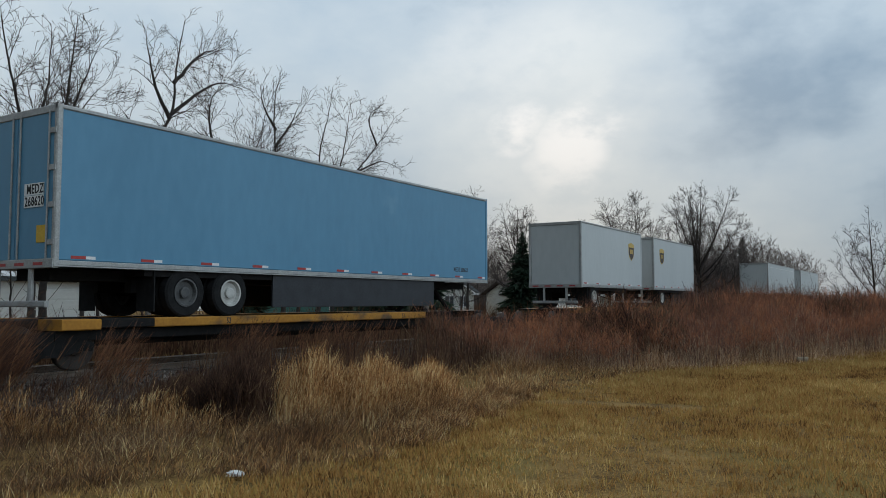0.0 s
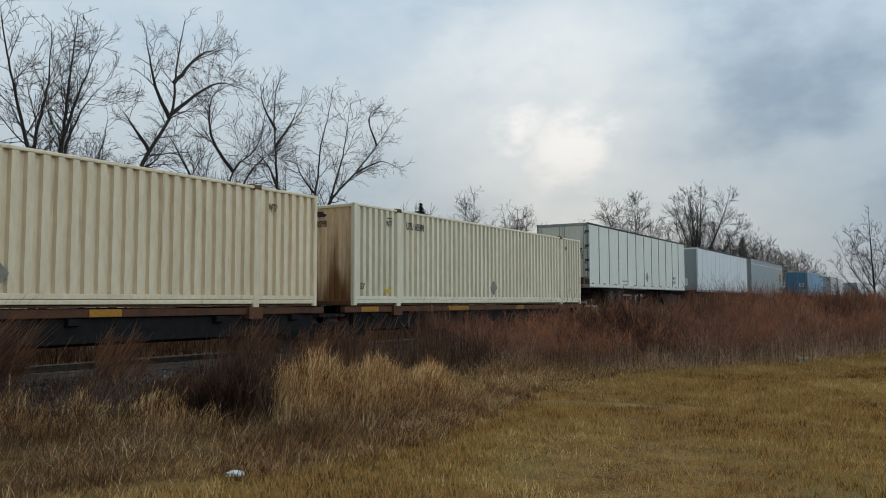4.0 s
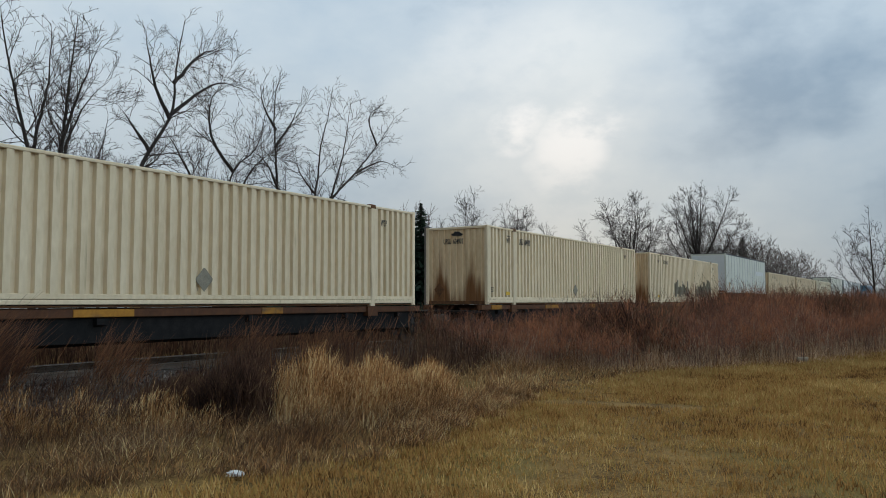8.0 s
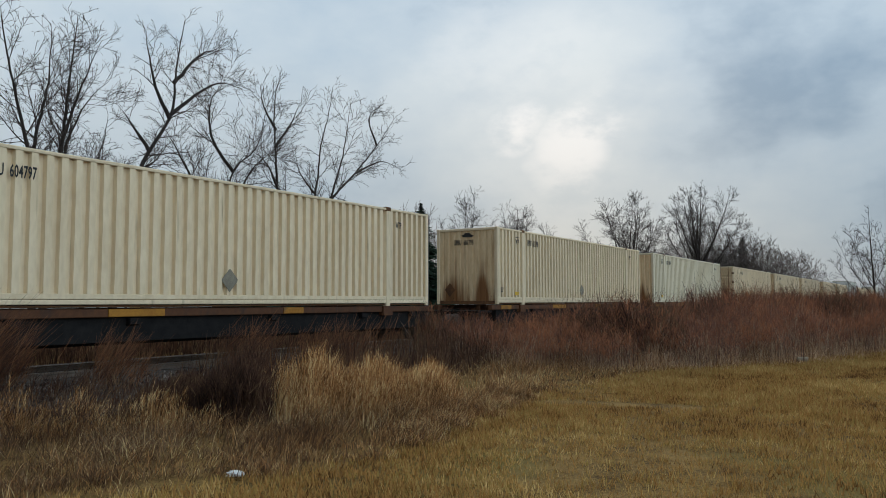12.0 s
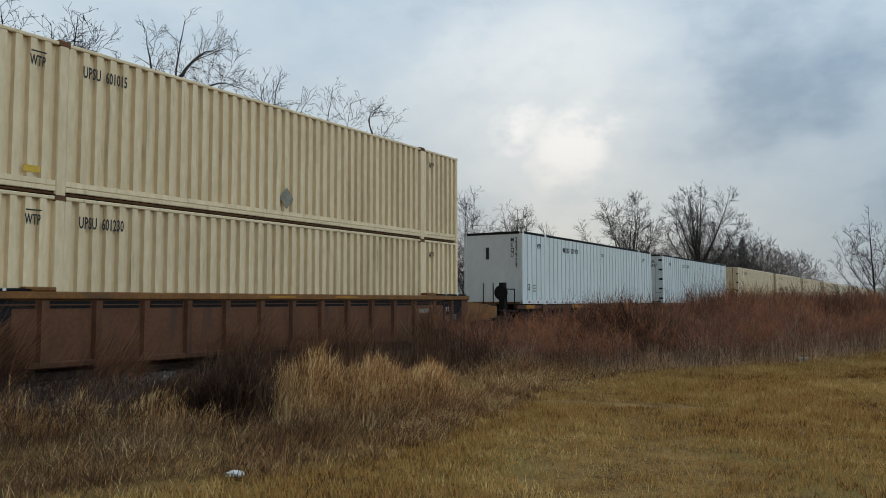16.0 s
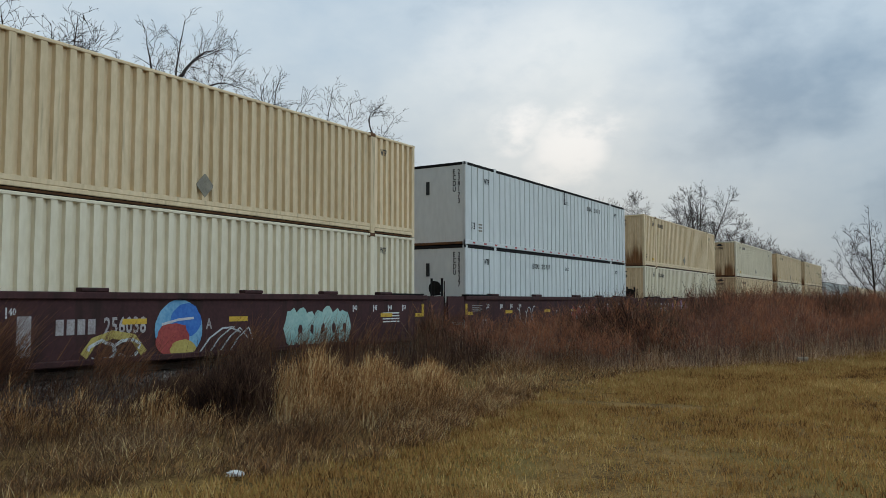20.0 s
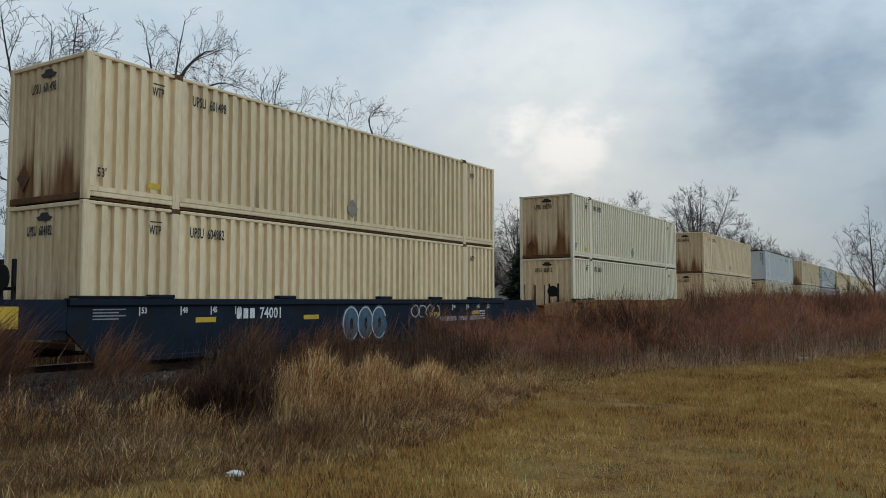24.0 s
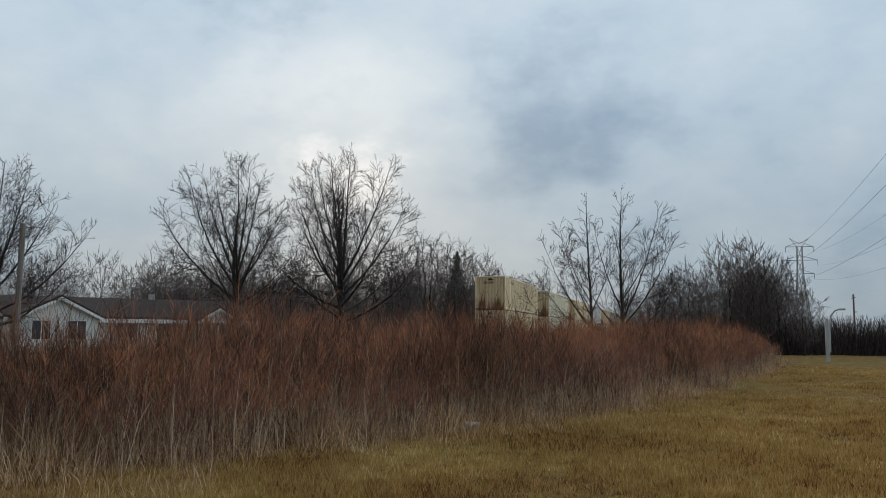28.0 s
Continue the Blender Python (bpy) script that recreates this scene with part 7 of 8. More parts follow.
def build_trees():
    # the row behind the railway, the great stems of each tree in its own plane along the track
    for x, y, seed, reach, stems_of in (
        (-28.0, 16.6, 11, 1.9, [(0.17, [(0, 0, 0), (0, 0, 1.1), (0, -0.1, 3.8), (0, -0.2, 6), (0, -0.3, 7.1), (0, -0.8, 8.9), (0, -1.3, 10.9), (0, -1.5, 12.2)]),
            (0.09, [(0, -0.2, 6), (-0.2, 0.1, 8), (-0.4, 0.6, 10), (-0.6, 0.8, 12.2)])]),
        (-28.8, 17.5, 12, 1.8, [(0.17, [(0, 0, 0), (0, 0, 1.1), (0, 0, 3.9), (0, 0.2, 5.3), (0, 0.4, 7), (0, 0.6, 7.9), (0, 0.8, 10.3), (0, 1.1, 13.1)]),
            (0.09, [(0, 0.4, 7), (0.2, 0.8, 9), (0.5, 1.4, 11.1), (0.7, 1.7, 12.1)]),
            (0.09, [(0, 0.2, 5.3), (-0.2, 1, 8.1), (-0.3, 1.9, 9.9), (-0.5, 2.9, 10.9)])]),
        (-27.4, 18.2, 13, 1.5, [(0.10, [(0, 0, 0), (0, 0, 1.3), (0, -0.1, 3.3), (0, -0.2, 4.4), (0, 0.1, 6.1), (0, 0.7, 7.8), (0, 0.9, 9)]),
            (0.06, [(0, -0.2, 4.4), (0.3, -1, 5.9), (0.6, -1.5, 6.8)]),
            (0.06, [(0, -0.1, 4.7), (-0.3, 1, 5.7), (-0.7, 1.9, 6.9)])]),
        (-28.0, 19.9, 14, 1.6, [(0.19, [(0, 0, 0), (0, 0, 1.1), (0, 0.4, 3.6), (0, 0.7, 6), (0, 1.5, 7.8), (0, 2.7, 9.8), (0, 2.9, 11.8), (0, 3.3, 14.1)]),
            (0.10, [(0, 2.7, 9.8), (-0.2, 4.3, 11.1), (-0.5, 5.9, 12), (-0.7, 7.4, 12.1)]),
            (0.10, [(0, 2.6, 9.6), (-0.3, 2.1, 10.9), (-0.6, 1.9, 12.4), (-0.9, 2, 13.4)]),
            (0.10, [(0, 2.8, 11.2), (-0.2, 4.5, 13), (-0.4, 5.9, 13.5)]),
            (0.10, [(0, 1.6, 8), (-0.4, 1.1, 9), (-0.8, 0.8, 9.7)])]),
        (-28.6, 25.9, 15, 2.3, [(0.19, [(0, 0, 0), (0, 0, 1), (0, -0.3, 2.9), (0, -1, 4.4), (0, -1.5, 6.9), (0, -2.3, 8.2), (0, -3.1, 9.2)]),
            (0.10, [(0, -0.3, 2.9), (0.2, -0, 5.3), (0.4, 0.5, 7.8), (0.6, 1.8, 9.2), (0.8, 2.3, 11.2)]),
            (0.10, [(0, 0.3, 3.7), (-0.3, 1.2, 6.2), (-0.5, 2.7, 8.4), (-0.8, 4.5, 9.6)]),
            (0.10, [(0, -0.3, 3.2), (0.2, -1.9, 4.3), (0.5, -3.5, 5.1), (0.7, -5, 5.4)]),
            (0.10, [(0, 0.3, 2.9), (0.2, 1.2, 4.6), (0.4, 2.2, 5.2), (0.6, 3.5, 5)]),
            (0.10, [(0, 0.9, 7.9), (-0.3, -0.1, 9.2), (-0.5, -0.2, 10.9), (-0.8, 0.8, 12.4)])]),
        (-28.0, 29.7, 16, 1.4, [(0.14, [(0, 0, 0), (0, 0, 1.2), (0, -0.2, 4.7), (0, -0.5, 7.3), (0, -0.7, 9.4), (0, -0.8, 11.6), (0, -0.4, 13.1)]),
            (0.08, [(0, -0.5, 7.3), (0.4, -1.7, 8.4), (0.7, -3, 8.8)]),
            (0.08, [(0, -0.7, 9.4), (-0.2, 0.7, 11), (-0.5, 1.6, 12.2)]),
            (0.08, [(0, -0.7, 10.3), (0.2, -1.8, 11.3), (0.4, -2.2, 12.1)])]),
        (-28.9, 31.9, 17, 1.5, [(0.12, [(0, -0.2, 0), (0, 0, 1.9), (0, 0.5, 4.9), (0, 1.3, 8.1), (0, 1.6, 10.3), (0, 2.3, 12.4), (0, 2.6, 13.9)]),
            (0.07, [(0, 1.1, 7.6), (0.3, -0.4, 8.5), (0.6, -1.1, 9.5)])]),
        (-28.3, 32.8, 18, 1.6, [(0.13, [(0, -0.2, 0), (0, 0, 1.9), (0, -0, 4.9), (0, 0.8, 7.1), (0, 3.1, 9.1), (0, 5.1, 11), (0, 7.1, 13.2)]),
            (0.07, [(0, 0.8, 7.1), (0.4, 1.4, 9.8), (0.7, 1.7, 12.7)]),
            (0.07, [(0, 3.1, 9.1), (0.3, 5.1, 10), (0.6, 6.7, 9.8)]),
            (0.07, [(0, 5.1, 11), (-0.3, 4.7, 12.5), (-0.6, 5.9, 13.6)])])):
        grown_tree(x, y, seed, stems_of, reach=reach, thin=0.009)
    for x, y, seed, h, r, spread in ((-30.5, 12.9, 19, 13.0, 0.20, 26), (-31.0, 28.2, 20, 8.6, 0.09, 30), (-32.0, 37.0, 21, 8.4, 0.09, 34), (-32.5, 22.4, 22, 8.8, 0.09, 30), (-33.0, 15.5, 23, 8.0, 0.09, 30), (-29.5, 21.6, 24, 7.6, 0.07, 18), (-31.5, 33.5, 25, 9.0, 0.08, 28), (-34.5, 19.5, 26, 7.0, 0.06, 34), (-33.5, 25.5, 27, 7.4, 0.06, 36), (-31.0, 25.0, 28, 6.4, 0.05, 38), (-33.0, 39.6, 29, 7.4, 0.07, 36), (-30.0, 18.2, 30, 6.2, 0.05, 34), (-34.0, 30.5, 35, 7.0, 0.06, 36)):
        specs = [(0.22 + 0.11 * k, 75 + 150 * k + 20 * math.sin(seed), spread, h * (0.52 - 0.06 * k)) for k in range(5)]
        grown_tree(x, y, seed, limbs(h, 0.3, specs, r, seed), reach=h * 0.17, bare=0.12, gap=0.5)
    # further along: broad crowns on forked limbs
    broad = "broad bare tree beyond the railway"
    grown_tree(-30.2, 52, 31, dome(8.6, 3.2, 0.18, 12, 0.14, 31), broad, thin=0.009, reach=1.5, bare=0.3, gap=0.36)
    grown_tree(-33, 66, 32, dome(9.0, 6.2, 0.18, 15, 0.21, 32), broad, thin=0.010, reach=1.7, bare=0.35, gap=0.36, up=0.02)
    grown_tree(-26.0, 78, 33, dome(10.2, 6.2, 0.25, 14, 0.23, 33, 0.40, 195), broad, thin=0.011, reach=1.7, bare=0.45, gap=0.34, up=0.04)
    grown_tree(-20.0, 80.5, 34, dome(11.3, 6.4, 0.20, 18, 0.25, 34), broad, thin=0.011, reach=1.7, bare=0.4, gap=0.34, up=0.04)
    for x, y, h, seed, kw in (
        (-22, 112, 11.5, 35, dict(radius=3.6, base=0.2, trunk=0.2)), (-30, 104, 10.0, 36, dict(radius=3.4, base=0.2, trunk=0.2)), (-38, 96, 8.0, 37, dict(radius=3.4, base=0.2, trunk=0.16)),
        (-21.5, 104, 9.2, 38, dict(radius=3.0, base=0.2, trunk=0.15))):
        bare_tree(x, y, h, seed, broad, thin=0.0105, **kw)
    low_tree = "low-branched bare tree among red-brown weeds"
    grown_tree(-3.0, 85, 41, limbs(10.6, 0.12, [(0.10, 195, 62, 5.0), (0.13, 350, 58, 4.6), (0.16, 190, 42, 5.4), (0.2, 10, 38, 6.6), (0.24, 30, 26, 7.6), (0.28, 180, 22, 6.0), (0.18, 280, 46, 5.0), (0.22, 90, 40, 5.0), (0.36, 0, 34, 4.2)], 0.16, 41), low_tree, thin=0.011, reach=1.6, bare=0.2, gap=0.42, up=0.05)
    grown_tree(-4.9, 86, 42, limbs(10.4, 0.12, [(0.08, 185, 66, 5.6), (0.12, 190, 50, 6.0), (0.18, 185, 36, 6.6), (0.25, 180, 24, 6.2), (0.3, 20, 26, 5.0), (0.16, 270, 46, 4.6), (0.35, 170, 30, 4.4)], 0.13, 42, (-0.04, 0)), low_tree, thin=0.011, reach=1.5, bare=0.2, gap=0.42, up=0.05)
    for x, y, h, w, seed in ((-34, 44.6, 7.7, 2.6, 51), (-31, 46.8, 8.6, 2.5, 52), (-29.5, 60, 7.4, 2.4, 53), (-33, 31.6, 4.0, 1.9, 54), (-24, 122, 11, 3.0, 55)):
        spruce(x, y, h, w, seed)
    # woods: a few trees grown once, then copied
    rng = random.Random(8)
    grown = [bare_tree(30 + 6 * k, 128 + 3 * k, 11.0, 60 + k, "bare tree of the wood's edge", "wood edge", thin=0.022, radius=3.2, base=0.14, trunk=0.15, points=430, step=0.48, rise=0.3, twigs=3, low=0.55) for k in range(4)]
    for k in range(46):
        f = k / 45
        x = 3 + 95 * f + rng.uniform(-2, 2)
        y = 112 - 14 * f * (1 - f) + rng.uniform(0, 22) + 26 * f
        t = copy_thing(rng.choice(grown), pose(x, y, 0, 0, 0, rng.uniform(0, 360)))
        s = rng.uniform(0.55, 1.05) * (0.42 if f > 0.07 else 1.0)
        t.scale = (s * 1.15, s * 1.15, s)
    for k in range(34):
        t = copy_thing(rng.choice(grown), pose(-62 + 41 * rng.random(), 112 + 50 * rng.random(), 0, 0, 0, rng.uniform(0, 360)))
        s = rng.uniform(0.55, 0.95)
        t.scale = (s, s, s)
    for k in range(34):
        t = copy_thing(rng.choice(grown), pose(-58 + 36 * rng.random(), 94 + 20 * rng.random(), 0, 0, 0, rng.uniform(0, 360)))
        s = rng.uniform(0.4, 0.72)
        t.scale = (s * 1.2, s * 1.2, s)
    for k in range(26):
        t = copy_thing(rng.choice(grown), pose(-75 + 42 * rng.random(), 30 + 75 * rng.random(), 0, 0, 0, rng.uniform(0, 360)))
        s = rng.uniform(0.5, 0.85)
        t.scale = (s, s, s)
    # taller trees that stand out of the brush beyond the railway
    for x, y, h in ((-46.7, 100, 10.0), (-41, 102, 9.6), (-37, 104, 8.6), (-34, 104, 9.6), (-30.5, 107, 8.8), (-26.2, 106, 10.4), (-23.6, 108, 11.0), (-21.4, 112, 9.6), (-20.5, 118, 10.4), (-21, 126, 10.0), (-52, 97, 9.0), (-21.5, 140, 9.5), (-22, 152, 10.0), (-22.5, 166, 11.0), (-23, 182, 11.0)):
        t = copy_thing(rng.choice(grown), pose(x, y, 0, 0, 0, rng.uniform(0, 360)))
        s = h / 11
        t.scale = (s, s, s)
    # undergrowth of the wood's edge
    r2 = np.random.default_rng(9)
    n = 26000
    f = r2.uniform(0, 1, n)
    x, y = 2 + 75 * f, 104 - 14 * f * (1 - f) + 26 * f + r2.uniform(0, 14, n)
    stems("undergrowth", "dark bare undergrowth at the edge of the wood", "brush", UNDER, x, y, np.zeros(n), r2.uniform(0.6, 3.8, n), r2.uniform(0.035, 0.07, n), r2.uniform(0.1, 0.45, n), r2)
    n = 9000
    x, y = r2.uniform(-70, -19, n), r2.uniform(20, 140, n)
    stems("scrub", "brown scrub beyond the railway", "brush", DARK_WEED, x, y, np.zeros(n), r2.uniform(0.4, 1.7, n), r2.uniform(0.02, 0.05, n), r2.uniform(0.1, 0.5, n), r2)


def motions():
    """The train runs along the track; the camera's own way is keyed at the top."""
    for ob, s, z, turned, length in MOVING:
        rows = []
        for t, d in TRAIN_ROWS:
            rows.append((t, pose(TRACK_X, s + d + (length if turned else 0), z, 0, 0, 180 if turned else 0)))
        walk(ob, rows)


build_train()
build_thickets()
build_trees()
# ---- buildings, poles, tower ----
SIDING_WHITE = material("white_siding", (0.54, 0.53, 0.49), (0.66, 0.65, 0.60), 1.0, 0.7, bump=0.1, stretch=(1, 1, 6))
SIDING_TEAL = material("teal_green_siding", (0.05, 0.15, 0.13), (0.075, 0.19, 0.165), 1.0, 0.7, bump=0.1, stretch=(1, 1, 6))
SHINGLE = material("grey_roof_shingle", (0.05, 0.055, 0.055), (0.09, 0.095, 0.095), 2.5, 0.9, bump=0.3)
SHINGLE_BROWN = material("brown_roof_shingle", (0.035, 0.022, 0.018), (0.06, 0.037, 0.030), 2.5, 0.9, bump=0.3)
GLASS_DARK = material("dark_window_glass", (0.03, 0.035, 0.04), (0.05, 0.055, 0.06), 2.0, 0.12, bump=0, gloss=0.5)
POLE_WOOD = material("weathered_pole_wood", (0.12, 0.10, 0.085), (0.22, 0.19, 0.165), 3.0, 0.9, bump=0.3, stretch=(3, 3, 0.3))
PALE_WOOD = material("pale_weathered_paint", (0.34, 0.34, 0.32), (0.48, 0.48, 0.46), 3.0, 0.8, bump=0.2, stretch=(3, 3, 0.3))
GALVANISED = material("galvanised_steel", (0.16, 0.17, 0.18), (0.26, 0.27, 0.28), 4.0, 0.55, metal=0.5, bump=0.05)
PAPER = material("crumpled_white_paper", (0.62, 0.62, 0.60), (0.80, 0.80, 0.78), 8.0, 0.8, bump=0.3)
TAN_STONE = material("tan_stone", (0.24, 0.19, 0.13), (0.40, 0.33, 0.24), 6.0, 0.9, bump=0.3)
CONCRETE = material("pale_concrete", (0.30, 0.29, 0.26), (0.44, 0.42, 0.38), 6.0, 0.9, bump=0.3)


FAR_BRUSH = blades("bare_brush", [(0.055, 0.043, 0.040), (0.09, 0.071, 0.064), (0.135, 0.106, 0.094), (0.19, 0.148, 0.126)], 0.1, through_light=0.15)


def gable_house(label, m, length, depth, eave, ridge, wall, roof, gables=(), windows=()):
    """A low house along its own x, its front towards -y; gables: (x, half width, height) of cross gables on the front."""
    h = thing("house", label, "house", "houses beyond the railway", m)
    part("front_wall", Shape().box(0, length, 0, 0.2, 0, eave), wall, h)
    part("back_wall", Shape().box(0, length, depth - 0.2, depth, 0, eave), wall, h)
    for x0, x1 in ((0, 0.2), (length - 0.2, length)):
        part("gable_wall", Shape().extrude([(0.2, 0), (depth - 0.2, 0), (depth - 0.2, eave), (depth / 2, ridge - 0.1), (0.2, eave)], x0, x1, "x"), wall, h)
    for k in range(int(eave / 0.22)):
        part("siding_board", Shape().extrude([(-0.03, 0.02 + 0.22 * k), (0.0, 0.02 + 0.22 * k), (0.0, 0.22 + 0.22 * k), (-0.008, 0.22 + 0.22 * k)], 0.0, length, "x"), wall, h)
    for s in (0, 1):
        y0, y1 = (-0.45, depth / 2) if s == 0 else (depth + 0.45, depth / 2)
        z0 = eave - 0.45 * (ridge - eave) / (depth / 2)
        part("roof_slope", Shape().extrude([(y0, z0), (y1, ridge), (y1, ridge + 0.14), (y0, z0 + 0.14)], -0.4, length + 0.4, "x"), roof, h)
    part("fascia", Shape().beam(-0.4, length + 0.4, -0.50, -0.45, eave - 0.36, eave - 0.12, 0.01), WHITE_PAINT, h, "white fascia board")
    for x, half, gh in gables:
        g = part("front_gable", Shape().extrude([(x - half, 0), (x + half, 0), (x + half, eave), (x, gh), (x - half, eave)], -1.6, -1.4, "y"), wall, h)
        part("gable_side", Shape().box(x - half, x - half + 0.15, -1.4, 0.0, 0, eave).box(x + half - 0.15, x + half, -1.4, 0.0, 0, eave), wall, h)
        for s in (-1, 1):
            part("gable_roof", Shape().extrude([(x, gh), (x + s * (half + 0.35), eave - 0.22), (x + s * (half + 0.35), eave - 0.08), (x, gh + 0.15)], -1.85, depth / 2, "y"), roof, h)
            part("verge_board", Shape().extrude([(x, gh + 0.02), (x + s * (half + 0.35), eave - 0.20), (x + s * (half + 0.35), eave - 0.36), (x, gh - 0.15)], -1.90, -1.852, "y"), WHITE_PAINT, h)
        for dx in (-0.45 * half, 0.45 * half):
            window(h, x + dx, -1.6, 1.1, 0.9, 1.0)
    for x, z, w, hh in windows:
        window(h, x, 0.0, z, w, hh)
    part("chimney", Shape().beam(length * 0.6, length * 0.6 + 0.35, depth / 2 - 0.2, depth / 2 + 0.2, ridge - 0.2, ridge + 0.45), CONCRETE, h)
    return h


def window(house, x, y, z, w, h):
    f = Shape().beam(x - w / 2 - 0.07, x + w / 2 + 0.07, y - 0.05, y - 0.002, z - 0.07, z, 0.01).beam(x - w / 2 - 0.07, x + w / 2 + 0.07, y - 0.05, y - 0.002, z + h, z + h + 0.07, 0.01)
    f.beam(x - w / 2 - 0.07, x - w / 2, y - 0.05, y - 0.002, z, z + h, 0.01).beam(x + w / 2, x + w / 2 + 0.07, y - 0.05, y - 0.002, z, z + h, 0.01).box(x - 0.02, x + 0.02, y - 0.04, y - 0.012, z, z + h)
    win = part("window_frame", f, WHITE_PAINT, house)
    part("pane", Shape().box(x - w / 2, x + w / 2, y - 0.03, y - 0.006, z, z + h), GLASS_DARK, win, "dark window glass")


def build_backdrop_things():
    # low white building behind the row of trees, its long side to the railway
    b = thing("white_shed", "long low white building with a panelled door", "building", "", pose(-38.5, 11.0, 0, 0, 0, 90))
    part("wall", Shape().box(0, 17.5, 0, 0.2, 0, 2.75), SIDING_WHITE, b)
    part("end_wall", Shape().box(0, 0.2, 0.2, 8, 0, 2.75), SIDING_WHITE, b)
    part("end_wall", Shape().box(17.3, 17.5, 0.2, 8, 0, 2.75), SIDING_WHITE, b)
    part("back_wall", Shape().box(0.2, 17.3, 7.8, 8, 0, 2.75), SIDING_WHITE, b)
    part("roof", Shape().extrude([(-0.35, 2.70), (8.3, 3.0), (8.3, 3.12), (-0.35, 2.84)], -0.3, 17.8, "x"), SHINGLE, b)
    for k in range(30):
        part("eave_scallop", Shape().beam(-0.2 + 0.6 * k, 0.22 + 0.6 * k, -0.36, -0.32, 2.60, 2.72, 0.02), SHINGLE, b)
    for x0 in (5.8, 10.8):
        door = part("panel_door", Shape().box(x0, x0 + 4.2, -0.03, -0.004, 0.05, 2.25), SIDING_WHITE, b, "white panelled garage door")
        for k in range(4):
            part("door_panel", Shape().beam(x0 + 0.05, x0 + 4.15, -0.06, -0.032, 0.08 + 0.55 * k, 0.58 + 0.55 * k, 0.015), SIDING_WHITE, door)
    # houses
    gable_house("low teal-green house with a grey roof and front gable", pose(-40.0, 46.0, 0, 0, 0, 90), 10.5, 7.0, 2.2, 3.5, SIDING_TEAL, SHINGLE,
                [], [(2.0, 0.7, 0.9, 0.9), (5.2, 0.7, 0.9, 0.9), (8.6, 0.7, 0.9, 0.9)])
    white = "low white house with brown roof and front gables"
    gable_house(white, pose(-35.0, 69.6, 0, 0, 0, 53), 14.0, 7.0, 2.4, 3.5, SIDING_WHITE, SHINGLE_BROWN, [(2.2, 2.0, 3.4), (11.2, 1.0, 3.0)], [(6.2, 1.2, 1.2, 1.0), (8.6, 1.2, 1.2, 1.0)])
    gable_house(white, pose(-46.0, 64.0, 0, 0, 0, 53), 9.0, 7.0, 2.6, 3.8, SIDING_WHITE, SHINGLE, [(6.4, 1.7, 3.7)], [(2.4, 1.2, 1.1, 1.0)])
    gable_house("small grey house with a white gable", pose(-110.0, 91.0, 0, 0, 0, 90), 8.0, 7.0, 2.3, 3.5, SIDING_WHITE, SHINGLE, [(2.0, 1.5, 3.3)], [])
    # wooden poles
    for x, y, h, arm in ((-29.0, 22.4, 6.0, True), (-27.0, 41.4, 6.3, False), (-29.0, 64.0, 6.6, False), (26.0, 168.0, 8.0, True), (34.0, 176.0, 8.0, False), (40.0, 181.0, 7.5, False), (31.0, 165.0, 7.0, False)):
        p = thing("utility_pole", "weathered wooden utility pole", "pole", "utility poles", Matrix.Translation((x, y, -0.05)))
        part("shaft", Shape().tube((0, 0, 0), (0, 0, h), 0.13, 9), POLE_WOOD, p)
        part("cap", Shape().disc((0, 0, h), "z", 0.13, 0.02, 9), GALVANISED, p)
        if arm:
            part("crossarm", Shape().beam(-0.07, 0.07, -1.1, 1.1, h - 0.6, h - 0.48), POLE_WOOD, p)
            part("lamp_arm", Shape().tube((0, 0, h * 0.62), (0.1, -0.9, h * 0.66), 0.03), GALVANISED, p)
            part("lamp_head", Shape().beam(-0.1, 0.2, -1.35, -0.85, h * 0.66 - 0.05, h * 0.66 + 0.07), GALVANISED, p)
    # yard light on the lawn
    y = thing("yard_light", "pale wooden post with a bent lamp arm on the lawn", "lamp post", "", Matrix.Translation((9.3, 89.5, -0.02)))
    part("post", Shape().beam(-0.11, 0.11, -0.11, 0.11, 0, 2.7, 0.02), PALE_WOOD, y)
    arm = Shape()
    pts = [(0.15, 0, 0.6), (0.15, 0, 2.4), (0.28, 0, 2.9), (0.48, 0, 3.2), (0.75, 0, 3.3)]
    for a, b2 in zip(pts, pts[1:]):
        arm.tube(a, b2, 0.05, 7)
    part("arm", arm, PALE_WOOD, y, "pale bent tube")
    part("lamp_head", Shape().beam(0.7, 1.1, -0.10, 0.10, 3.24, 3.36), PALE_WOOD, y)
    # power line
    towers = ((48.0, 381.0), (18.0, -80.0))
    arms = ((37.5, 5.2), (32.0, 6.6), (26.5, 5.2))
    for tx, ty in towers:
        t = thing("transmission_tower", "grey lattice steel power line tower", "tower", "power line towers", Matrix.Translation((tx, ty, 0)))
        levels = [(0, 4.2), (8, 3.1), (15, 2.2), (21, 1.5), (26.5, 1.15), (32, 1.0), (37.5, 0.95)]
        for sx in (-1, 1):
            for sy in (-1, 1):
                leg = Shape()
                for (z0, w0), (z1, w1) in zip(levels, levels[1:]):
                    leg.tube((sx * w0, sy * w0, z0), (sx * w1, sy * w1, z1), 0.16, 4)
                part("leg", leg, GALVANISED, t)
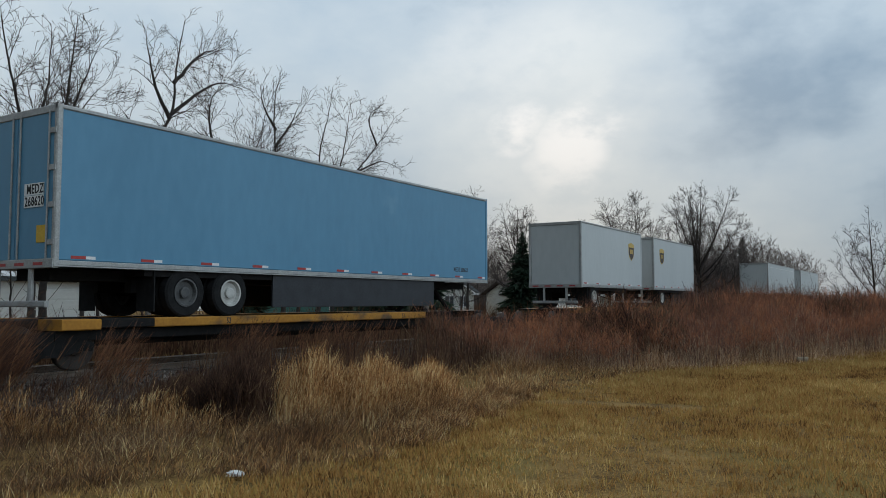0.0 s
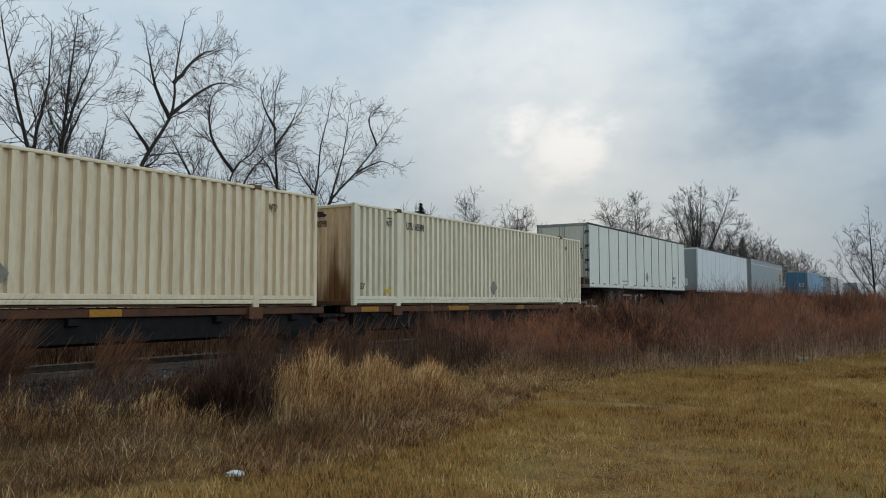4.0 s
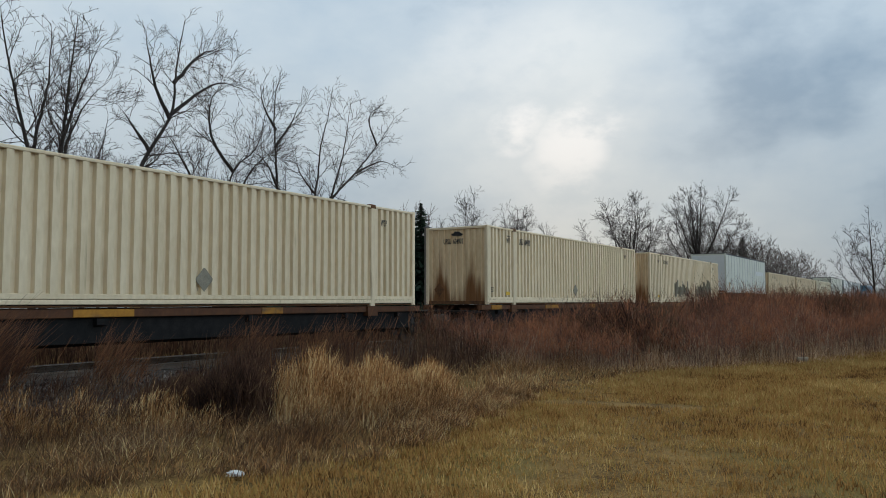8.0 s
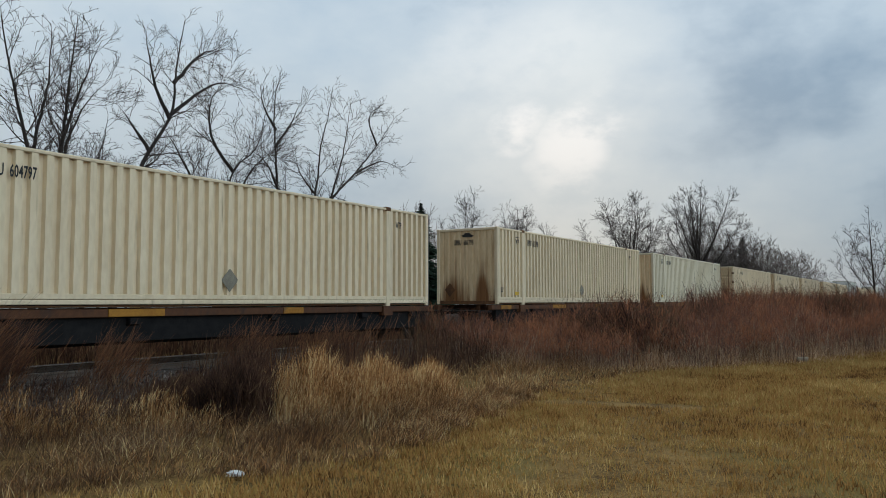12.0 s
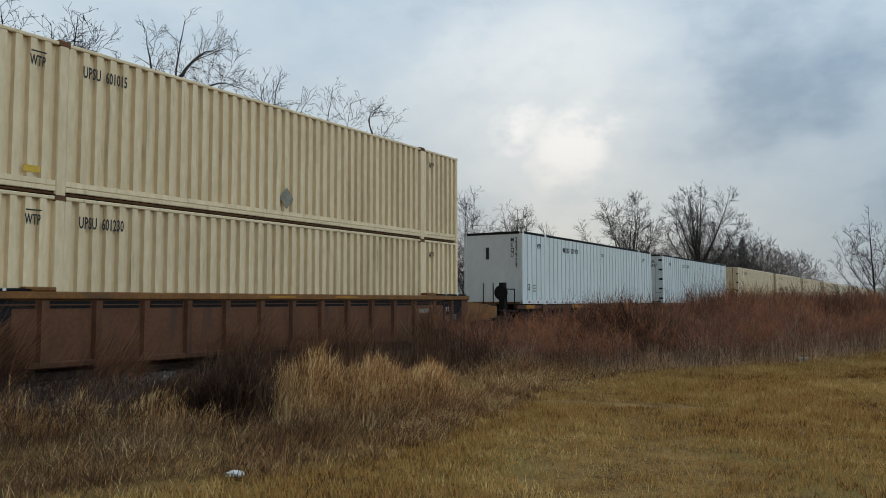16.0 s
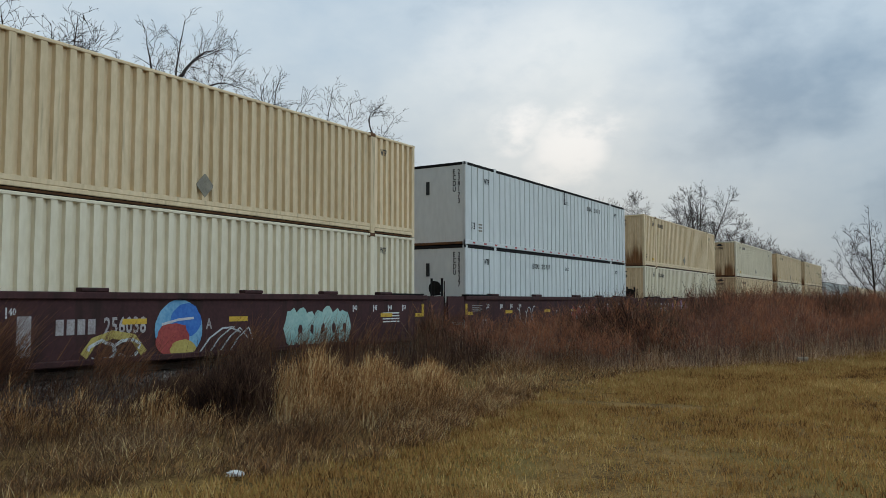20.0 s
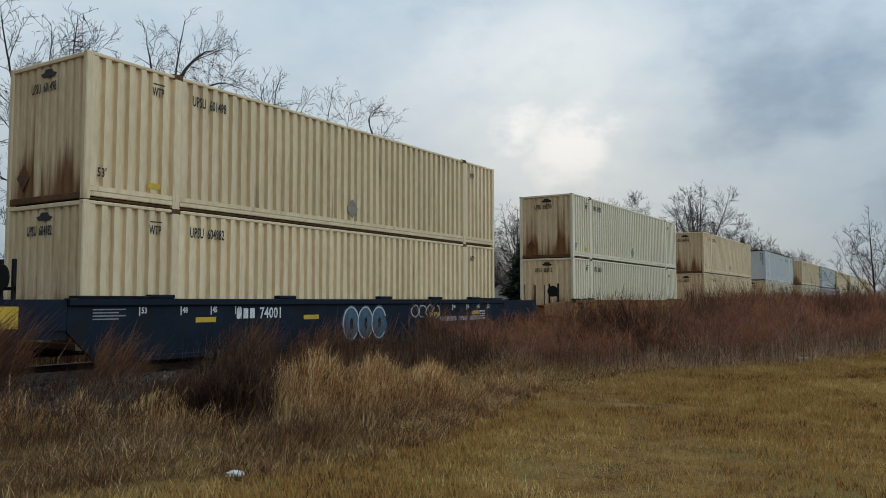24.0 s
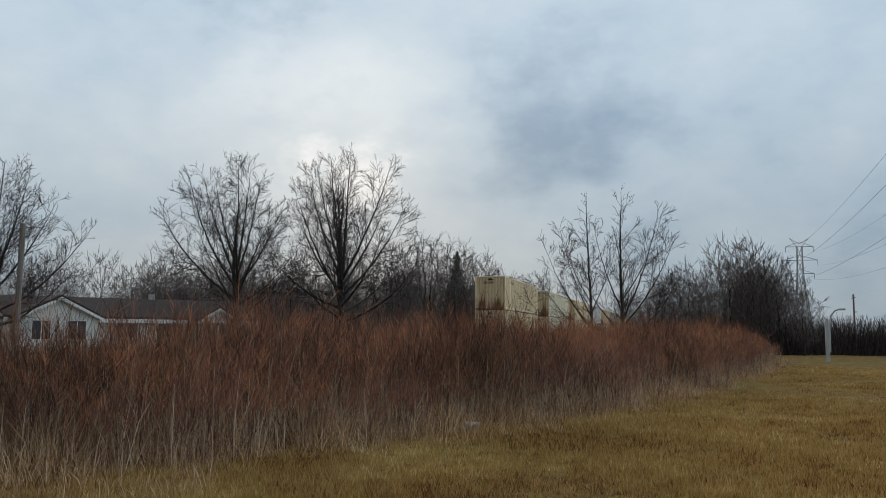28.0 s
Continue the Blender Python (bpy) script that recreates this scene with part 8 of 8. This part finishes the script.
        for (z0, w0), (z1, w1) in zip(levels, levels[1:]):
            br = Shape()
            for s in (-1, 1):
                br.tube((-w0, s * w0, z0), (w1, s * w1, z1), 0.09, 4).tube((w0, s * w0, z0), (-w1, s * w1, z1), 0.09, 4)
                br.tube((s * w0, -w0, z0), (s * w1, w1, z1), 0.09, 4).tube((s * w0, w0, z0), (s * w1, -w1, z1), 0.09, 4)
            part("lattice_bay", br, GALVANISED, t)
        for z, w in arms:
            for s in (-1, 1):
                part("crossarm", Shape().tube((0, 0, z), (s * w, 0, z), 0.14, 4).tube((0, 0, z + 2.0), (s * w, 0, z), 0.10, 4).tube((s * w, 0, z), (s * w, 0, z - 2.2), 0.10, 5), GALVANISED, t)
        for s in (-1, 1):
            part("earth_wire_peak", Shape().tube((s * 0.9, 0, 37.5), (s * 3.6, 0, 41.0), 0.12, 4).tube((0, 0, 38.6), (s * 3.6, 0, 41.0), 0.09, 4), GALVANISED, t)
    (ax, ay), (bx, by) = towers
    for z, w in arms:
        for s in (-1, 1):
            wire = Shape()
            pts = []
            for k in range(33):
                f = k / 32
                pts.append((ax + (bx - ax) * f + s * w, ay + (by - ay) * f, z - 2.2 - 9.0 * 4 * f * (1 - f)))
            for p, q in zip(pts, pts[1:]):
                wire.tube(p, q, 0.022, 4)
            tagged(new("power_cable", wire.mesh("power_cable", BLACK_STEEL)), "dark sagging power cable between two towers", "cable", "power cables")
    # litter on the grass
    for x, yy, s, seed in ((-5.52, 5.25, 0.06, 1), (0.7, 14.7, 0.08, 2)):
        rng = random.Random(seed)
        bm = bmesh.new()
        bmesh.ops.create_icosphere(bm, subdivisions=2, radius=s)
        for v in bm.verts:
            v.co = Vector((v.co.x * 1.5, v.co.y * 0.9, v.co.z * 0.45)) * rng.uniform(0.75, 1.25)
        me = bpy.data.meshes.new("litter")
        bm.to_mesh(me)
        bm.free()
        me.materials.append(PAPER)
        ob = tagged(new("litter", me), "crumpled white paper bag lying on the grass", "litter", "litter")
        ob.matrix_basis = pose(x, yy, s * 0.4, 0, 0, 20 * seed)
    for x, yy in ((-3.0, 22.4), (-3.0, 47.2)):
        block = thing("stone_block", "pale square stone at the foot of the weeds", "stone", "stone blocks", pose(x, yy, -0.02, 0, 0, 20))
        part("stone", Shape().beam(-0.12, 0.12, -0.09, 0.09, 0, 0.17, 0.03), TAN_STONE, block)
    # sleepers
    tie = Shape().beam(TRACK_X - 1.3, TRACK_X + 1.3, -0.115, 0.115, 0.02, 0.155, 0.015).mesh("sleeper", TIE_WOOD)
    rows = thing("sleeper_row", "dark creosoted wooden sleepers under the rails", "sleepers")
    for k in range(230):
        part("sleeper", tie, TIE_WOOD, rows, "", Matrix.Translation((0, -8 + 0.52 * k, 0.03)))
    # woods fill
    r2 = np.random.default_rng(19)
    rw = random.Random(3)
    source = [o for o in bpy.data.objects if o.get("group") == "wood edge"][:4]
    for k in range(30):
        f = rw.random()
        t = copy_thing(rw.choice(source), pose(-4.5 + 15.5 * f, 103 + 12 * rw.random(), -0.05, 0, 0, rw.uniform(0, 360)))
        s = rw.uniform(0.6, 1.0) * (1 - 0.8 * abs(f - 0.6))
        t.scale = (s, s, s)
    for k in range(28):
        t = copy_thing(rw.choice(source), pose(-84 + 62 * rw.random(), 98 + 50 * rw.random(), -0.05, 0, 0, rw.uniform(0, 360)))
        s = rw.uniform(0.45, 0.8)
        t.scale = (s * 1.3, s * 1.3, s)
    n = 18000
    x, y = r2.uniform(-64, -19.5, n), r2.uniform(92, 122, n)
    stems("far_brush", "brown brush beyond the railway", "brush", FAR_BRUSH, x, y, np.zeros(n), r2.uniform(1.2, 5.2, n), r2.uniform(0.04, 0.09, n), r2.uniform(0.05, 0.4, n), r2)
    r2 = np.random.default_rng(19)
    n = 3600
    x, y = r2.uniform(-5, 13, n), 106 + r2.uniform(0, 16, n)
    stems("wood_brush", "dense dark bare brush of the wood's edge", "brush", FAR_BRUSH, x, y, np.zeros(n), r2.uniform(1.5, 6.0, n) * np.interp(x, [-5, 4, 8, 13], [0.5, 0.9, 0.7, 0.3]), r2.uniform(0.03, 0.06, n), r2.uniform(0.05, 0.35, n), r2)


build_backdrop_things()

motions()
